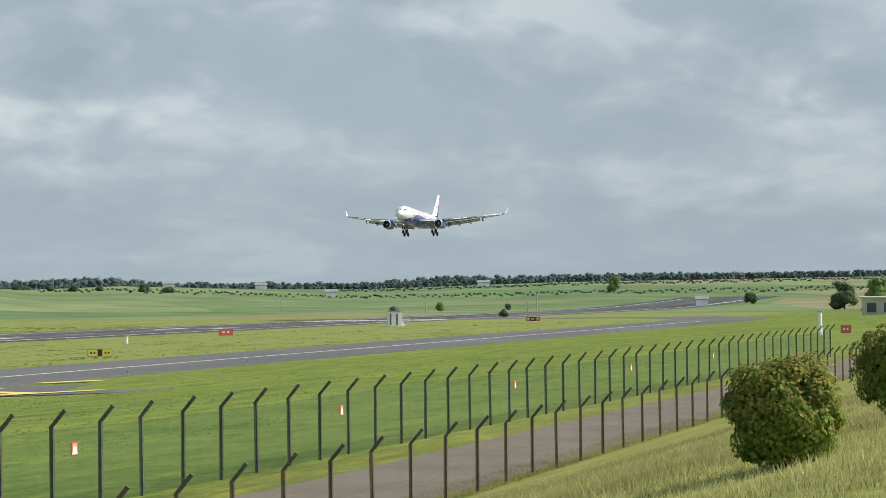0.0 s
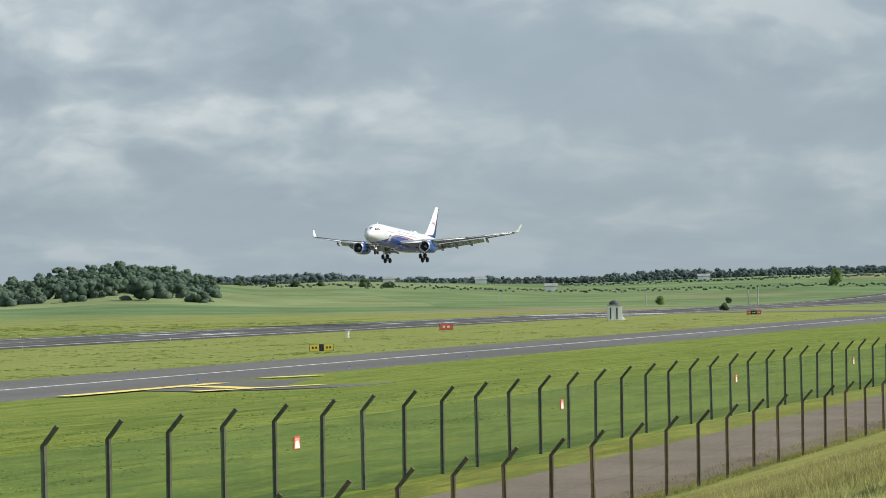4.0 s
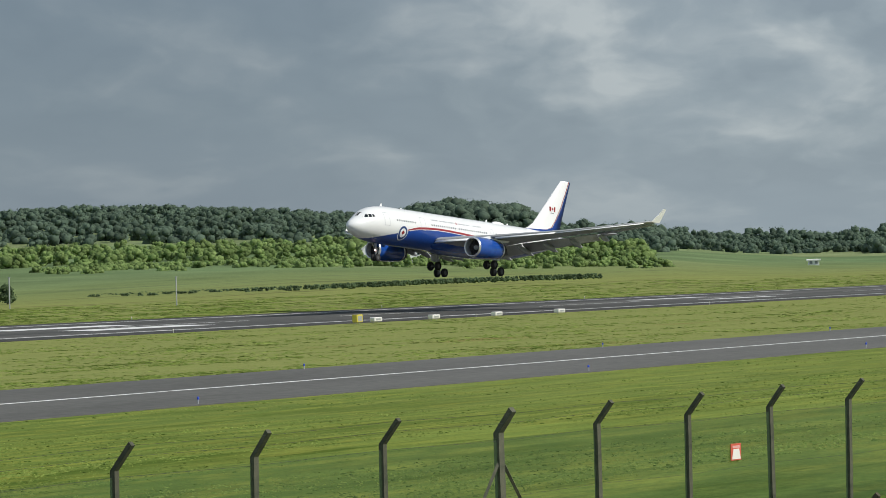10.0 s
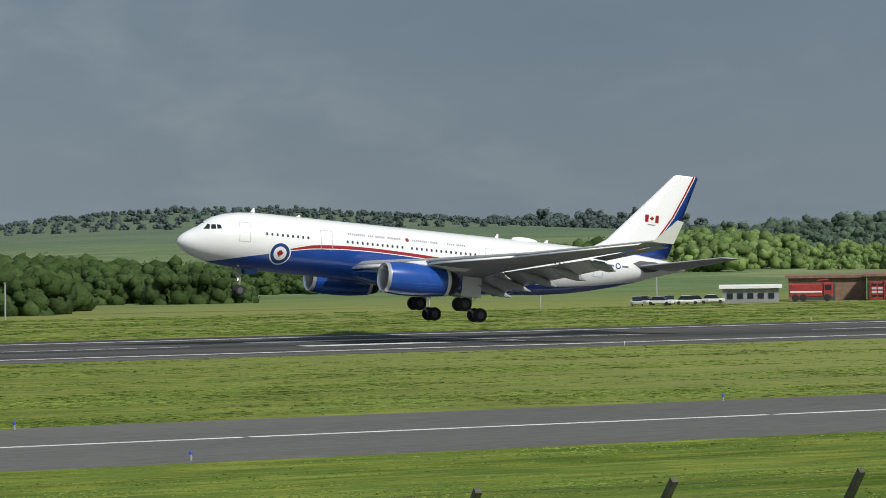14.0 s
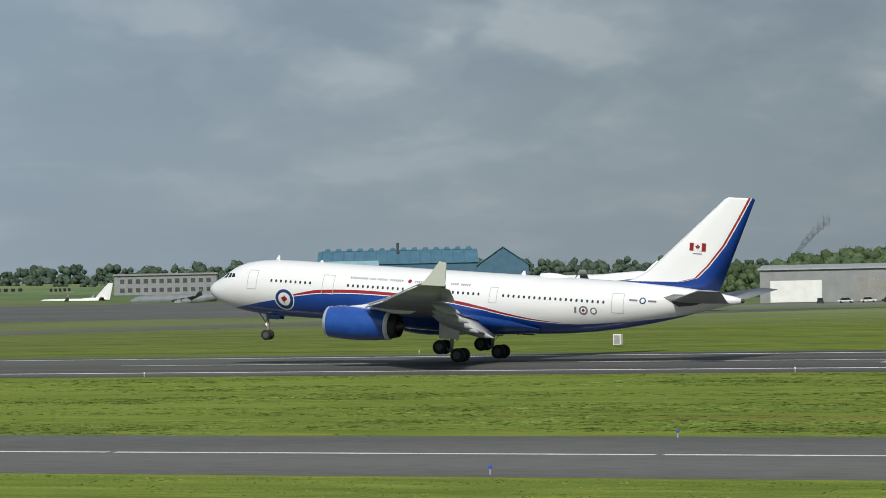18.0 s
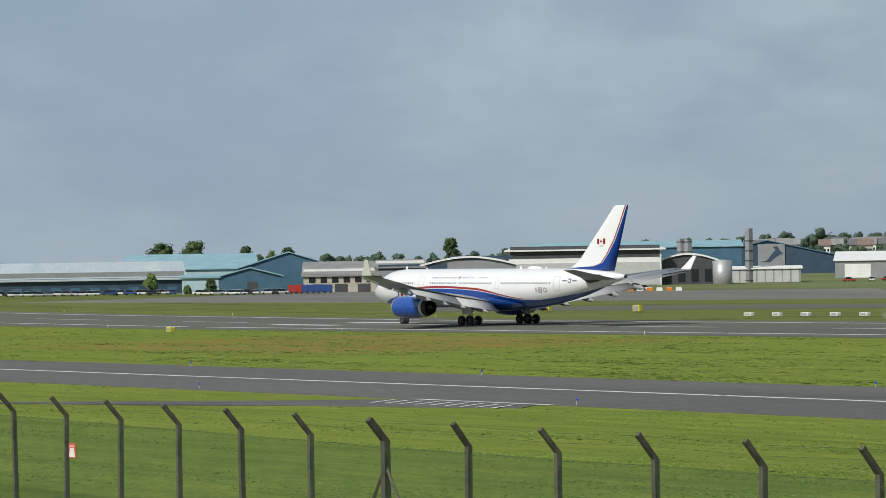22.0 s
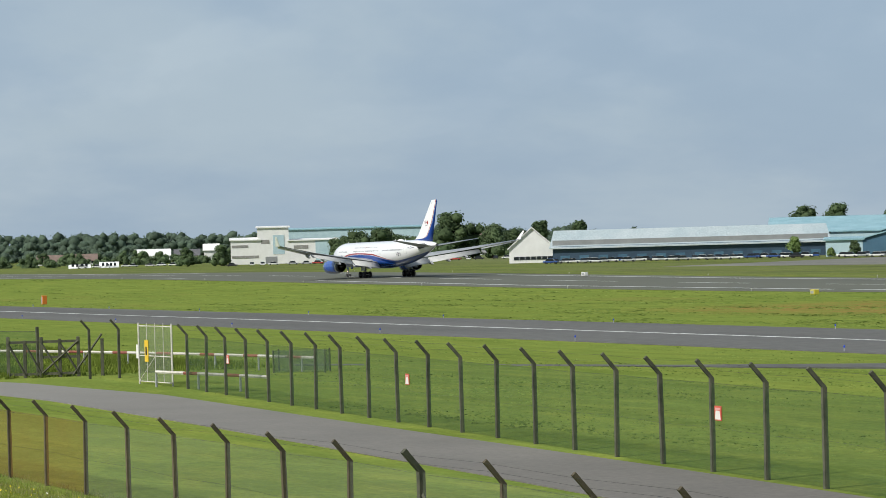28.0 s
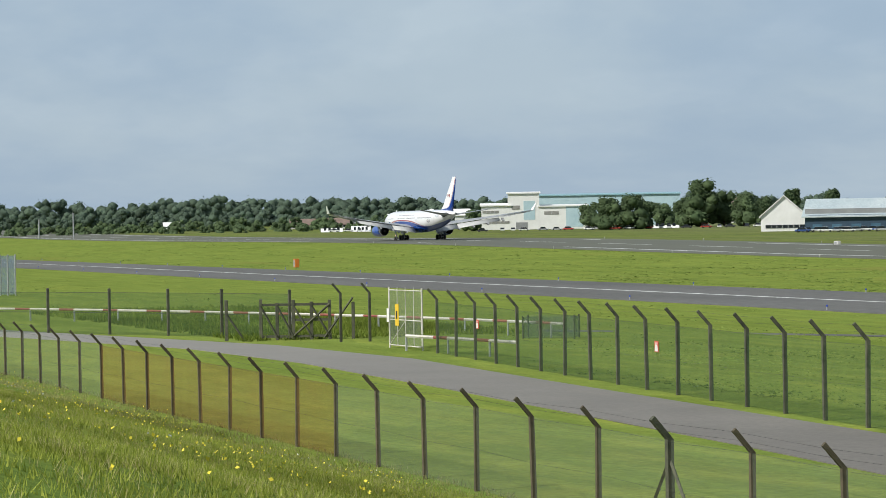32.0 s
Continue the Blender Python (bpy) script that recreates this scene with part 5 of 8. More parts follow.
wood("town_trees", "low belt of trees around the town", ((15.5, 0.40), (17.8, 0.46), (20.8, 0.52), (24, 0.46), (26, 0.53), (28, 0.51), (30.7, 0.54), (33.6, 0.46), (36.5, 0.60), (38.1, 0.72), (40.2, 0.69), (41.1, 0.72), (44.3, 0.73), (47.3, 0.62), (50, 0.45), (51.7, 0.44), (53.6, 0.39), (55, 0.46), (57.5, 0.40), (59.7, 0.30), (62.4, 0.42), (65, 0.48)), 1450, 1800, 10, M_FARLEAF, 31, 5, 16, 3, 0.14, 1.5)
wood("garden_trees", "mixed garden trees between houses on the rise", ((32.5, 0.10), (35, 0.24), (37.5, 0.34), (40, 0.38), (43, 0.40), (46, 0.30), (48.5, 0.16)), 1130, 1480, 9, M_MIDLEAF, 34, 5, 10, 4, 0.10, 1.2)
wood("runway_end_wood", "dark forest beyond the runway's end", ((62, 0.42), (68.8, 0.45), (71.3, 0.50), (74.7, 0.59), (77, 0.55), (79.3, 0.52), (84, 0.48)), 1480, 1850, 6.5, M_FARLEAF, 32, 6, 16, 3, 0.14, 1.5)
wood("runway_end_scrub", "lighter scrub and garden trees in front of the forest", ((66.0, 0.10), (69, 0.16), (71, 0.12), (73, 0.14), (75.8, 0.12), (79.3, 0.10), (83, 0.10)), 1240, 1330, 8, M_MIDLEAF, 33, 4, 10, 3, 0.10, 1.2)


def tree(name, label, turn, far, high, wide, seed, lobes=24, per=90, leaf=0.32, material=None, lift=0.0, group=""):
    """One tree: a tapered trunk, limbs and a crown of many small leaves."""
    rng = np.random.default_rng(seed)
    x, y = bearing(turn, far)
    t = base(name, pose(x, y, lie(x, y) + lift), label, "tree", group)
    part("trunk", tube([(0, 0, -0.3), (0.04 * high, 0, high * 0.25), (0.02 * high, 0.03 * high, high * 0.62)], [high * 0.035, high * 0.026, high * 0.010], 8), M_BARK, t)
    for k in range(4):
        a = 2 * math.pi * k / 4 + rng.uniform(-0.5, 0.5)
        part("limb", tube([(0.03 * high, 0, high * (0.22 + 0.06 * k)), (wide * 0.55 * math.cos(a), wide * 0.55 * math.sin(a), high * (0.48 + 0.07 * k))], [high * 0.016, high * 0.005], 5), M_BARK, t)
    p, d, o = crown_points(rng, 0, 0, high * 0.12, wide, high * 0.9, lobes, per, 0.25 if high > 2.2 * wide else 0.06)
    me = leaf_mesh("crown", p, rng.uniform(0.6, 1.3, len(p)) * leaf, rng, face=d, lobes=o)
    me.materials.append(material or M_LEAF)
    ob = new("crown", me)
    ob.parent = t
    return t


M_DARKLEAF = foliage("dark_leaves", (0.095, 0.145, 0.075), (0.155, 0.215, 0.105))
for k, (turn, far, high, wide) in enumerate(((-43.7, 610, 6.0, 2.6), (-44.25, 625, 4.8, 2.4), (-39.0, 640, 6.0, 2.6), (-38.85, 655, 4.5, 2.0), (57.8, 790, 6.8, 3.0), (56.55, 795, 4.8, 2.2), (57.05, 800, 2.6, 1.4), (55.85, 1150, 17.5, 5), (55.3, 1150, 15.0, 4.5), (54.95, 1140, 16.5, 5), (-79.2, 1900, 12.0, 6.0), (-83.9, 1150, 12.5, 7.0), (-84.6, 1130, 13.5, 8.0), (-82.0, 1500, 6, 5), (-75.6, 1400, 4.5, 3.0))):
    tree("tree", "single dark green tree on the grass", turn, far, high, wide, 100 + k, 24, 40, 0.07 * high ** 0.5 + far * 0.00014, M_DARKLEAF if k % 2 else M_LEAF)
for k, (turn, far, high, wide) in enumerate(((65.65, 1120, 11, 7), (65.2, 1150, 13, 8), (64.85, 1140, 20, 10), (64.4, 1150, 15, 9), (64.0, 1130, 14, 9), (66.3, 1080, 13.5, 9), (66.75, 1080, 12.5, 9), (63.6, 1150, 12, 8), (67.15, 1090, 11, 7), (66.0, 1090, 11, 7), (63.0, 1400, 17, 7), (62.2, 1420, 16, 7), (69.6, 1120, 9, 5), (70.3, 1130, 8, 5), (56.9, 1500, 21, 12), (57.6, 1500, 21, 12), (51.6, 1300, 20, 5))):
    tree("tree", "full leafy tree among the airport buildings", turn, far, high, wide, 140 + k, 26, 44, 0.03 * high + 0.1, M_DARKLEAF if k % 4 else M_MIDLEAF)
for k, (turn, far, high, wide) in enumerate(((-66.9, 1900, 3.8, 4), (-67.6, 1900, 3.0, 4), (-68.1, 1890, 3.4, 6), (-68.6, 1900, 2.6, 4), (-69.5, 1880, 5.0, 7), (-70.0, 1880, 3.0, 7), (-77.0, 1400, 3.0, 2.5), (-76.9, 1000, 2.6, 2.2))):
    tree("shrub", "low dark shrub at the field's edge", turn, far, high, wide, 170 + k, 14, 40, 0.36, M_DARKLEAF)


# ---- the bank: two large bushes and long grass ----
def bush(turn, far, high, wide, seed, lobes, per):
    rng = np.random.default_rng(seed)
    x, y = bearing(turn, far)
    t = base("bush", pose(x, y, lie(x, y) - 0.05), "dense green bush with yellowing tips on the grassy bank", "bush", "bushes on the bank")
    for k in range(6):
        a = 2 * math.pi * k / 6
        part("stem", tube([(0.1 * math.cos(a), 0.1 * math.sin(a), -0.1), (wide * 0.5 * math.cos(a), wide * 0.5 * math.sin(a), high * 0.65)], [0.035, 0.010], 5), M_BARK, t)
    out, turned, hearts = [], [], []
    for _ in range(lobes):
        u = rng.normal(size=3)
        u /= np.linalg.norm(u)
        q = rng.uniform(0.58, 0.86)
        o = np.array([u[0] * wide * q, u[1] * wide * q, high * (0.46 + 0.44 * q * u[2])])
        e = rng.normal(size=(per, 3))
        e /= np.linalg.norm(e, axis=1)[:, None]
        out.append(o + e * (wide * rng.uniform(0.13, 0.30) * (0.70 + 0.35 * rng.uniform(size=per)))[:, None])
        hearts.append((*(o * np.array([0.82, 0.82, 0.92])), wide * 0.17))
        turned.append(0.7 * e + 0.5 * u + np.array([0, 0, 0.3]))
    p, d = np.concatenate(out), np.concatenate(turned)
    p[:, 2] = np.maximum(p[:, 2], 0.02)
    tipped = rng.uniform(0, 1, len(p)) * high + p[:, 2] * 0.9 > high * 1.06
    for name, keep, mat, lab in (("foliage", ~tipped, M_BUSH, ""), ("young_foliage", tipped, M_BUSHDRY, "yellow-brown young leaves")):
        me = leaf_mesh(name, p[keep], rng.uniform(0.5, 1.3, int(keep.sum())) * 0.030, rng, face=d[keep], lobes=np.array(hearts) if mat is M_BUSH else None)
        me.materials.append(mat)
        ob = new(name, me)
        ob.parent = t
        if lab:
            ob["label"] = lab


M_BUSH = foliage("bush_leaves", (0.110, 0.190, 0.032), (0.300, 0.390, 0.085))
M_BUSHDRY = foliage("bush_shoots", (0.270, 0.250, 0.060), (0.440, 0.350, 0.110))
bush(-82.66, 30.8, 1.42, 0.74, 51, 110, 230)
bush(-85.1, 44.0, 1.85, 0.86, 52, 100, 230)


def long_grass(name, label, x0, x1, y0, y1, n, seed, material, tall=0.34, wide=0.02, clump=6):
    """Blades in clumps on the bank."""
    rng = np.random.default_rng(seed)
    cx, cy = rng.uniform(x0, x1, n), rng.uniform(y0, y1, n)
    x = np.repeat(cx, clump) + rng.normal(0, 0.09, n * clump)
    y = np.repeat(cy, clump) + rng.normal(0, 0.09, n * clump)
    z = ground_z(x, y) - 0.03
    h = tall * rng.uniform(0.45, 1.25, n * clump)
    lean = rng.normal(0, 0.35, (n * clump, 2)) * h[:, None]
    a = rng.uniform(0, np.pi, n * clump)
    dx, dy = np.cos(a) * wide, np.sin(a) * wide
    v = np.stack([np.stack([x - dx, y - dy, z], 1), np.stack([x + dx, y + dy, z], 1), np.stack([x + lean[:, 0], y + lean[:, 1], z + h], 1)], 1).reshape(-1, 3)
    me = bpy.data.meshes.new(name)
    m = n * clump
    me.vertices.add(3 * m)
    me.vertices.foreach_set("co", v.astype(np.float32).ravel())
    me.loops.add(3 * m)
    me.loops.foreach_set("vertex_index", np.arange(3 * m, dtype=np.int32))
    me.polygons.add(m)
    me.polygons.foreach_set("loop_start", np.arange(0, 3 * m, 3, dtype=np.int32))
    me.update(calc_edges=True)
    me.materials.append(material)
    return tagged(new(name, me), label, "grass", kind="stuff")


M_BLADE = foliage("grass_blades", (0.130, 0.190, 0.026), (0.280, 0.330, 0.070))
M_STRAW = foliage("straw_blades", (0.380, 0.360, 0.130), (0.600, 0.540, 0.250))
M_BANK = foliage("bank_blades", (0.250, 0.255, 0.090), (0.430, 0.415, 0.185))
M_MEADOW = foliage("meadow_blades", (0.215, 0.268, 0.040), (0.410, 0.450, 0.090))
long_grass("bank_grass", "long uncut grass on the bank", 22, 75, -3, 20.5, 25000, 61, M_BANK, 0.13, 0.008, 8)
long_grass("dry_grass", "pale seeding grass on the bank", 22, 75, -3, 20.5, 17000, 62, M_STRAW, 0.19, 0.006, 6)
long_grass("meadow_grass", "long green meadow grass on the bank", -95, -18, 0.0, 22.5, 38000, 63, M_MEADOW, 0.13, 0.011, 6)
long_grass("meadow_straw", "pale seeding grass in the meadow", -95, -18, 0.0, 22.5, 8000, 64, M_STRAW, 0.17, 0.005, 6)
long_grass("verge_grass", "rough tufts along the foot of the fence", -127, 140, 20.4, 23.4, 9000, 65, M_BANK, 0.16, 0.012, 5)


def tufts(name, label, y0, y1, x0, x1, n, seed, material, tall, wide):
    """Mown tufts gathered in drifts, thinning out with distance."""
    rng = np.random.default_rng(seed)
    lo, hi = math.atan2(x0, y0), math.atan2(x1, y0)
    a = rng.uniform(lo, hi, n)
    y = 1 / rng.uniform(1 / y1, 1 / y0, n)
    x = np.tan(a) * y
    drift = np.sin(x * 0.11 + 2.1 * np.sin(y * 0.13)) + np.sin(y * 0.33 + 1.7 * np.sin(x * 0.045 + 1)) + 0.8 * np.sin(y * 0.9 + x * 0.07)
    keep = (drift + rng.normal(0, 1.0, n) > -0.1) & (np.abs(x) < 800)
    x, y, drift = x[keep], y[keep], drift[keep]
    m = len(x)
    k = 3
    X, Y = np.repeat(x, k) + rng.normal(0, wide, m * k), np.repeat(y, k) + rng.normal(0, wide, m * k)
    Z = ground_z(X, Y) - 0.02
    h = tall * rng.uniform(0.4, 1.2, m * k) * np.repeat(0.8 + 0.15 * drift, k)
    w = wide * rng.uniform(0.5, 1.4, m * k) * np.repeat(np.hypot(x, y) / 120, k) ** 0.5
    t = rng.uniform(-0.7, 0.7, m * k)
    v = np.stack([np.stack([X - w * np.cos(t), Y - w * np.sin(t), Z], 1), np.stack([X + w * np.cos(t), Y + w * np.sin(t), Z], 1), np.stack([X + rng.normal(0, 0.5, m * k) * w, Y + rng.uniform(0.1, 0.9, m * k) * h, Z + h], 1)], 1).reshape(-1, 3)
    me = bpy.data.meshes.new(name)
    me.vertices.add(3 * m * k)
    me.vertices.foreach_set("co", v.astype(np.float32).ravel())
    me.loops.add(3 * m * k)
    me.loops.foreach_set("vertex_index", np.arange(3 * m * k, dtype=np.int32))
    me.polygons.add(m * k)
    me.polygons.foreach_set("loop_start", np.arange(0, 3 * m * k, 3, dtype=np.int32))
    me.update(calc_edges=True)
    me.materials.append(material)
    return tagged(new(name, me), label, "grass", kind="stuff")


M_TUFT = foliage("mown_tufts", (0.130, 0.200, 0.042), (0.280, 0.345, 0.088))
tufts("near_tufts", "uneven tufts of mown grass inside the fence", 44, 104, -400, 480, 90000, 71, M_TUFT, 0.065, 0.16)
tufts("infield_tufts", "uneven tufts of mown grass between taxiway and runway", 132.5, 219, -700, 900, 90000, 72, M_TUFT, 0.075, 0.40)
tufts("far_tufts", "rough grass beyond the runway", 283, 400, 60, 1200, 24000, 73, M_TUFT, 0.14, 0.7)


def flowers(name, label, n, seed, material, size, box_):
    rng = np.random.default_rng(seed)
    x0, x1, y0, y1 = box_
    cx, cy = rng.uniform(x0, x1, n // 8), rng.uniform(y0, y1, n // 8)
    x, y = np.repeat(cx, 8) + rng.normal(0, 0.7, n // 8 * 8), np.repeat(cy, 8) + rng.normal(0, 0.4, n // 8 * 8)
    c = np.stack([x, y, ground_z(x, y) + rng.uniform(0.2, 0.42, len(x))], 1)
    me = leaf_mesh(name, c, np.full(len(x), size) * rng.uniform(0.6, 1.2, len(x)), rng)
    me.materials.append(material)
    return tagged(new(name, me), label, "flowers", kind="stuff")


flowers("buttercups", "scattered yellow flowers in the meadow", 2000, 66, plain("petal_yellow", (0.75, 0.62, 0.05), 0.6), 0.026, (-125, -20, 1, 22))
flowers("daisies", "scattered white flowers in the meadow", 240, 67, plain("petal_white", (0.80, 0.80, 0.74), 0.6), 0.026, (-110, -20, 2, 22))

# ---- airfield furniture ----
def rise(far, el):
    """Height of what shows el degrees over the eye's level, far metres off."""
    return 8.0 + far * math.tan(radians(el))


def post_light(x, y, material, label, high=0.4, group="taxiway lights"):
    s = base("edge_light", pose(x, y, lie(x, y) + 0.05), label, "light", group)
    part("stem", tube([(0, 0, 0), (0, 0, high * 0.6)], 0.05, 8), M_STEEL, s)
    part("lens", moved(lathe([(0, 0.06), (0.10, 0.075), (0.16, 0.05), (0.18, 0.01)], 10), Matrix.Translation((0, 0, high * 0.6)) @ Matrix.Rotation(radians(-90), 4, "Y")), material, s, "", True)
    return s


M_BLUELENS = plain("blue_lens", (0.05, 0.10, 0.55), 0.2)
one = post_light(-42, 105.9, M_BLUELENS, "small blue-lensed edge light on a short stem")
for x, y in [(-42 + 40 * k, yy) for k in range(-16, 18) for yy in (105.9, 131.2)]:
    if (x, y) != (-42, 105.9):
        copy_thing(one, pose(x, y, lie(x, y) + 0.05))
amber = post_light(60, 219.0, plain("clear_lens", (0.75, 0.72, 0.60), 0.2), "small clear runway edge light", 0.45, "runway lights")
for x, y in [(60 + 60 * k, yy) for k in range(-12, 15) for yy in (219.0, 282.0)]:
    if (x, y) != (60, 219.0):
        copy_thing(amber, pose(x, y, lie(x, y) + 0.05))


def light_box(x, y, material, label, wide=1.6, high=0.55, group="approach indicator boxes", yaw=0):
    s = base("indicator_box", pose(x, y, lie(x, y), 0, 0, yaw), label, "light box", group)
    part("case", box(-wide / 2, wide / 2, -0.4, 0.4, 0.22, high + 0.2, 0.06), material, s)
    for dx in (-wide * 0.35, wide * 0.35):
        part("leg", tube([(dx, 0, -0.1), (dx, 0, 0.24)], 0.04, 6), M_STEEL, s)
    part("lens", box(-wide * 0.35, wide * 0.35, -0.42, -0.402, 0.36, high + 0.06), M_STEEL, s)
    return s


for turn_, y in ((-51.8, 217), (-53.0, 216), (-54.3, 215), (-55.6, 214)):
    light_box(-math.tan(radians(turn_)) * y, y, M_SIGNWHITE, "white glide-slope indicator box on short legs")
for k in range(5):
    light_box(-306 + 5.3 * k, 301 + k * 0.8, M_SIGNWHITE, "white glide-slope indicator box on short legs")
light_box(272, 217, M_YELLOW, "yellow marker box beside the runway", 1.2, 1.0, "marker boxes")
light_box(-319, 204, M_YELLOW, "yellow marker box beside the runway", 1.1, 0.7, "marker boxes")
light_box(-359, 326, M_YELLOW, "yellow marker box beside the runway", 1.8, 1.2, "marker boxes")
light_box(-381, 324, M_YELLOW, "yellow marker box beside the runway", 1.8, 1.2, "marker boxes")
light_box(-455, 137, M_ORANGE, "orange marker board beside the taxiway", 1.0, 1.5, "marker boxes")
light_box(-270, 340, M_SIGNWHITE, "white marker box on the grass", 2.2, 1.0, "marker boxes")
light_box(-510, 270, M_SIGNWHITE, "white marker box on the grass", 1.6, 0.8, "marker boxes")
light_box(-105, 306, M_SIGNWHITE, "white marker box on the grass", 1.0, 1.3, "marker boxes")


def taxi_sign(x, y, wide, high, panels, label, yaw):
    s = base("taxiway_sign", pose(x, y, lie(x, y), 0, 0, yaw), label, "sign", "taxiway signs")
    part("case", box(-wide / 2, wide / 2, -0.14, 0.14, 0.25, 0.25 + high, 0.03), M_DARKWALL, s)
    edge = -wide / 2 + 0.04
    for share, mat in panels:
        w = (wide - 0.08) * share
        part("panel", box(edge, edge + w - 0.03, -0.165, -0.145, 0.30, 0.20 + high), mat, s)
        if share > 0.2:
            for k in range(2):
                c = edge + w * (0.32 + 0.34 * k)
                part("letter_bar", box(c - w * 0.09, c + w * 0.09, -0.18, -0.168, 0.25 + high * 0.35, 0.25 + high * 0.65), M_BLACK if mat is M_YELLOW else M_SIGNWHITE, s)
        edge += w
    for dx in (-wide * 0.4, 0, wide * 0.4):
        part("foot", tube([(dx, 0, -0.1), (dx, 0, 0.27)], 0.05, 6), M_STEEL, s)


taxi_sign(362, 142, 3.4, 1.0, ((0.4, M_YELLOW), (0.2, M_BLACK), (0.4, M_YELLOW)), "yellow and black taxiway guidance sign", -62)
taxi_sign(560, 191, 2.9, 1.3, ((1.0, M_SIGNRED),), "red holding-position sign by the taxiway", -66)
taxi_sign(790, 175, 4.2, 1.2, ((0.3, M_SIGNRED), (0.4, M_BLACK), (0.3, M_SIGNRED)), "red and dark holding-position sign", -76)
taxi_sign(1010, 100, 4.0, 1.2, ((1.0, M_SIGNRED),), "red holding-position sign on the grass", -80)
taxi_sign(404, 43, 1.5, 1.1, ((1.0, M_SIGNRED),), "red sign board beside the road", -82)


def marker_post(x, y, high, label, material, thick=0.12, name="marker_post"):
    s = base(name, pose(x, y, lie(x, y)), label, "post", "marker posts")
    part("shaft", tube([(0, 0, -0.2), (0, 0, high)], [thick, thick * 0.9], 8), material, s)
    part("cap", box(-thick * 1.5, thick * 1.5, -thick * 1.5, thick * 1.5, high - 0.02, high + 0.10, 0.02), M_STEEL, s)


marker_post(480, 183, 1.5, "short white marker post on the grass", M_SIGNWHITE, 0.3)
for turn, far, high in ((-29.4, 485, 6.0), (-24.7, 405, 5.4), (-27.0, 445, 6.3), (-44.3, 560, 6.2), (-44.0, 560, 5.0), (-47.7, 545, 5.6), (-77.4, 1300, 7), (-77.6, 1300, 8), (-72.3, 1500, 7), (-75.3, 1350, 5), (77.8, 1100, 10), (78.5, 1100, 8), (-16.0, 420, 5.5)):
    x, y = bearing(turn, far)
    marker_post(x, y, high, "slender pale pole standing on the airfield", M_STEEL, 0.14 if far < 700 else 0.3, "pole")
x, y = bearing(-83.4, 405)
marker_post(x, y, 3.4, "thick pale fence-end post", M_SIGNWHITE, 0.35)

# runway control hut
x, y = bearing(-74.65, 740)
hut = base("control_hut", pose(x, y, lie(x, y), 0, 0, -70), "small white runway hut with a dark top", "hut")
part("wall", box(-1.9, 1.9, -1.6, 1.6, 0, 4.0, 0.05), M_SIGNWHITE, hut)
for dx in (-1.2, 0.5):
    part("dark_panel", box(dx - 0.2, dx + 0.2, -1.66, -1.604, 0.4, 3.4), M_DARKWALL, hut)
part("roof", box(-1.9, 1.9, -1.8, 1.8, 4.0, 4.2, 0.04), M_GREYROOF, hut)
part("dome", moved(lathe([(0, 1.25), (0.5, 1.3), (0.9, 1.0), (1.15, 0.4), (1.2, 0.02)], 14), Matrix.Translation((-0.1, 0, 4.2)) @ Matrix.Rotation(radians(-90), 4, "Y")), M_DARKWALL, hut, "dark green bulging top", True)
part("stair", prism([(1.7, 0.0), (3.0, 0.0), (3.0, 0.2), (1.7, 1.6)], 1.0), M_WHITE, hut)

# touchdown markings, yellow lines and hatching
for xc in (710, 560, 410, 260, 110, -47, -196, -346):
    wide = 6.0 if xc == 260 else 3.0
    for yy in (243.2, 257.8):
        mark("touchdown_bar", [(xc + 11.5, yy), (xc - 11.5, yy)], wide, 0.068, M_LINE, RUNWAY)
for k in range(6):
    for s in (-1, 1):
        yy = 250.5 + s * (3.5 + 3.4 * k)
        mark("threshold_bar", [(905, yy), (875, yy)], 1.8, 0.068, M_LINE, RUNWAY)
SPUR_LEFT = strip("taxiway_stub", [(-150, 60), (-146, 84), (-138, 98), (-126, 107)], [3, 4, 7, 13], 0.045, M_ASPHALT, "narrow asphalt stub joining the taxiway", "taxiway")
for k in range(9):
    x0 = -134.5 + 1.45 * k
    mark("hatch_line", [(x0, 100.3), (x0 - 1.8, 103.4)], 0.24, 0.08, M_LINE, SPUR_LEFT)
mark("hatch_edge", [(-135.5, 104.6), (-122.8, 104.6)], 0.4, 0.08, M_LINE, SPUR_LEFT)
for pts, wide in (([(206, 103.6), (236, 102.6)], 1.8), ([(214, 95.6), (218.5, 91.5), (222, 87.0)], 2.8), ([(227, 101.0), (222.5, 95.5), (218, 91.5)], 2.2), ([(250, 104.2), (257, 101.0)], 1.6)):
    mark("yellow_line", pts, wide, 0.14, M_YLINE, TAXIWAY)


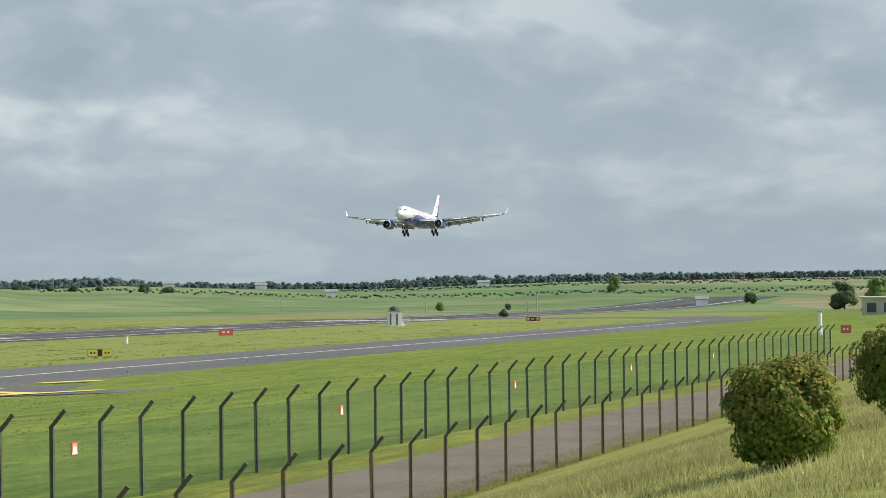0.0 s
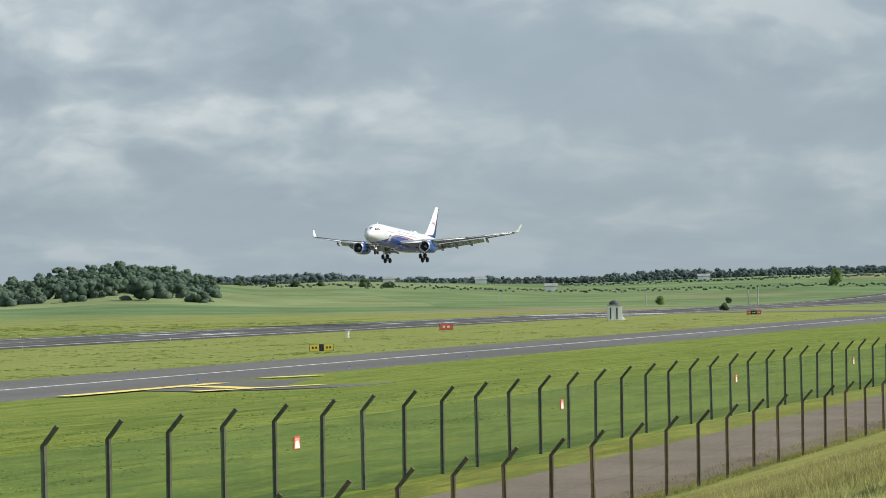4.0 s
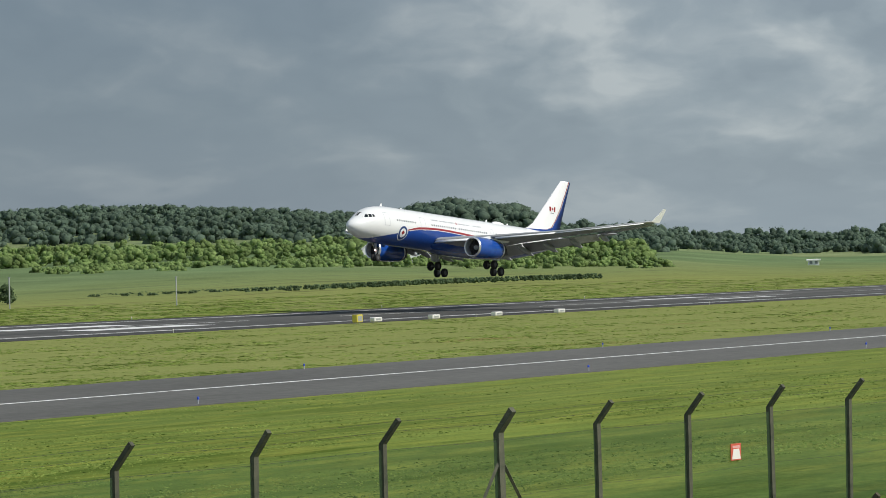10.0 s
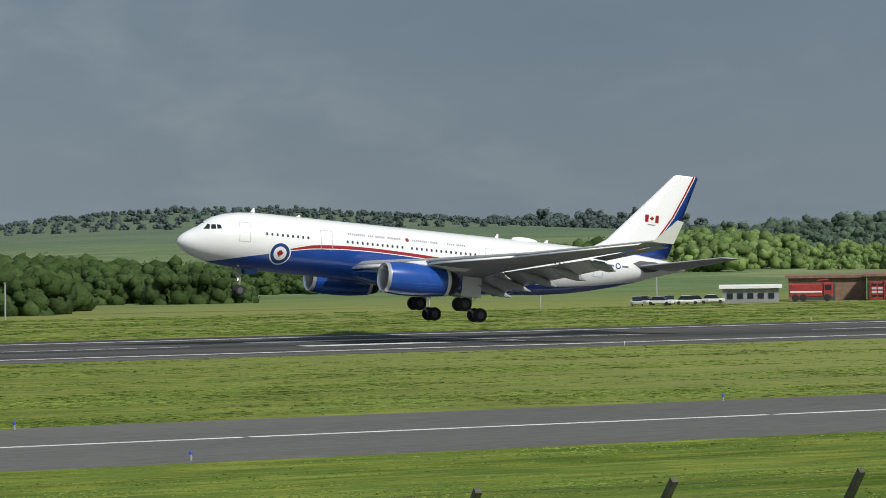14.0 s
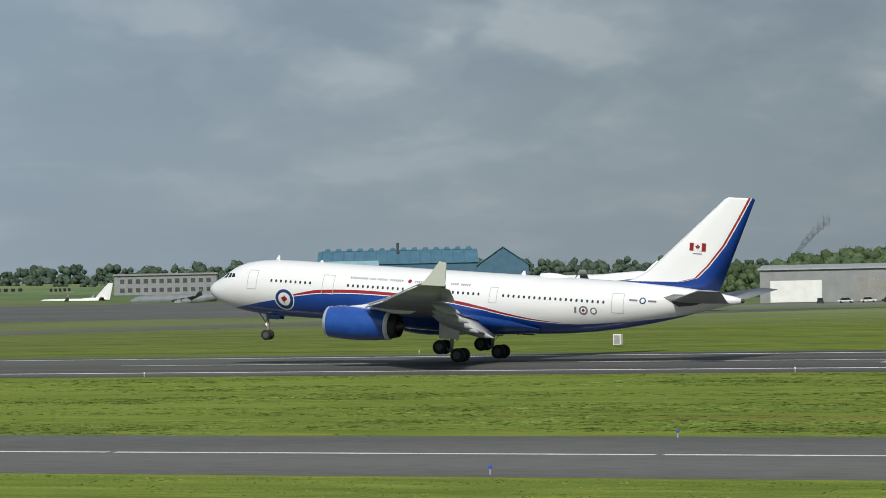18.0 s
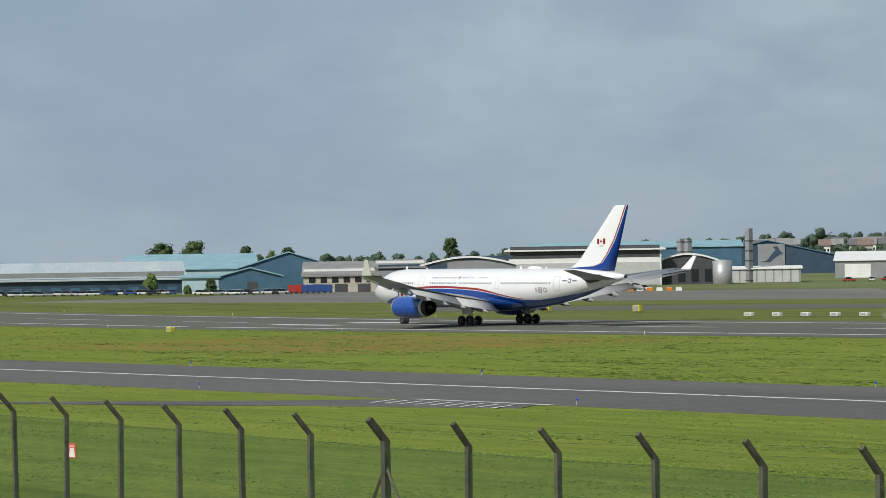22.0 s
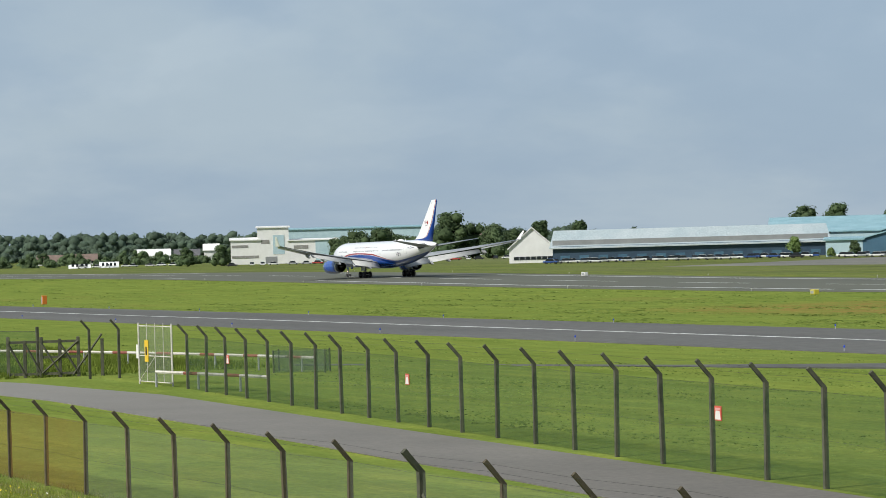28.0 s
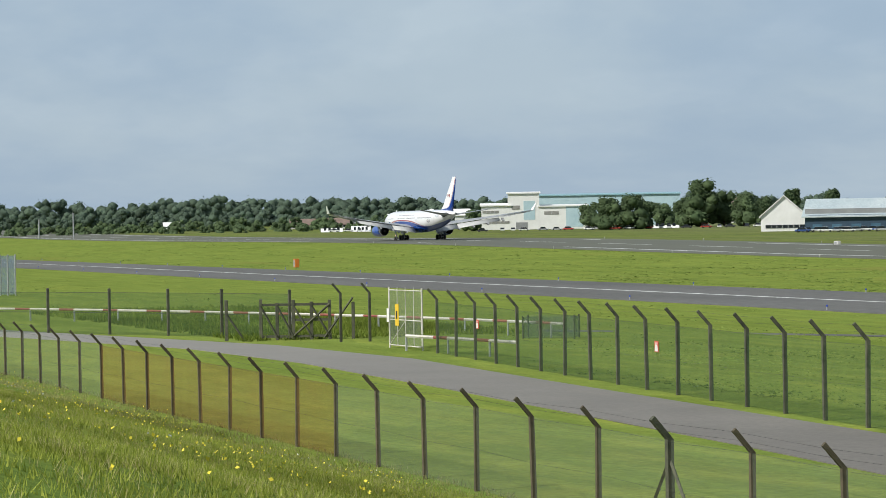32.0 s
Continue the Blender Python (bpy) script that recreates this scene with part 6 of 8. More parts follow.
# ---- gate, timber barrier and striped rail at the road's end ----
def gate_set():
    gx, gy = -127.5, 45.3
    g = base("metal_gate", pose(gx - 4.4, gy + 0.1, lie(gx - 4.4, gy), 0, 0, 4), "white steel pedestrian gate with a yellow notice", "gate")
    for dx in (-2.1, -1.05, 0.0, 1.05, 2.1):
        part("upright", tube([(dx, 0, -0.2 if abs(dx) > 2 else 0.15), (dx, 0, 3.1)], 0.05 if abs(dx) > 2 else 0.02, 8), M_RAILWHITE, g)
    for z in (0.15, 1.45, 2.95):
        part("rail", tube([(-2.1, 0, z), (2.1, 0, z)], 0.03, 6), M_RAILWHITE, g)
    part("mesh_panel", box(-2.08, 2.08, -0.006, 0.006, 0.17, 2.93), M_NETPALE, g)
    part("brace", tube([(-2.1, 0, 0.15), (0, 0, 1.45)], 0.022, 6), M_RAILWHITE, g)
    part("notice", box(-1.25, -0.80, -0.05, -0.03, 1.15, 2.25), plain("notice_yellow", (0.80, 0.52, 0.04), 0.5), g, "yellow notice board")
    part("notice_bar", box(-1.12, -0.95, -0.06, -0.052, 1.5, 1.9), M_BLACK, g)
    part("white_notice", box(-2.35, -2.05, -0.05, -0.03, 1.3, 2.0), M_SIGNWHITE, g)
    gx_, gy_ = bearing(73.4, 153)
    t = base("timber_gate", pose(gx_, gy_, lie(gx_, gy_), 0, 0, 70), "dark double field gate of braced timber", "gate")
    for dx in (-3.5, -1.6, -0.7, 0.2, 1.2, 2.2, 3.5):
        part("stile", box(dx - 0.09, dx + 0.09, -0.08, 0.08, -0.1, 2.15 + 0.12 * math.sin(3 * dx), 0.015), M_POST, t)
    for z, a in ((0.2, -1.6), (1.95, -1.6), (1.1, 0.2)):
        part("bar", box(a, 2.2, -0.04, 0.04, z - 0.07, z + 0.07), M_POST, t)
    for a, b in (((-1.6, 1.9), (-0.7, 0.2)), ((0.2, 0.2), (-0.7, 1.9)), ((0.2, 1.9), (1.2, 0.2)), ((2.2, 0.2), (1.2, 1.9)), ((-3.5, 1.5), (-2.5, 0.0)), ((1.9, 0.1), (3.5, 2.3)), ((0.2, 0.2), (2.2, 1.95))):
        part("diagonal", tube([(a[0], -0.08, a[1]), (b[0], -0.08, b[1])], 0.06, 4), M_POST, t)
    f = base("side_fence", pose(0, 0, 0), "straight concrete-post fence leading away from the gate", "fence")
    spots = []
    for turn in (73.4, 74.8, 75.9, 77.1, 78.35, 79.5, 80.6):
        x, y = bearing(turn, 153 + (turn - 73) * 3.2)
        spots.append(Vector((x, y, lie(x, y))))
        part("post", box(x - 0.08, x + 0.08, y - 0.08, y + 0.08, lie(x, y) - 0.2, lie(x, y) + 2.75, 0.02), M_POST, f)
    for a, b in zip(spots, spots[1:]):
        bm = bmesh.new()
        bm.faces.new([bm.verts.new(v) for v in (a, b, b + Vector((0, 0, 2.5)), a + Vector((0, 0, 2.5)))])
        part("netting", bm, M_NET, f)
        for z in (2.5, 1.3):
            part("wire", tube([a + Vector((0, 0, z)), b + Vector((0, 0, z))], 0.012, 3), M_WIRE, f)
    for turn in (71.75, 72.35):
        x, y = bearing(turn, 149)
        ob = new("post", bpy.data.meshes["post"])
        ob.parent = f
        ob.matrix_basis = pose(x, y, lie(x, y))
    r = base("striped_rail", pose(0, 0, 0), "red and white striped barrier rails on low stands", "barrier")
    for a0, a1, near, n, high_ in ((79.6, 67.7, 149, 40, 0.8), (71.0, 68.7, 128, 8, 0.75)):
        last = None
        for k, t_ in enumerate(np.linspace(a0, a1, n + 1)):
            x, y = bearing(t_, near + (t_ - a1) * 4.1)
            here = (x, y, lie(x, y) + high_)
            if last:
                part("rail", tube([last, here], 0.085, 6), M_RAILWHITE if k % 3 else M_RAILRED, r)
            if k % 3 == 0:
                part("stand", tube([(x, y, here[2] - high_ - 0.1), here], 0.06, 6), M_STEEL, r)
            last = here
    c = base("mesh_cage", pose(*bearing(68.0, 150), lie(*bearing(68.0, 150)), 0, 0, 60), "green wire-mesh cage beside the fence", "cage")
    for dx in (-1.4, 1.4):
        for dy in (-1.0, 1.0):
            part("upright", tube([(dx, dy, -0.1), (dx, dy, 1.25)], 0.05, 6), M_POST, c)
    for dy in (-1.0, 1.0):
        part("panel", box(-1.4, 1.4, dy - 0.01, dy + 0.01, 0.05, 1.2), M_NETDARK, c)
    for dx in (-1.4, 1.4):
        part("panel", box(dx - 0.01, dx + 0.01, -1.0, 1.0, 0.05, 1.2), M_NETDARK, c)
    b = base("information_board", pose(-262, 49.5, lie(-262, 49.5), 0, 0, 60), "blue-grey framed mesh enclosure by the road", "enclosure")
    for dx in (-1.5, -0.75, 0, 0.75, 1.5):
        part("upright", tube([(dx, 0, -0.1), (dx, 0, 3.9)], 0.07, 6), M_STEEL, b)
    part("panel", box(-1.5, 1.5, -0.02, 0.02, 0.1, 3.8), M_NETBLUE, b)


M_RAILRED = surface("weathered_red_rail", (0.20, 0.06, 0.045), (0.32, 0.10, 0.07), 0.5, 0.7, 0.05)
M_RAILWHITE = surface("weathered_white_rail", (0.50, 0.46, 0.40), (0.70, 0.67, 0.62), 0.5, 0.7, 0.05)
M_NETDARK = netting("dark_green_mesh", (0.10, 0.15, 0.13), 0.20)
M_NETBLUE = netting("blue_grey_mesh", (0.22, 0.30, 0.36), 0.5)
gate_set()
long_grass("ditch_growth", "rank green weeds behind the side fence", -205, -146, 41, 58, 5000, 68, M_BLADE, 0.38, 0.04, 6)


# ---- buildings ----
def hall(name, label, turn0, turn1, far, eave, ridge, deep, wall, roof, style="side", group="", yaw=0.0, openings=(), overhang=0.6, foot=None):
    """A hall that spans turn0 to turn1 as seen from the bank. style: side (the eave faces the bank), gable, flat, arch, mono.
    openings: kind, start and end along the front (0 to 1), bottom, top, material."""
    mid = (turn0 + turn1) / 2
    x, y = bearing(mid, far)
    wide = 2 * far * math.tan(radians(abs(turn1 - turn0) / 2))
    z0 = min(lie(x, y), lie(*bearing(mid, far + deep))) - 0.2 if foot is None else foot
    b = base(name, pose(x, y, z0, 0, 0, mid + yaw), label, "building", group)
    h, r, w = eave - z0, ridge - z0, wide / 2
    o = overhang
    if style == "gable":
        part("wall", prism([(-w, 0), (w, 0), (w, h), (0, r - 0.15), (-w, h)], deep), wall, b)
        for s in (-1, 1):
            n = Vector((-(r - h), 0, s * w)).normalized()
            part("roof", prism([(0, r), (s * (w + o), h - o * (r - h) / w), (s * (w + o), h - o * (r - h) / w + 0.35), (0, r + 0.35)][::s], deep + 2 * o), roof, b).location = (0, -o, 0)
    elif style == "arch":
        prof = [(-w + 2 * w * k / 12, h + (r - h) * math.sin(math.pi * (k / 12))) for k in range(13)]
        part("wall", prism([(-w, 0), (w, 0)] + [(a, c - 0.05) for a, c in prof[::-1]], deep), wall, b)
        part("roof", prism([(a * (1 + o / w), c) for a, c in prof] + [(a * (1 + o / w), c + 0.55) for a, c in prof[::-1]], deep + 2 * o), roof, b).location = (0, -o, 0)
    elif style == "side":
        part("wall", prism([(0, 0), (deep, 0), (deep, h), (deep / 2, r - 0.15), (0, h)], 2 * w, "x"), wall, b).location = (-w, 0, 0)
        part("roof", prism([(-o, h - o * (r - h) / (deep / 2)), (deep / 2, r), (deep / 2, r + 0.3), (-o, h + 0.35 - o * (r - h) / (deep / 2))], 2 * w + 2 * o, "x"), roof, b).location = (-w - o, 0, 0)
        part("roof", prism([(deep / 2, r), (deep + o, h - o * (r - h) / (deep / 2)), (deep + o, h + 0.3), (deep / 2, r + 0.3)], 2 * w + 2 * o, "x"), roof, b).location = (-w - o, 0, 0)
    else:
        part("wall", box(-w, w, 0, deep, 0, h), wall, b)
        part("roof", prism([(-o, h), (deep + o, r), (deep + o, r + 0.45), (-o, h + 0.45)], 2 * w + 2 * o, "x"), roof, b).location = (-w - o, 0, 0)
    for kind, a, c, lo, hi, mat in openings:
        x0, x1 = -w + 2 * w * a, -w + 2 * w * c
        f = part(kind, box(x0, x1, -0.12, -0.01, lo, hi), mat, b)
        if kind == "window" and x1 - x0 > 3 * (hi - lo):
            n = int((x1 - x0) / (1.6 * (hi - lo)))
            for k in range(1, n):
                xm = x0 + (x1 - x0) * k / n
                part("mullion", box(xm - 0.12, xm + 0.12, -0.18, -0.121, lo, hi), M_STEEL, f)
    return b


def many(kind, n, lo, hi, mat, a=0.04, c=0.96, fill=0.55):
    s = (c - a) / n
    return tuple((kind, a + s * (k + 0.5 - fill / 2), a + s * (k + 0.5 + fill / 2), lo, hi, mat) for k in range(n))


M_PALEWALL = surface("pale_grey_cladding", (0.44, 0.45, 0.45), (0.54, 0.55, 0.54), 0.3, 0.6, 0.05, stains=0.08)
M_PALEROOF = surface("pale_sheet_roof", (0.40, 0.48, 0.50), (0.52, 0.58, 0.59), 0.15, 0.5, 0.05, stretch=(1, 0.2, 1))
M_TANROOF = surface("tan_roof", (0.42, 0.38, 0.27), (0.55, 0.50, 0.36), 0.2, 0.7, 0.05)
M_BLUEROOF2 = surface("teal_roof", (0.05, 0.145, 0.215), (0.085, 0.20, 0.28), 0.25, 0.55, 0.05, stretch=(1, 0.2, 1))
M_NAVYWALL = surface("navy_cladding", (0.025, 0.055, 0.095), (0.045, 0.080, 0.125), 0.3, 0.55, 0.05)
M_TEALWALL = surface("pale_teal_cladding", (0.38, 0.53, 0.60), (0.48, 0.63, 0.69), 0.3, 0.6, 0.05)
M_BEIGE = surface("beige_render", (0.42, 0.38, 0.31), (0.52, 0.48, 0.40), 0.3, 0.8, 0.05)
M_SLATE = surface("slate_roof", (0.10, 0.10, 0.11), (0.16, 0.16, 0.17), 0.6, 0.8, 0.1)
M_TILE = surface("red_tile_roof", (0.17, 0.125, 0.105), (0.25, 0.18, 0.15), 0.6, 0.85, 0.1)

# fire training ground
STATION = hall("fire_station", "low red-doored fire station with a flat brown roof", -33.7, -36.2, 486, 4.1, 4.4, 9, M_BRICK, M_BRICK, "flat", openings=many("door", 8, 0.15, 3.3, M_RED, 0.02, 0.98, 0.86))
for k in range(8):
    w_ = 2 * 486 * math.tan(radians(1.25))
    for row in range(4):
        for col in range(2):
            xm = -w_ / 2 + w_ * (0.02 + 0.12 * (k + 0.5)) + (col - 0.5) * 1.05
            part("pane", box(xm - 0.42, xm + 0.42, -0.16, -0.121, 0.75 + 0.64 * row, 1.12 + 0.64 * row), M_PALEWALL if (k + row) % 3 else M_GLASS, STATION)
    part("door_post", box(-w_ / 2 + w_ * (0.02 + 0.12 * k) - 0.12, -w_ / 2 + w_ * (0.02 + 0.12 * k) + 0.12, -0.3, -0.125, 0.1, 3.6, 0.02), M_RED, STATION)
part("roof_vent", box(2.0, 3.4, 2.0, 3.2, 4.2, 5.3, 0.05), M_WHITE, STATION)
hall("station_annex", "brown flat-roofed annex of the fire station", -36.2, -37.15, 497, 3.6, 3.8, 8, M_BRICK, M_BRICK, "flat", openings=many("window", 3, 1.2, 2.5, M_GLASS))
# the open front is a flat dark panel, coloured as the shade inside
hall("station_shed", "open-fronted brown shed beside the fire station", -32.1, -33.68, 490, 3.9, 4.2, 8, M_BRICK, M_BRICK, "flat", openings=(("door", 0.05, 0.6, 0.1, 3.2, M_DARKWALL),))
hall("portable_cabin", "grey portable cabin with pipework", -30.75, -31.9, 476, 2.4, 2.6, 4, M_GREYWALL, M_WHITE, "flat", openings=many("window", 5, 0.9, 1.8, M_GLASS))
hall("red_kiosk", "small red and white equipment kiosk", -43.1, -43.8, 530, 2.55, 2.75, 3, M_RED, M_BRICK, "flat", openings=(("door", 0.55, 0.88, 0.1, 2.4, M_WHITE),))
hall("white_box", "small white equipment cabin at the field's edge", -60.72, -60.95, 1180, 3.4, 3.6, 4, M_WHITE, M_WHITE, "flat", openings=many("window", 2, 0.8, 2.0, M_GREYWALL))
hall("cabin", "pale flat cabin beyond the road", -84.25, -85.0, 800, 5.4, 5.6, 6, M_BEIGE, M_BEIGE, "flat", openings=many("window", 2, 0.9, 3.6, M_DARKWALL))
for t0, t1, far, el0, el1, stacks in ((-52.28, -52.80, 1030, 0.235, 0.36, (-0.42, 0.40)), (-53.38, -53.92, 1030, 0.165, 0.255, (0.02,))):
    h = hall("house", "white farmhouse with a dark gabled roof and white chimneys", t0, t1, far, rise(far, el0), rise(far, el1), 8, M_WHITE, M_SLATE, "side", "farmhouses", openings=many("window", 4, rise(far, el0) - lie(*bearing(t0, far)) - 2.2, rise(far, el0) - lie(*bearing(t0, far)) - 0.8, M_GLASS, 0.06, 0.94, 0.4))
    for k in stacks:
        part("chimney", box(k * 10 - 0.45, k * 10 + 0.45, 3.5, 4.5, 3.0, rise(far, el1 + 0.07) - lie(*bearing(t0, far))), M_WHITE, h)
hall("farm_shed", "small white gabled shed among hedgerow trees", -51.55, -51.78, 1035, rise(1035, 0.24), rise(1035, 0.33), 6, M_WHITE, M_WHITE, "gable", "farm sheds")
for t, far in ((-53.05, 1115), (-73.35, 1900), (-71.9, 2300), (-70.0, 2350), (-76.5, 2300), (-81.0, 1450)):
    hall("farm_shed", "small pale farm shed among the fields", t - 0.12, t + 0.12, far, lie(*bearing(t, far)) + 3.5, lie(*bearing(t, far)) + 5.0, 6, M_WHITE, M_GREYROOF, "side", "farm sheds")

# hangars by the eastern apron
# open bays of these two hangars: dark sheets painted as their shaded insides
hall("grey_hangar", "large pale grey hangar with a dark open bay", 16.0, 11.8, 800, rise(800, 0.10), rise(800, 0.18), 40, M_GREYWALL, M_STEEL, "mono", openings=(("door", 0.47, 0.70, 0.3, 7.0, M_GREYROOF), ("door", 0.70, 0.96, 0.3, 6.8, M_DARKWALL), ("panel", 0.05, 0.30, 0.3, 6.5, M_WHITE)))
hall("open_hangar", "small hangar with dark open doors", 10.7, 8.7, 770, rise(770, -0.12), rise(770, -0.06), 24, M_GREYWALL, M_WHITE, "mono", openings=(("door", 0.42, 0.70, 0.2, 5.2, M_DARKWALL), ("door", 0.74, 0.97, 0.2, 5.2, M_DARKWALL)))
hall("long_shed", "long pale green-roofed shed behind the hangars", 11.3, 8.4, 900, rise(900, 0.14), rise(900, 0.30), 26, M_GREYWALL, M_BLUEROOF, "side")
hall("long_shed", "long grey-roofed shed behind the hangars", 8.25, 6.4, 905, rise(905, 0.0), rise(905, 0.13), 22, M_GREYWALL, M_GREYROOF, "side")
hall("workshop", "dark workshop with red fittings beside the hangars", 8.65, 7.7, 850, 5.2, 5.6, 12, M_DARKWALL, M_GREYROOF, "flat", openings=many("door", 4, 0.1, 3.5, M_GREYWALL))
hall("green_shed", "green-roofed shed on the wooded bank", 5.2, 4.1, 860, rise(860, 0.02), rise(860, 0.12), 14, M_BLUEROOF, M_BLUEROOF, "side")
BLUE = hall("blue_hangar", "large hangar with ribbed blue roofs and ridge vents", 25.1, 21.8, 1250, rise(1250, 0.40), rise(1250, 0.68), 60, M_BLUEWALL, M_BLUEROOF2, "side")
for k in range(14):
    xm = -35 + 70 * (k + 0.5) / 14
    part("ridge_vent", prism([(-1.7, 0), (1.7, 0), (1.2, 1.3), (-0.4, 1.3)], 3.0), M_BLUEROOF2, BLUE).location = (xm, 28.5, rise(1250, 0.68) - BLUE.location.z + 0.15)
    part("roof_rib", prism([(-0.7, rise(1250, 0.40) - BLUE.location.z + 0.36), (30, rise(1250, 0.68) - BLUE.location.z + 0.32), (30, rise(1250, 0.68) - BLUE.location.z + 0.62), (-0.7, rise(1250, 0.40) - BLUE.location.z + 0.66)], 0.35, "x"), M_BLUEWALL, BLUE).location = (xm - 2.5, 0, 0)
part("flue", tube([(0, 20, 12), (0, 20, rise(1250, 0.84) - BLUE.location.z)], 0.6, 8), M_DARKWALL, BLUE)
hall("blue_hangar", "blue hangar bay with a gabled front", 21.8, 20.75, 1250, rise(1250, 0.34), rise(1250, 0.70), 60, M_BLUEWALL, M_BLUEROOF2, "gable")
hall("blue_annex", "pale glazed annex in front of the blue hangar", 26.06, 23.87, 1150, rise(1150, 0.25), rise(1150, 0.46), 26, M_TEALWALL, M_BLUEROOF, "side", openings=many("window", 14, 1.0, 5.6, M_GREYROOF, 0.02, 0.98, 0.55) + (("fascia", 0.0, 1.0, 6.6, 7.0, M_WHITE),))
hall("apron_store", "row of low tan and grey stores along the apron", 27.3, 26.15, 1160, rise(1160, -0.02), rise(1160, 0.08), 12, M_BEIGE, M_GREYROOF, "side", openings=many("door", 5, 0.3, 3.0, M_GREYWALL))
hall("grey_offices", "long grey two-storey offices", 29.3, 27.2, 1180, rise(1180, 0.26), rise(1180, 0.28), 16, M_GREYWALL, M_GREYROOF, "flat", openings=many("window", 12, 1.5, 3.2, M_DARKWALL) + many("window", 12, 5.2, 7.0, M_DARKWALL))
hall("tan_hangar", "low hangar with a long tan roof", 36.1, 33.9, 1150, rise(1150, 0.0), rise(1150, 0.17), 26, M_GREYWALL, M_TANROOF, "side")
hall("barn", "tall grey gabled block", 34.0, 33.5, 1140, rise(1140, 0.27), rise(1140, 0.37), 18, M_BEIGE, M_GREYROOF, "gable")
hall("barn", "low white gabled shed", 33.55, 33.1, 1130, rise(1130, 0.02), rise(1130, 0.16), 14, M_WHITE, M_WHITE, "gable")
hall("pale_roofed_store", "long store with a pale blue roof", 39.0, 37.1, 1000, rise(1000, -0.07), rise(1000, 0.10), 24, M_BEIGE, M_BLUEROOF, "side", openings=many("door", 8, 0.3, 3.5, M_GREYWALL))
hall("pale_roofed_store", "long store with a pale blue roof", 41.1, 39.85, 1020, rise(1020, -0.07), rise(1020, 0.10), 24, M_BEIGE, M_BLUEROOF, "side", openings=many("door", 6, 0.3, 3.5, M_GREYWALL))
for t, w, far, el in ((31.5, 0.8, 1250, -0.08), (32.5, 0.7, 1250, -0.06), (30.4, 0.5, 1250, -0.05), (26.9, 0.4, 1150, -0.02), (37.6, 0.4, 1250, 0.22), (36.9, 0.5, 1300, 0.20), (35.6, 0.5, 1300, 0.18)):
    hall("low_block", "low pale building along the apron's far side", t + w / 2, t - w / 2, far, rise(far, el - 0.08), rise(far, el), 10, M_BEIGE, M_WHITE if w > 0.6 else M_TILE, "side", "low blocks", openings=many("window", 5, 0.8, 2.2, M_GLASS))
# its open bays are one dark sheet that stands for the shade within
hall("white_roofed_hall", "hall with a white sloping roof and open bays", 43.7, 41.3, 960, rise(960, 0.06), rise(960, 0.24), 40, M_GREYWALL, M_WHITE, "mono", openings=(("door", 0.52, 0.97, 0.3, 5.5, M_DARKWALL), ("panel", 0.08, 0.3, 0.3, 5.0, M_WHITE)))
hall("navy_hangar", "dark blue hangar with a pale gable edge", 42.3, 40.9, 1080, rise(1080, 0.28), rise(1080, 0.40), 40, M_NAVYWALL, M_BLUEROOF2, "gable")
navy = hall("navy_hangar", "large dark blue hangar with a white logo panel", 46.5, 43.65, 1060, rise(1060, 0.18), rise(1060, 0.50), 60, M_NAVYWALL, M_BLUEROOF2, "gable")
part("logo_panel", box(-3.6, 6.6, -0.5, -0.2, 3.4, 11.6), M_GREYWALL, navy, "pale panel with a dark emblem")
part("logo_shape", prism([(-2.4, 5.0), (-0.4, 5.2), (3.2, 9.6), (2.0, 10.2), (3.6, 11.0), (5.2, 8.4), (6.2, 8.2), (3.4, 6.8), (1.0, 4.8)], 0.1), M_NAVYWALL, navy).location = (0, -0.62, 0)
hall("link_sheds", "row of pale low sheds before the terminal", 45.85, 44.4, 900, rise(900, -0.08), rise(900, -0.04), 12, M_GREYWALL, M_WHITE, "flat", openings=many("door", 8, 0.2, 4.5, M_PALEWALL, 0.02, 0.98, 0.85))
hall("maintenance_hall", "wide white and dark maintenance hall with a thin white roof", 50.4, 47.25, 880, rise(880, 0.36), rise(880, 0.41), 50, M_WHITE, M_WHITE, "mono", openings=(("panel", 0.01, 0.99, 9.2, 13.0, M_DARKWALL), ("panel", 0.01, 0.99, 0.4, 7.6, M_PALEWALL)), overhang=1.4)
hall("maintenance_wing", "curved-roof glazed wing of the maintenance hall", 47.3, 46.1, 885, rise(885, 0.10), rise(885, 0.24), 40, M_DARKWALL, M_WHITE, "arch", openings=many("window", 4, 1.0, 5.0, M_GLASS))
x, y = bearing(46.0, 880)
silo = base("silo", pose(x, y, 0), "pale grey round steel silo", "tank")
part("drum", tube([(0, 0, -0.2), (0, 0, 9.6), (0, 0, 10.0)], [3.1, 3.1, 0.3], 24), M_STEEL, silo, "", True)
for t, el in ((45.45, 0.76), (46.7, 0.55), (46.85, 0.55)):
    x, y = bearing(t, 900)
    c = base("flue_stack", pose(x, y, 0), "square grey lattice flue stack", "chimney", "flue stacks")
    part("shaft", box(-0.9, 0.9, -0.9, 0.9, -0.2, rise(900, el)), M_GREYWALL, c)
    for k in range(5):
        part("band", box(-1.0, 1.0, -1.0, 1.0, 3 + 3.2 * k, 3.3 + 3.2 * k), M_DARKWALL, c)
hall("teal_roof_hall", "pale teal roof behind the maintenance hall", 50.0, 45.6, 960, rise(960, 0.40), rise(960, 0.53), 40, M_BLUEWALL, M_BLUEROOF, "side")
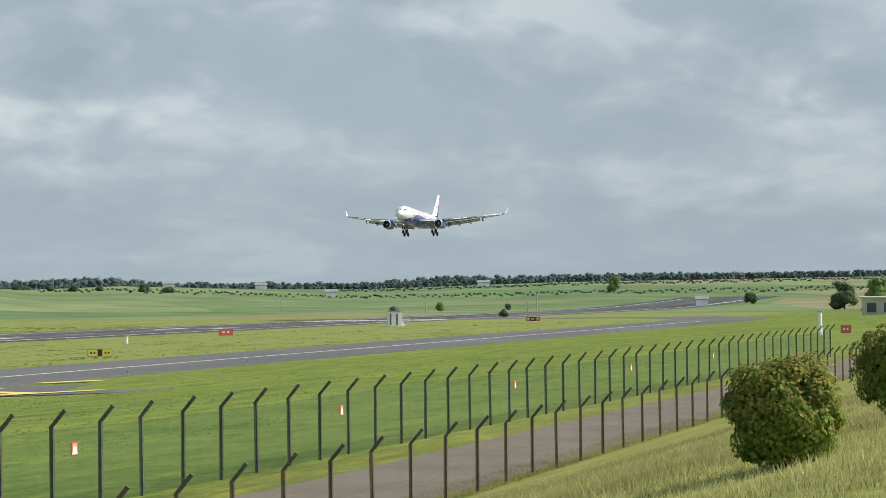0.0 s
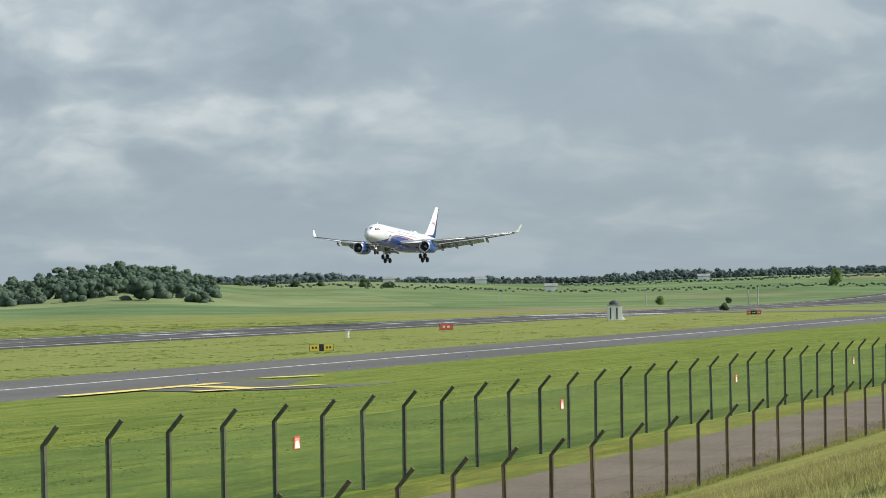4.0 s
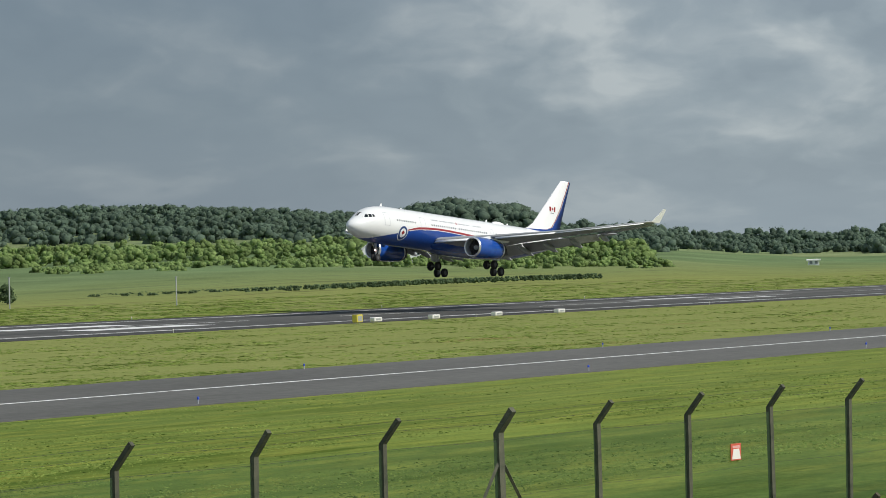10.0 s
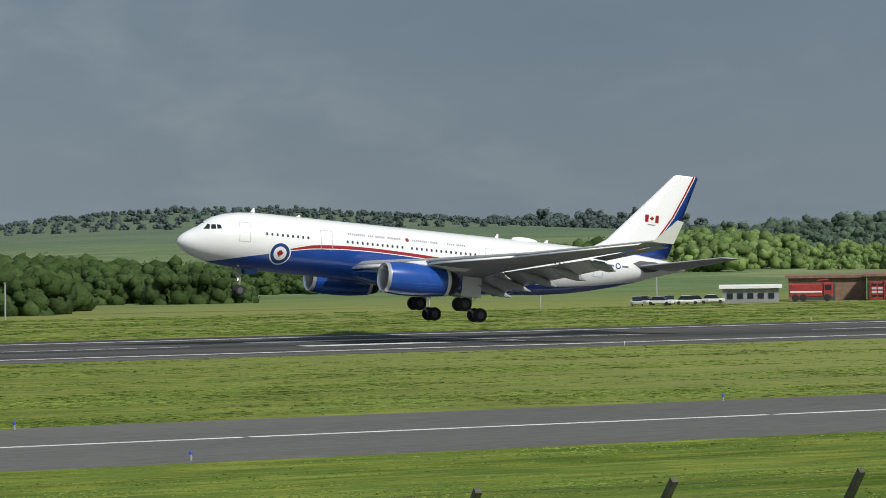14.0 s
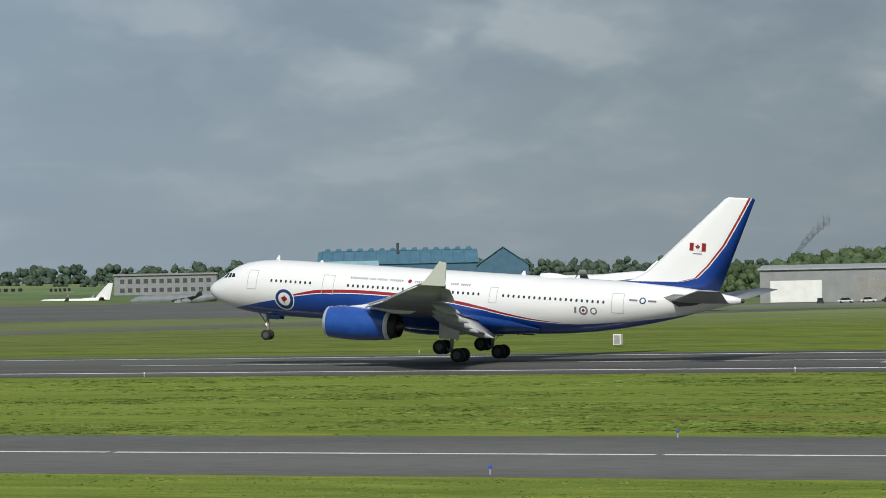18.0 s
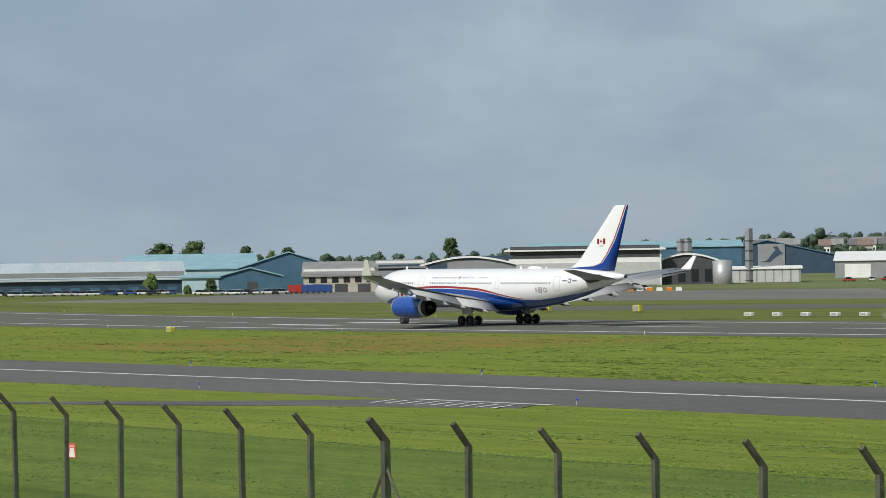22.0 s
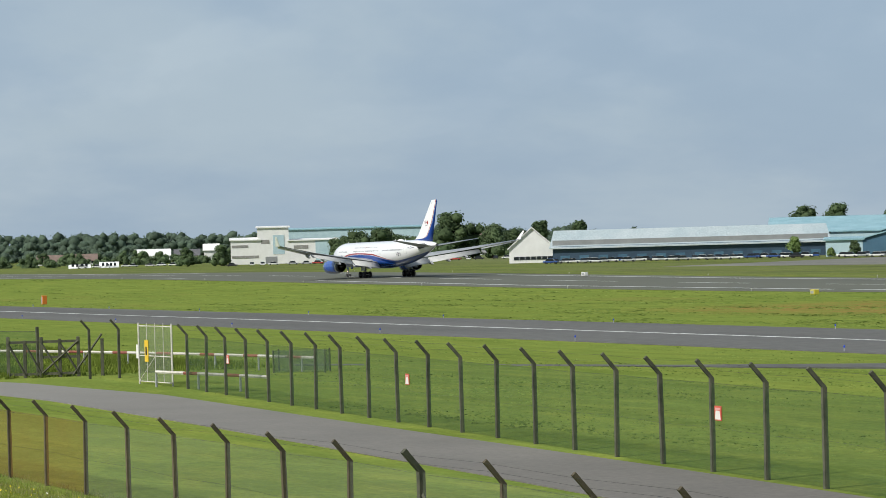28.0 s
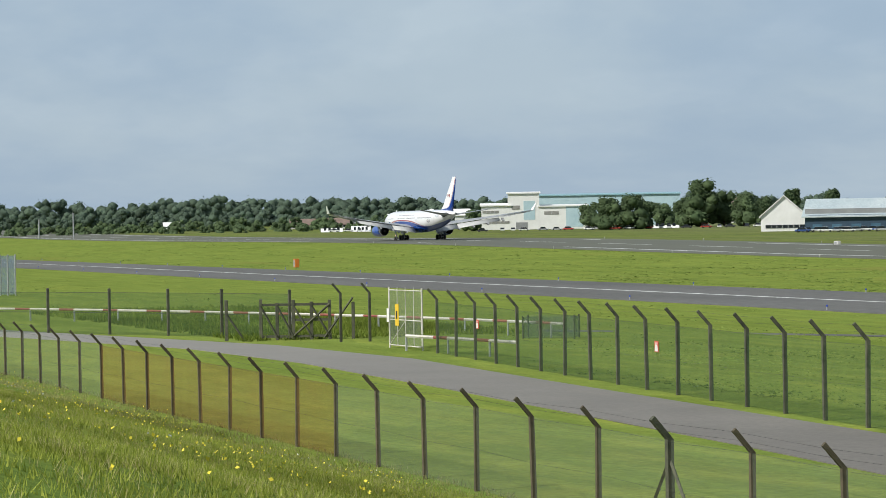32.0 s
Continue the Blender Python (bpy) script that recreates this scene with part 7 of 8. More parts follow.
hall("arched_hangar", "grey hangar with a shallow curved pale roof", 52.2, 50.25, 800, rise(800, 0.08), rise(800, 0.25), 40, M_GREYWALL, M_WHITE, "arch", openings=(("window", 0.03, 0.27, 0.3, 8.2, M_NAVYWALL), ("door", 0.62, 0.82, 0.3, 4.8, M_DARKWALL), ("panel", 0.29, 0.97, 9.0, 10.2, M_NAVYWALL)))
hall("grey_hangar", "low brown-grey hangar with a curved white fascia", 53.15, 52.15, 800, rise(800, 0.06), rise(800, 0.22), 36, M_GREYWALL, M_GREYROOF, "mono", openings=(("fascia", 0.0, 1.0, 8.4, 9.1, M_WHITE), ("panel", 0.05, 0.95, 6.4, 8.0, M_NAVYWALL)))
hall("cargo_shed", "long cargo shed with a wide grey roof", 54.65, 53.1, 800, rise(800, -0.09), rise(800, 0.20), 36, M_BEIGE, M_GREYROOF, "mono", openings=many("window", 6, 3.0, 4.6, M_GLASS) + many("door", 3, 0.2, 2.6, M_DARKWALL) + (("fascia", 0.0, 1.0, 6.3, 7.0, M_WHITE),))
hall("teal_hangar", "large teal-roofed hangar with a dark blue gable", 56.0, 53.9, 850, rise(850, 0.10), rise(850, 0.42), 70, M_BLUEWALL, M_BLUEROOF, "gable")
hall("teal_hangar", "wide teal roof joined to the gabled hangar", 58.3, 55.6, 900, rise(900, 0.10), rise(900, 0.42), 70, M_TEALWALL, M_BLUEROOF, "side")
hall("slate_hangar", "low slate-blue gabled front bay", 56.4, 55.1, 800, rise(800, -0.06), rise(800, 0.11), 40, M_BLUEWALL, M_BLUEROOF, "gable", openings=(("door", 0.45, 0.62, 0.2, 3.6, M_DARKWALL),))
hall("teal_store", "pale teal side bay", 57.15, 56.4, 800, rise(800, -0.08), rise(800, -0.04), 30, M_TEALWALL, M_BLUEROOF, "flat")
long_hall = hall("long_hangar", "very long hangar with a grey-white roof and dark blue glazed front", 62.75, 57.1, 850, rise(850, -0.09), rise(850, 0.27), 60, M_NAVYWALL, M_PALEROOF, "side", openings=many("window", 14, 1.0, 2.2, M_BLUEWALL, 0.01, 0.99, 0.5) + (("fascia", 0.0, 1.0, 5.4, 6.9, M_GREYWALL),), overhang=1.0)
hall("white_gable", "white gabled end block of the long hangar", 63.65, 62.7, 862, rise(862, -0.06), rise(862, 0.35), 50, M_WHITE, M_WHITE, "gable", openings=(("window", 0.1, 0.95, 1.2, 2.2, M_GLASS),))
hall("white_terminal", "white modern block with stepped walls", 68.85, 68.2, 1150, rise(1150, 0.50), rise(1150, 0.53), 26, M_WHITE, M_WHITE, "flat", openings=(("window", 0.50, 0.86, 4.2, 12.0, M_TEALWALL), ("window", 0.12, 0.38, 8.6, 10.2, M_GREYROOF), ("door", 0.25, 0.62, 0.3, 3.2, M_GREYWALL)))
hall("white_terminal", "lower white modern wing with dark bands", 69.4, 68.8, 1150, rise(1150, 0.25), rise(1150, 0.30), 24, M_WHITE, M_WHITE, "flat", openings=(("window", 0.04, 0.60, 7.2, 8.2, M_GREYROOF), ("window", 0.04, 0.96, 2.8, 3.8, M_GREYROOF)))
hall("white_terminal", "low white wing with tall grey glazing", 68.2, 67.2, 1150, rise(1150, 0.22), rise(1150, 0.25), 24, M_WHITE, M_WHITE, "flat", openings=(("window", 0.1, 0.4, 6.2, 7.6, M_GREYROOF), ("window", 0.55, 0.9, 1.0, 9.5, M_TEALWALL)))
hall("teal_warehouse", "long pale teal warehouse behind the white block", 68.2, 65.3, 1240, rise(1240, 0.44), rise(1240, 0.48), 40, M_TEALWALL, M_BLUEROOF, "flat")
for t, w, far, el, roof in ((72.4, 0.5, 1330, 0.06, M_TILE), (73.1, 0.5, 1340, 0.05, M_TILE), (71.0, 0.7, 1360, 0.12, M_WHITE), (71.9, 0.35, 1180, -0.12, M_WHITE), (72.5, 0.4, 1180, -0.16, M_WHITE), (70.3, 0.5, 1350, 0.10, M_SLATE), (69.8, 0.3, 1320, 0.2, M_WHITE), (75.8, 0.3, 1350, 0.03, M_WHITE), (64.2, 0.6, 1300, 0.33, M_TILE), (66.6, 0.8, 1130, -0.2, M_WHITE), (65.6, 0.5, 1110, -0.22, M_WHITE)):
    hall("town_house", "pale low house among trees", t + w / 2, t - w / 2, far, rise(far, el - 0.12), rise(far, el), 9, M_WHITE, roof, "side", "houses beyond the runway", openings=many("window", 4, 0.9, 2.2, M_GLASS))
# housing on the rise behind the apron
rng = random.Random(8)
for k in range(64):
    t = rng.uniform(35.5, 47.2)
    far = rng.uniform(1500, 1640)
    z = lie(*bearing(t, far))
    w = rng.uniform(0.20, 0.36)
    z = max(z, rise(far, 0.22 + rng.uniform(0.0, 0.22)) - 6)
    hall("town_house", "grey-roofed house on the rising ground", t + w / 2, t - w / 2, far, z + 4.5, z + 7.5, 9, rng.choice((M_WHITE, M_BEIGE, M_BEIGE)), rng.choice((M_SLATE, M_SLATE, M_TILE, M_GREYROOF, M_GREYROOF)), "side", "houses of the town", openings=many("window", 3, z - lie(*bearing(t, far)) + 1.2, z - lie(*bearing(t, far)) + 2.6, M_GLASS))
x, y = bearing(40.45, 1700)
mast = base("radio_mast", pose(x, y, lie(x, y)), "tall slim radio mast on the skyline", "mast")
part("shaft", tube([(0, 0, 0), (0, 0, rise(1700, 1.28) - lie(x, y))], [0.7, 0.35], 8), M_GREYWALL, mast)
part("drum", tube([(0, 0, rise(1700, 1.0) - lie(x, y)), (0, 0, rise(1700, 1.04) - lie(x, y))], 1.6, 10), M_GREYWALL, mast)
x, y = bearing(33.5, 1250)
tower = base("control_tower", pose(x, y, 0), "slim dark lookout tower", "tower")
part("shaft", box(-0.8, 0.8, -0.8, 0.8, -0.2, rise(1250, 0.48)), M_DARKWALL, tower)
part("cab", box(-1.3, 1.3, -1.3, 1.3, rise(1250, 0.48), rise(1250, 0.58), 0.2), M_GLASS, tower)

# aprons
strip("apron_east", [bearing(7.0, 720), bearing(11.0, 735), bearing(16.5, 750)], 60, 0.05, M_APRON, "pale concrete apron before the hangars", "apron")
strip("apron_centre", [bearing(20, 850), bearing(30, 860), bearing(42, 840)], 300, 0.05, M_APRONDARK, "grey-brown concrete apron where aircraft park", "apron")
strip("apron_west", [bearing(42.5, 690), bearing(50, 690), bearing(57, 740)], 150, 0.05, M_APRON, "worn concrete apron before the terminal halls", "apron")
strip("cross_runway", [(-430, 330), (-300, 420), (-160, 640)], 40, 0.045, M_RUNWAY, "dark disused cross runway", "runway")

# ---- parked aircraft and vehicles ----
def parked(name, label, place, yaw, length, dia, axis, span, sweep, wing_z, wing_root, wing_tip, dihedral, engines, skin, wing_mat, fin_high, fin_mat, t_tail, nose_mat=None, gear=True, wing_at=0.36, group=""):
    """A parked aircraft; the nose points to -x before the turn. engines: (fraction of half-span, length, radius)."""
    a = base(name, pose(*place, 0, 0, yaw), label, "airplane", group)
    r = dia / 2
    hull = [(0.0, 0.05), (0.02, 0.42), (0.06, 0.78), (0.12, 0.97), (0.2, 1.0), (0.62, 1.0), (0.75, 0.86), (0.88, 0.5), (0.97, 0.22), (1.0, 0.06)]
    bm = bmesh.new()
    rings = []
    for u, k in hull:
        lift = r * (0.9 * max(0, u - 0.62) / 0.38 - 0.25 * max(0, 0.1 - u) / 0.1)
        rings.append([bm.verts.new((u * length, r * k * math.cos(w), axis + lift + r * k * math.sin(w))) for w in (2 * math.pi * i / 20 for i in range(20))])
    for p, q in zip(rings, rings[1:]):
        for i in range(20):
            bm.faces.new((p[i], q[i], q[(i + 1) % 20], p[(i + 1) % 20]))
    bmesh.ops.recalc_face_normals(bm, faces=bm.faces[:])
    part("fuselage", bm, skin, a, "", True)
    if nose_mat:
        part("nose_belly", moved(lathe([(-0.02 * length, 0.03), (0.0, 0.4 * r), (0.05 * length, 0.8 * r), (0.12 * length, 0.99 * r), (0.3 * length, 0.99 * r), (0.5 * length, 0.9 * r)], 20, 0.72), Matrix.Translation((0.02 * length, 0, axis - 0.32 * r))), nose_mat, a, "blue lower nose", True)
    for s in (-1, 1):
        x0 = wing_at * length
        half = span / 2
        tipx = x0 + half * math.tan(radians(sweep))
        part("wing", loft([(x0, 0, wing_z, wing_root, 1), (tipx, s * half, wing_z + half * math.tan(radians(dihedral)), wing_tip, -2)], 0.11), wing_mat, a, "", True)
        part("winglet", loft([(tipx, s * half, wing_z + half * math.tan(radians(dihedral)), wing_tip, 0), (tipx + 1.5, s * (half + 0.5), wing_z + half * math.tan(radians(dihedral)) + 2.2, wing_tip * 0.4, 0)], 0.1), wing_mat, a, "", True)
        ty = axis + r * 0.5 + (fin_high if t_tail else 0)
        tx = length * (0.93 if t_tail else 0.86)
        part("tailplane", loft([(tx, 0, ty, wing_root * 0.5, 0), (tx + span * 0.09, s * span * 0.17, ty + (0 if t_tail else 1.2), wing_tip * 0.8, 0)], 0.09), wing_mat, a, "", True)
        for frac, el, er in engines:
            ex = x0 + half * frac * math.tan(radians(sweep)) - el * 0.55
            ey, ez = s * half * frac, wing_z + half * frac * math.tan(radians(dihedral)) - er * 1.55
            e = part("engine", moved(lathe([(0.1, er * 0.8), (0, er * 0.9), (0.15 * el, er), (0.6 * el, er * 0.98), (el, er * 0.6)], 20), Matrix.Translation((ex, ey, ez))), skin, a, "", True)
            part("intake", moved(lathe([(0.12, er * 0.8), (0.3, 0.02)], 20), Matrix.Translation((ex, ey, ez))), M_DARK, e)
            part("pylon", box(ex + 0.3 * el, ex + 1.05 * el, ey - 0.15, ey + 0.15, ez + er * 0.7, ez + er * 1.6), skin, e)
    fx = length * (0.80 if not t_tail else 0.82)
    z0 = axis + r * 0.6
    part("fin", moved(prism([(0, 0), (fin_high * 0.95, fin_high), (fin_high * 0.95 + wing_tip * 1.1, fin_high), (fin_high * 0.72 + wing_root * 0.36, 0)], 0.5), Matrix.Translation((fx, -0.25, z0))), fin_mat, a)
    for k, (gx, gy) in enumerate(((0.1, 0), (0.44, -r * 0.7), (0.44, r * 0.7), (0.50, -r * 0.7), (0.50, r * 0.7))):
        wr = 0.55 if k == 0 else 0.65
        part("gear_leg", tube([(gx * length, gy, wr), (gx * length, gy, axis - r * 0.6)], 0.18, 8), M_GEAR, a)
        part("wheel", moved(lathe([(-0.35, wr * 0.8), (-0.2, wr), (0.2, wr), (0.35, wr * 0.8)], 14, closed=True), Matrix.Translation((gx * length, gy, wr)) @ Matrix.Rotation(radians(90), 4, "Z")), M_TYRE, a)
    part("cockpit_window", moved(prism([(-r * 0.42, 0), (r * 0.42, 0), (r * 0.3, 0.55), (-r * 0.3, 0.55)], 0.1, "x"), Matrix.Translation((0.045 * length, 0, axis + r * 0.36)) @ Matrix.Rotation(radians(32), 4, "Y")), M_GLASS, a)
    return a, (fx, z0)


M_MILGREY = surface("military_grey", (0.15, 0.17, 0.19), (0.22, 0.24, 0.26), 0.3, 0.6, 0.0, stains=0.15)
M_CHBLUE = plain("fin_blue", (0.02, 0.16, 0.42), 0.35)
jumbo, (fx, fz) = parked("cargo_jumbo", "large white cargo jet with a blue fin and nose", (-255, 605, 0), 0, 70, 6.8, 5.6, 64, 36, 4.4, 13.5, 3.6, 6, ((0.38, 5.5, 1.45), (0.68, 5.5, 1.45)), M_JETWHITE, M_WING, 14.9, M_CHBLUE, False, M_JETBLUE)
part("fin_emblem", moved(prism([(12.3 + a * 1.2, 8.6 + b * 1.2) for a, b in ((-2.0, 1.0), (-1.5, 1.8), (-0.9, 1.2), (-0.4, 2.2), (0.4, 2.2), (0.9, 1.2), (1.5, 1.8), (2.0, 1.0), (1.2, 0.2), (0.9, -1.4), (0.2, -2.0), (-0.6, -1.4), (-1.2, 0.2))], 0.06), Matrix.Translation((fx, -0.36, fz))), M_LEAFRED, jumbo, "red flower-like emblem")
part("fin_emblem_edge", moved(prism([(12.3 + a * 1.45, 8.6 + b * 1.42) for a, b in ((-2.0, 1.0), (-1.5, 1.8), (-0.9, 1.5), (-0.4, 2.3), (0.4, 2.3), (0.9, 1.5), (1.5, 1.8), (2.0, 1.0), (1.2, 0.0), (0.9, -1.4), (0.2, -2.1), (-0.6, -1.4), (-1.2, 0.0))], 0.04), Matrix.Translation((fx, -0.30, fz))), M_JETWHITE, jumbo)
for k in range(6):
    part("letter_bar", box(11.5 + 2.35 * k, 12.9 + 2.35 * k, -3.47, -3.40, 5.9, 7.4), M_NAVY, jumbo)
for k, (t, far, yaw) in enumerate(((34.75, 745, 90 + 34.75 + 12), (39.3, 745, 90 + 39.3 + 11))):
    x, y = bearing(t, far)
    plane, _ = parked("military_transport", "grey four-engine military transport with a high T-tail", (x, y, 0.05), yaw, 43, 6.6, 4.3, 43, 25, 7.2, 9.0, 3.0, -3, ((0.36, 4.6, 1.25), (0.66, 4.6, 1.25)), M_MILGREY, M_MILGREY, 8.6, M_MILGREY, True, group="parked transports")
    for side in (-1, 1):
        part("gear_pod", moved(lathe([(0, 0.1), (1.2, 0.9), (3.5, 1.3), (9, 1.3), (12, 0.8), (13.5, 0.1)], 14), Matrix.Translation((14, side * 3.2, 1.9))), M_MILGREY, plane, "", True)
x, y = bearing(29.0, 1040)
parked("tanker_aircraft", "grey four-engine military tanker parked side-on", (x, y, 0.05), 20, 41, 3.8, 3.4, 38, 34, 2.9, 8.0, 2.4, 6, ((0.4, 3.5, 0.95), (0.68, 3.5, 0.95)), M_MILGREY, M_MILGREY, 8.0, M_MILGREY, False)
x, y = bearing(30.9, 1100)
parked("small_airliner", "small white airliner far across the apron", (x, y, 0.05), 10, 30, 3.2, 2.8, 28, 24, 2.4, 5.5, 1.8, 5, ((0.3, 3.0, 0.8),), M_JETWHITE, M_WING, 6.5, M_JETWHITE, False)


def car(turn, far, material, label, long=4.4, wide=1.8, high=1.45, yaw=90, name="car", group="parked cars", van=False):
    x, y = bearing(turn, far)
    c = base(name, pose(x, y, lie(x, y) + 0.06, 0, 0, turn + yaw), label, "car" if not van else "van", group)
    k = high * (0.95 if van else 0.55)
    part("body", box(-wide / 2, wide / 2, -long / 2, long / 2, 0.28, k, 0.12), material, c)
    if not van:
        part("cabin", prism([(-long * 0.28, k), (long * 0.36, k), (long * 0.22, high), (-long * 0.14, high)], wide * 0.86, "x"), M_GLASS, c).location = (-wide * 0.43, 0, 0)
        part("roof", box(-wide * 0.42, wide * 0.42, -long * 0.14, long * 0.21, high, high + 0.05, 0.02), material, c)
    else:
        part("windscreen", box(-wide * 0.42, wide * 0.42, -long / 2 - 0.02, -long / 2 + 0.02, high * 0.55, high * 0.85), M_GLASS, c)
    for sx in (-1, 1):
        for sy in (-0.31, 0.31):
            part("wheel", moved(lathe([(-0.1, 0.2), (-0.1, 0.3), (0.1, 0.3), (0.1, 0.2)], 12, closed=True), Matrix.Translation((sx * wide * 0.46, sy * long, 0.3))), M_TYRE, c)
    return c


PAINTS = [surface("car_paint_" + n, c, tuple(min(1, v * 1.25) for v in c), 0.8, 0.3, 0.0) for n, c in (("white", (0.62, 0.62, 0.62)), ("silver", (0.36, 0.37, 0.38)), ("dark", (0.03, 0.03, 0.035)), ("red", (0.35, 0.04, 0.03)), ("blue", (0.03, 0.07, 0.22)))]
WORDS = ("white", "silver", "dark", "red", "blue")
rng = random.Random(21)


def carpark(t0, t1, far, n, mix):
    for k in range(n):
        t = t0 + (t1 - t0) * (k + rng.uniform(0.2, 0.8)) / n
        p = rng.choice(mix)
        car(t, far + rng.uniform(-8, 8), PAINTS[p], WORDS[p] + " car parked by the airport buildings", yaw=rng.choice((90, 90, 0, 75)))


carpark(57.3, 62.9, 790, 34, (0, 0, 1, 1, 2, 4))
carpark(54.8, 56.9, 770, 12, (0, 0, 1, 2))
carpark(47.5, 52.2, 770, 26, (0, 1, 3, 3, 2))
carpark(63.5, 69.5, 1080, 20, (0, 0, 1, 2, 3))
carpark(70.5, 72.5, 1170, 8, (0, 0, 1))
carpark(-28.8, -30.6, 462, 7, (0, 0, 1, 1))
carpark(8.0, 11.0, 735, 7, (0, 0, 3, 1))
carpark(12.0, 15.0, 760, 6, (0, 0, 2))
carpark(41.3, 43.5, 900, 7, (4, 0, 3, 0))
car(8.95, 665, PAINTS[0], "white fuel bowser with a red stripe", 9.5, 2.5, 3.0, name="tanker_truck", group="apron vehicles", van=True)
car(36.95, 760, PAINTS[0], "white van crossing the apron", 5.5, 2.0, 2.2, name="van", group="apron vehicles", van=True)
car(50.9, 765, PAINTS[0], "white van parked before the hangars", 5.5, 2.0, 2.5, name="van", group="apron vehicles", van=True)
for k in range(7):
    car(54.15 + 0.12 * k, 775, PAINTS[4] if k < 5 else PAINTS[3], "blue cargo container trolley beside the shed" if k < 5 else "red cargo loader beside the shed", 2.6, 2.4, 2.6, 90, "cargo_trolley", "cargo trolleys", True)
for k in range(16):
    x, y = bearing(46.9 + 0.2 * k, 752)
    b = base("barrier_block", pose(x, y, lie(x, y) + 0.06, 0, 0, 47), "orange and white plastic barrier block", "barrier", "apron barriers")
    part("block", prism([(-0.9, 0), (0.9, 0), (0.75, 0.9), (-0.75, 0.9)], 0.5), M_ORANGE if k % 2 else M_SIGNWHITE, b)
    part("cap", box(-0.7, 0.7, 0.1, 0.4, 0.9, 1.0, 0.03), M_SIGNWHITE, b)
x, y = bearing(-32.55, 478)
fire = base("fire_engine", pose(x, y, lie(x, y) + 0.05, 0, 0, -32.5), "red airport fire engine before its station", "fire engine")
part("body", box(-3.6, 2.0, -1.3, 1.3, 0.7, 3.0, 0.15), M_RED, fire)
part("cab", box(2.05, 3.8, -1.3, 1.3, 0.7, 3.2, 0.2), M_RED, fire)
part("windscreen", box(2.4, 3.5, -1.33, -1.302, 1.9, 2.8), M_GLASS, fire)
part("water_cannon", tube([(1.0, 0, 3.0), (1.2, 0, 3.5), (3.0, 0, 3.7)], 0.14, 8), M_RED, fire)
part("stripe", box(-3.5, 1.9, -1.33, -1.302, 1.5, 1.75), M_SIGNWHITE, fire)
for dx in (-2.6, -1.3, 2.8):
    for dy in (-1.15, 1.15):
        part("wheel", moved(lathe([(-0.22, 0.4), (-0.2, 0.62), (0.2, 0.62), (0.22, 0.4)], 14, closed=True), Matrix.Translation((dx, dy, 0.62)) @ Matrix.Rotation(radians(90), 4, "Z")), M_TYRE, fire)
x, y = bearing(-2.3, 520)
st = base("boarding_steps", pose(x, y, lie(x, y), 0, 0, 0), "white wheeled boarding steps on the grass", "steps")
part("stair", prism([(-2.6, 0.4), (-1.9, 0.4), (2.2, 3.9), (2.2, 4.2), (1.4, 4.2)], 1.6), M_SIGNWHITE, st)
part("platform", box(1.2, 2.8, 0, 1.6, 3.8, 4.0), M_SIGNWHITE, st)
for a, b in (((2.5, 0.1, 0), (2.5, 0.1, 3.8)), ((1.0, 0.1, 0.4), (1.0, 0.1, 3.1)), ((-2.4, 0.1, 1.4), (2.0, 0.1, 5.0)), ((2.0, 0.1, 5.0), (2.8, 0.1, 5.0)), ((1.0, 0.1, 0.4), (2.5, 0.1, 3.4))):
    part("strut", tube([a, b], 0.08, 6), M_SIGNWHITE, st)
part("chassis", box(-2.6, 2.6, 0.1, 1.5, 0.3, 0.5), M_GREYWALL, st)
x, y = bearing(25.5, 700)
ws = base("windsock", pose(x, y, lie(x, y)), "orange windsock on a white pole", "windsock")
part("pole", tube([(0, 0, 0), (0, 0, 5.6)], 0.09, 8), M_SIGNWHITE, ws)
part("sock", moved(lathe([(0, 0.55), (1.6, 0.45), (3.2, 0.28)], 14), Matrix.Translation((-2.6, 0, 5.3)) @ Matrix.Rotation(radians(12), 4, "Y")), M_ORANGE, ws, "", True)


# ---- tyre smoke ----
def smoke_skin(colour=(0.62, 0.66, 0.72), thick=0.22):
    m = bpy.data.materials.new("thin_smoke")
    m.use_nodes = True
    t = m.node_tree
    b = t.nodes["Principled BSDF"]
    b.inputs["Base Color"].default_value, b.inputs["Roughness"].default_value = (*colour, 1), 1.0
    at = t.nodes.new("ShaderNodeTexCoord").outputs["Object"]
    see = t.nodes.new("ShaderNodeBsdfTransparent")
    mix = t.nodes.new("ShaderNodeMixShader")
    xyz = t.nodes.new("ShaderNodeSeparateXYZ")
    link(t, at, xyz.inputs[0])
    # thinner towards the top and the ends of each puff
    thin = maths(t, "MULTIPLY", ramp(t, xyz.outputs[2], [(0.05, 1.0), (0.85, 0.0)], "EASE"), ramp(t, maths(t, "ABSOLUTE", maths(t, "MULTIPLY", xyz.outputs[0], 0.2)), [(0.1, 1.0), (0.72, 0.0)], "EASE"))
    link(t, maths(t, "MULTIPLY", thin, ramp(t, noisy(t, at, 0.5, 6.0, 0.65), [(0.36, 0.0), (0.70, thick)])), mix.inputs[0])
    link(t, see.outputs[0], mix.inputs[1])
    link(t, b.outputs[0], mix.inputs[2])
    link(t, mix.outputs[0], t.nodes["Material Output"].inputs[0])
    return m


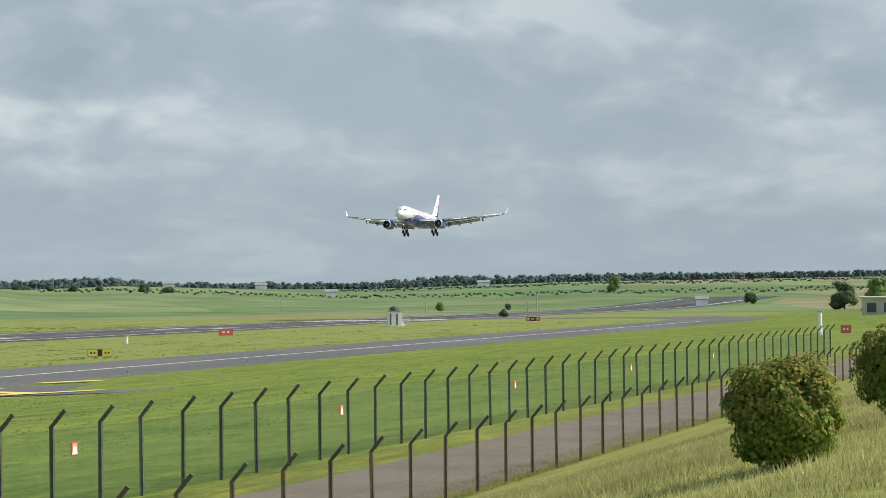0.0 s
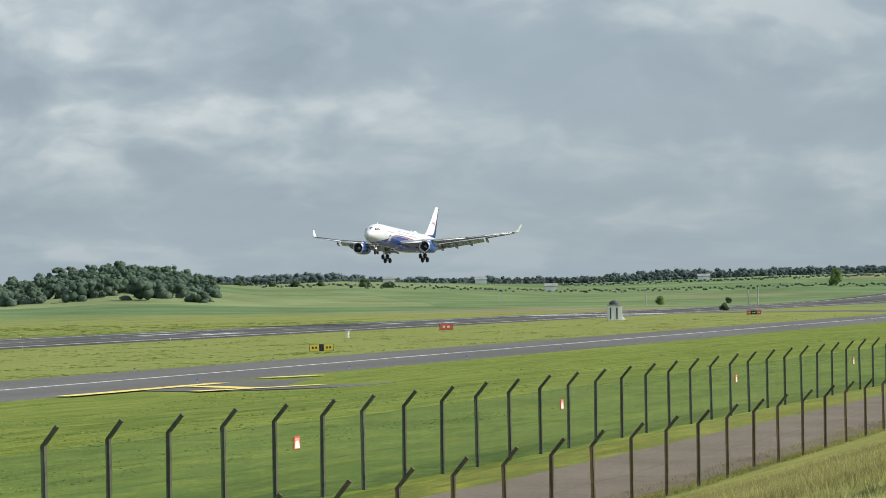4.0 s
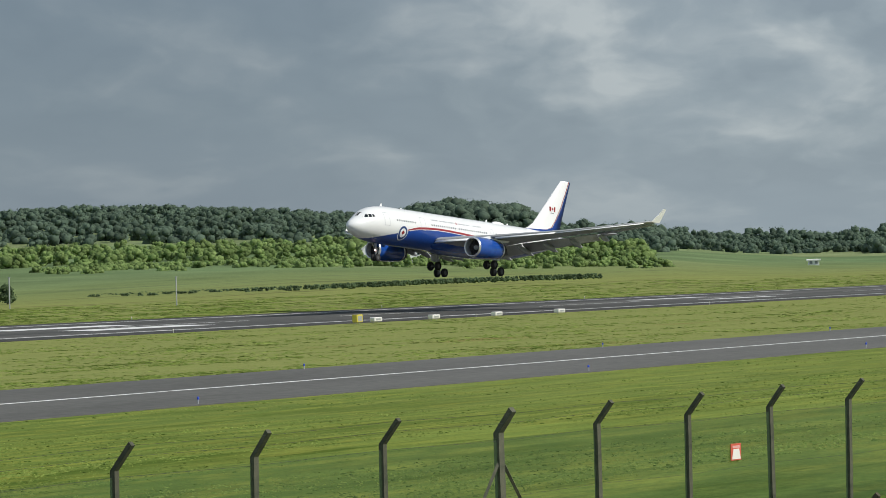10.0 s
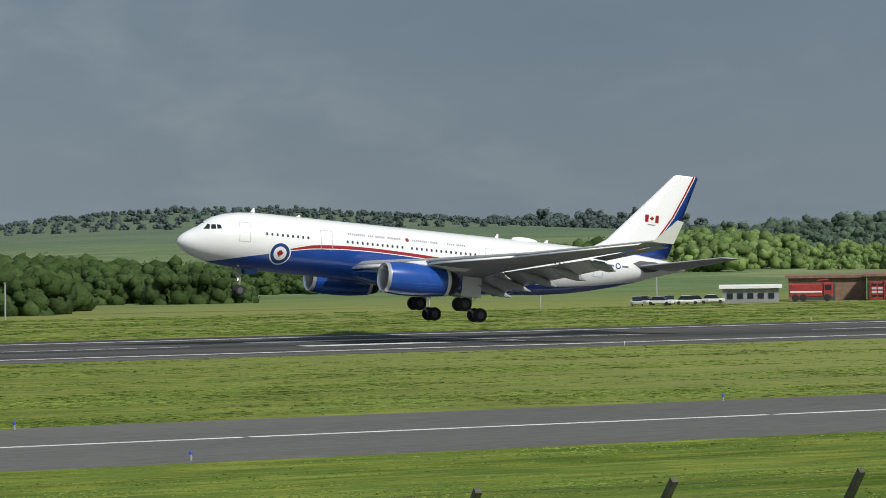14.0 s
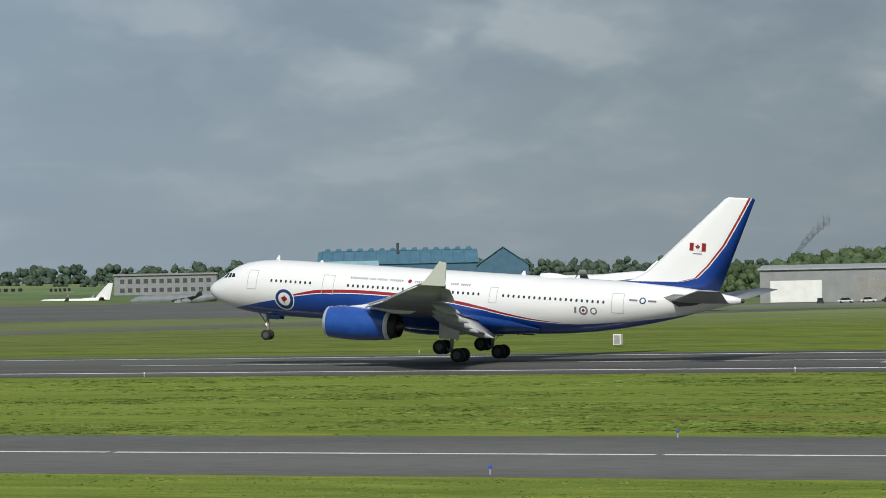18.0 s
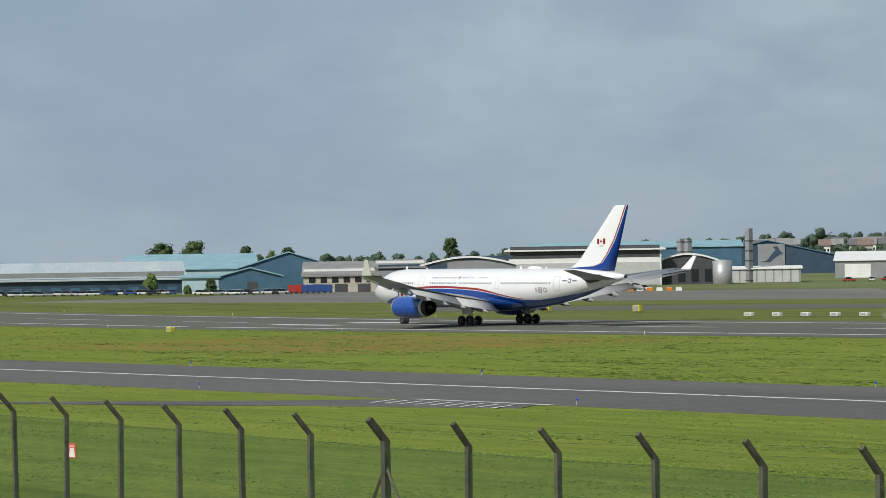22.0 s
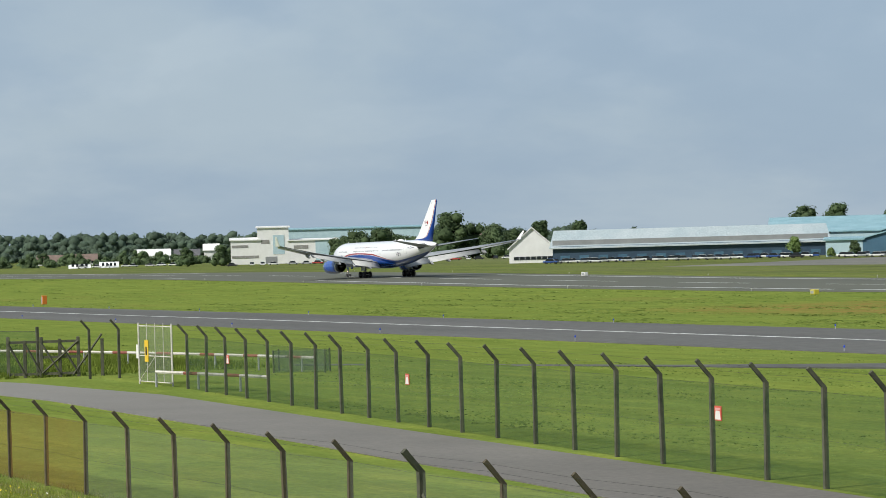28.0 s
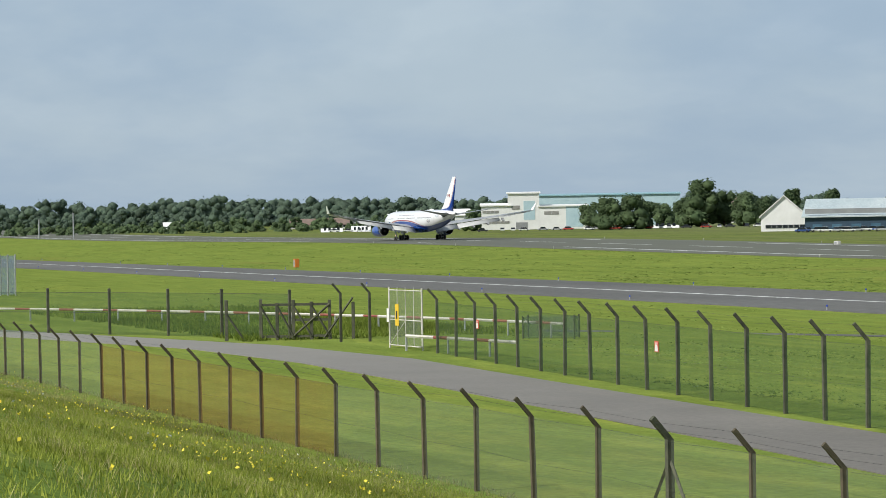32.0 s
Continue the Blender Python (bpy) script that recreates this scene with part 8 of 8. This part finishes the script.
def puff_mesh(rng):
    bm = bmesh.new()
    bmesh.ops.create_icosphere(bm, subdivisions=3, radius=1.0)
    for v in bm.verts:
        n = v.co.normalized()
        k = 1 + 0.22 * math.sin(4 * n.x + rng.uniform(-0.2, 0.2)) * math.cos(3 * n.y + 1) + 0.14 * math.sin(7 * n.z + 5 * n.x)
        v.co = Vector((n.x * 4.2, n.y * 1.5, n.z * 1.0)) * k
    return bm


M_SMOKE = smoke_skin()
# when the tyres give off a cloud and how many pieces it has
CLOUDS = ((16.2, 5, 0.55), (19.0, 4, 0.36), (20.3, 4, 0.36))
PUFFS = []
rng = random.Random(77)
for start, count, spell in CLOUDS:
    cloud_thing = base("tyre_smoke", pose(0, 0, 0), "thin blue-grey tyre smoke hanging over the runway", "smoke", "tyre smoke")
    for k in range(count):
        p = part("puff", puff_mesh(rng), M_SMOKE, cloud_thing, "", True)
        p.visible_shadow = False
        PUFFS.append((p, start + spell * k / count, rng.uniform(-1.5, 1.5), rng.uniform(-3.6, 3.6), rng.uniform(0.7, 1.3), rng.uniform(0, 360)))


haze = base("distant_smoke", pose(*bearing(15.2, 1500), rise(1500, 0.50)), "thin dark smoke rising far beyond the hangars", "smoke")
rng = random.Random(78)
M_SOOT = smoke_skin((0.05, 0.055, 0.06), 0.55)
for k in range(7):
    p = part("puff", puff_mesh(rng), M_SOOT, haze, "", True)
    p.visible_shadow = False
    p.matrix_basis = pose(1.9 * k + 0.3 * k * k * 0.4, 0, 2.6 * k, 0, -50, 20 * k) @ Matrix.Diagonal((0.7 + 0.12 * k, 1.2, 1.6 + 0.2 * k, 1))


def jet_at(t):
    return [float(np.interp(t, [r[0] for r in JET_ROWS], [r[c] for r in JET_ROWS])) for c in (1, 2)]

# ---- what moves ----
def motions():
    walk(JET, [(t, pose(x, 250.7 + dy, z + lie(x, 250.5) + 0.06, 0, pitch, turn)) for t, x, z, pitch, dy, turn in JET_ROWS])
    for bogie in BOGIES:
        side = bogie.location.y
        walk(bogie, [(t, pose(0.0, side, 0.70 + up, 0, tilt, 0)) for t, tilt, up in BOGIE_ROWS])
    # smoke rises where the tyres have just rubbed, lags behind the jet and drifts off
    for puff, start, dx, dy, up, spin in PUFFS:
        rows = [(t, pose(x + 0.5 * dx, 250.7, z + 5.4, 0, 0, 0)) for t, x, z, *_ in JET_ROWS if t < start - 0.4]
        x, z = jet_at(start)
        rows += [(start - 0.15, pose(jet_at(start - 0.15)[0], 250.7 + dy * 0.3, z + 4.6)), (start + 0.1, pose(x + 1.0 + dx, 250.7 + dy, up)), (start + 1.5, pose(x + 2.5 + dx * 1.6, 251.2 + dy, up + 0.8)), (32, pose(x + 34 + dx * 6, 262 + dy * 3, up + 6))]
        walk(puff, rows)


motions()
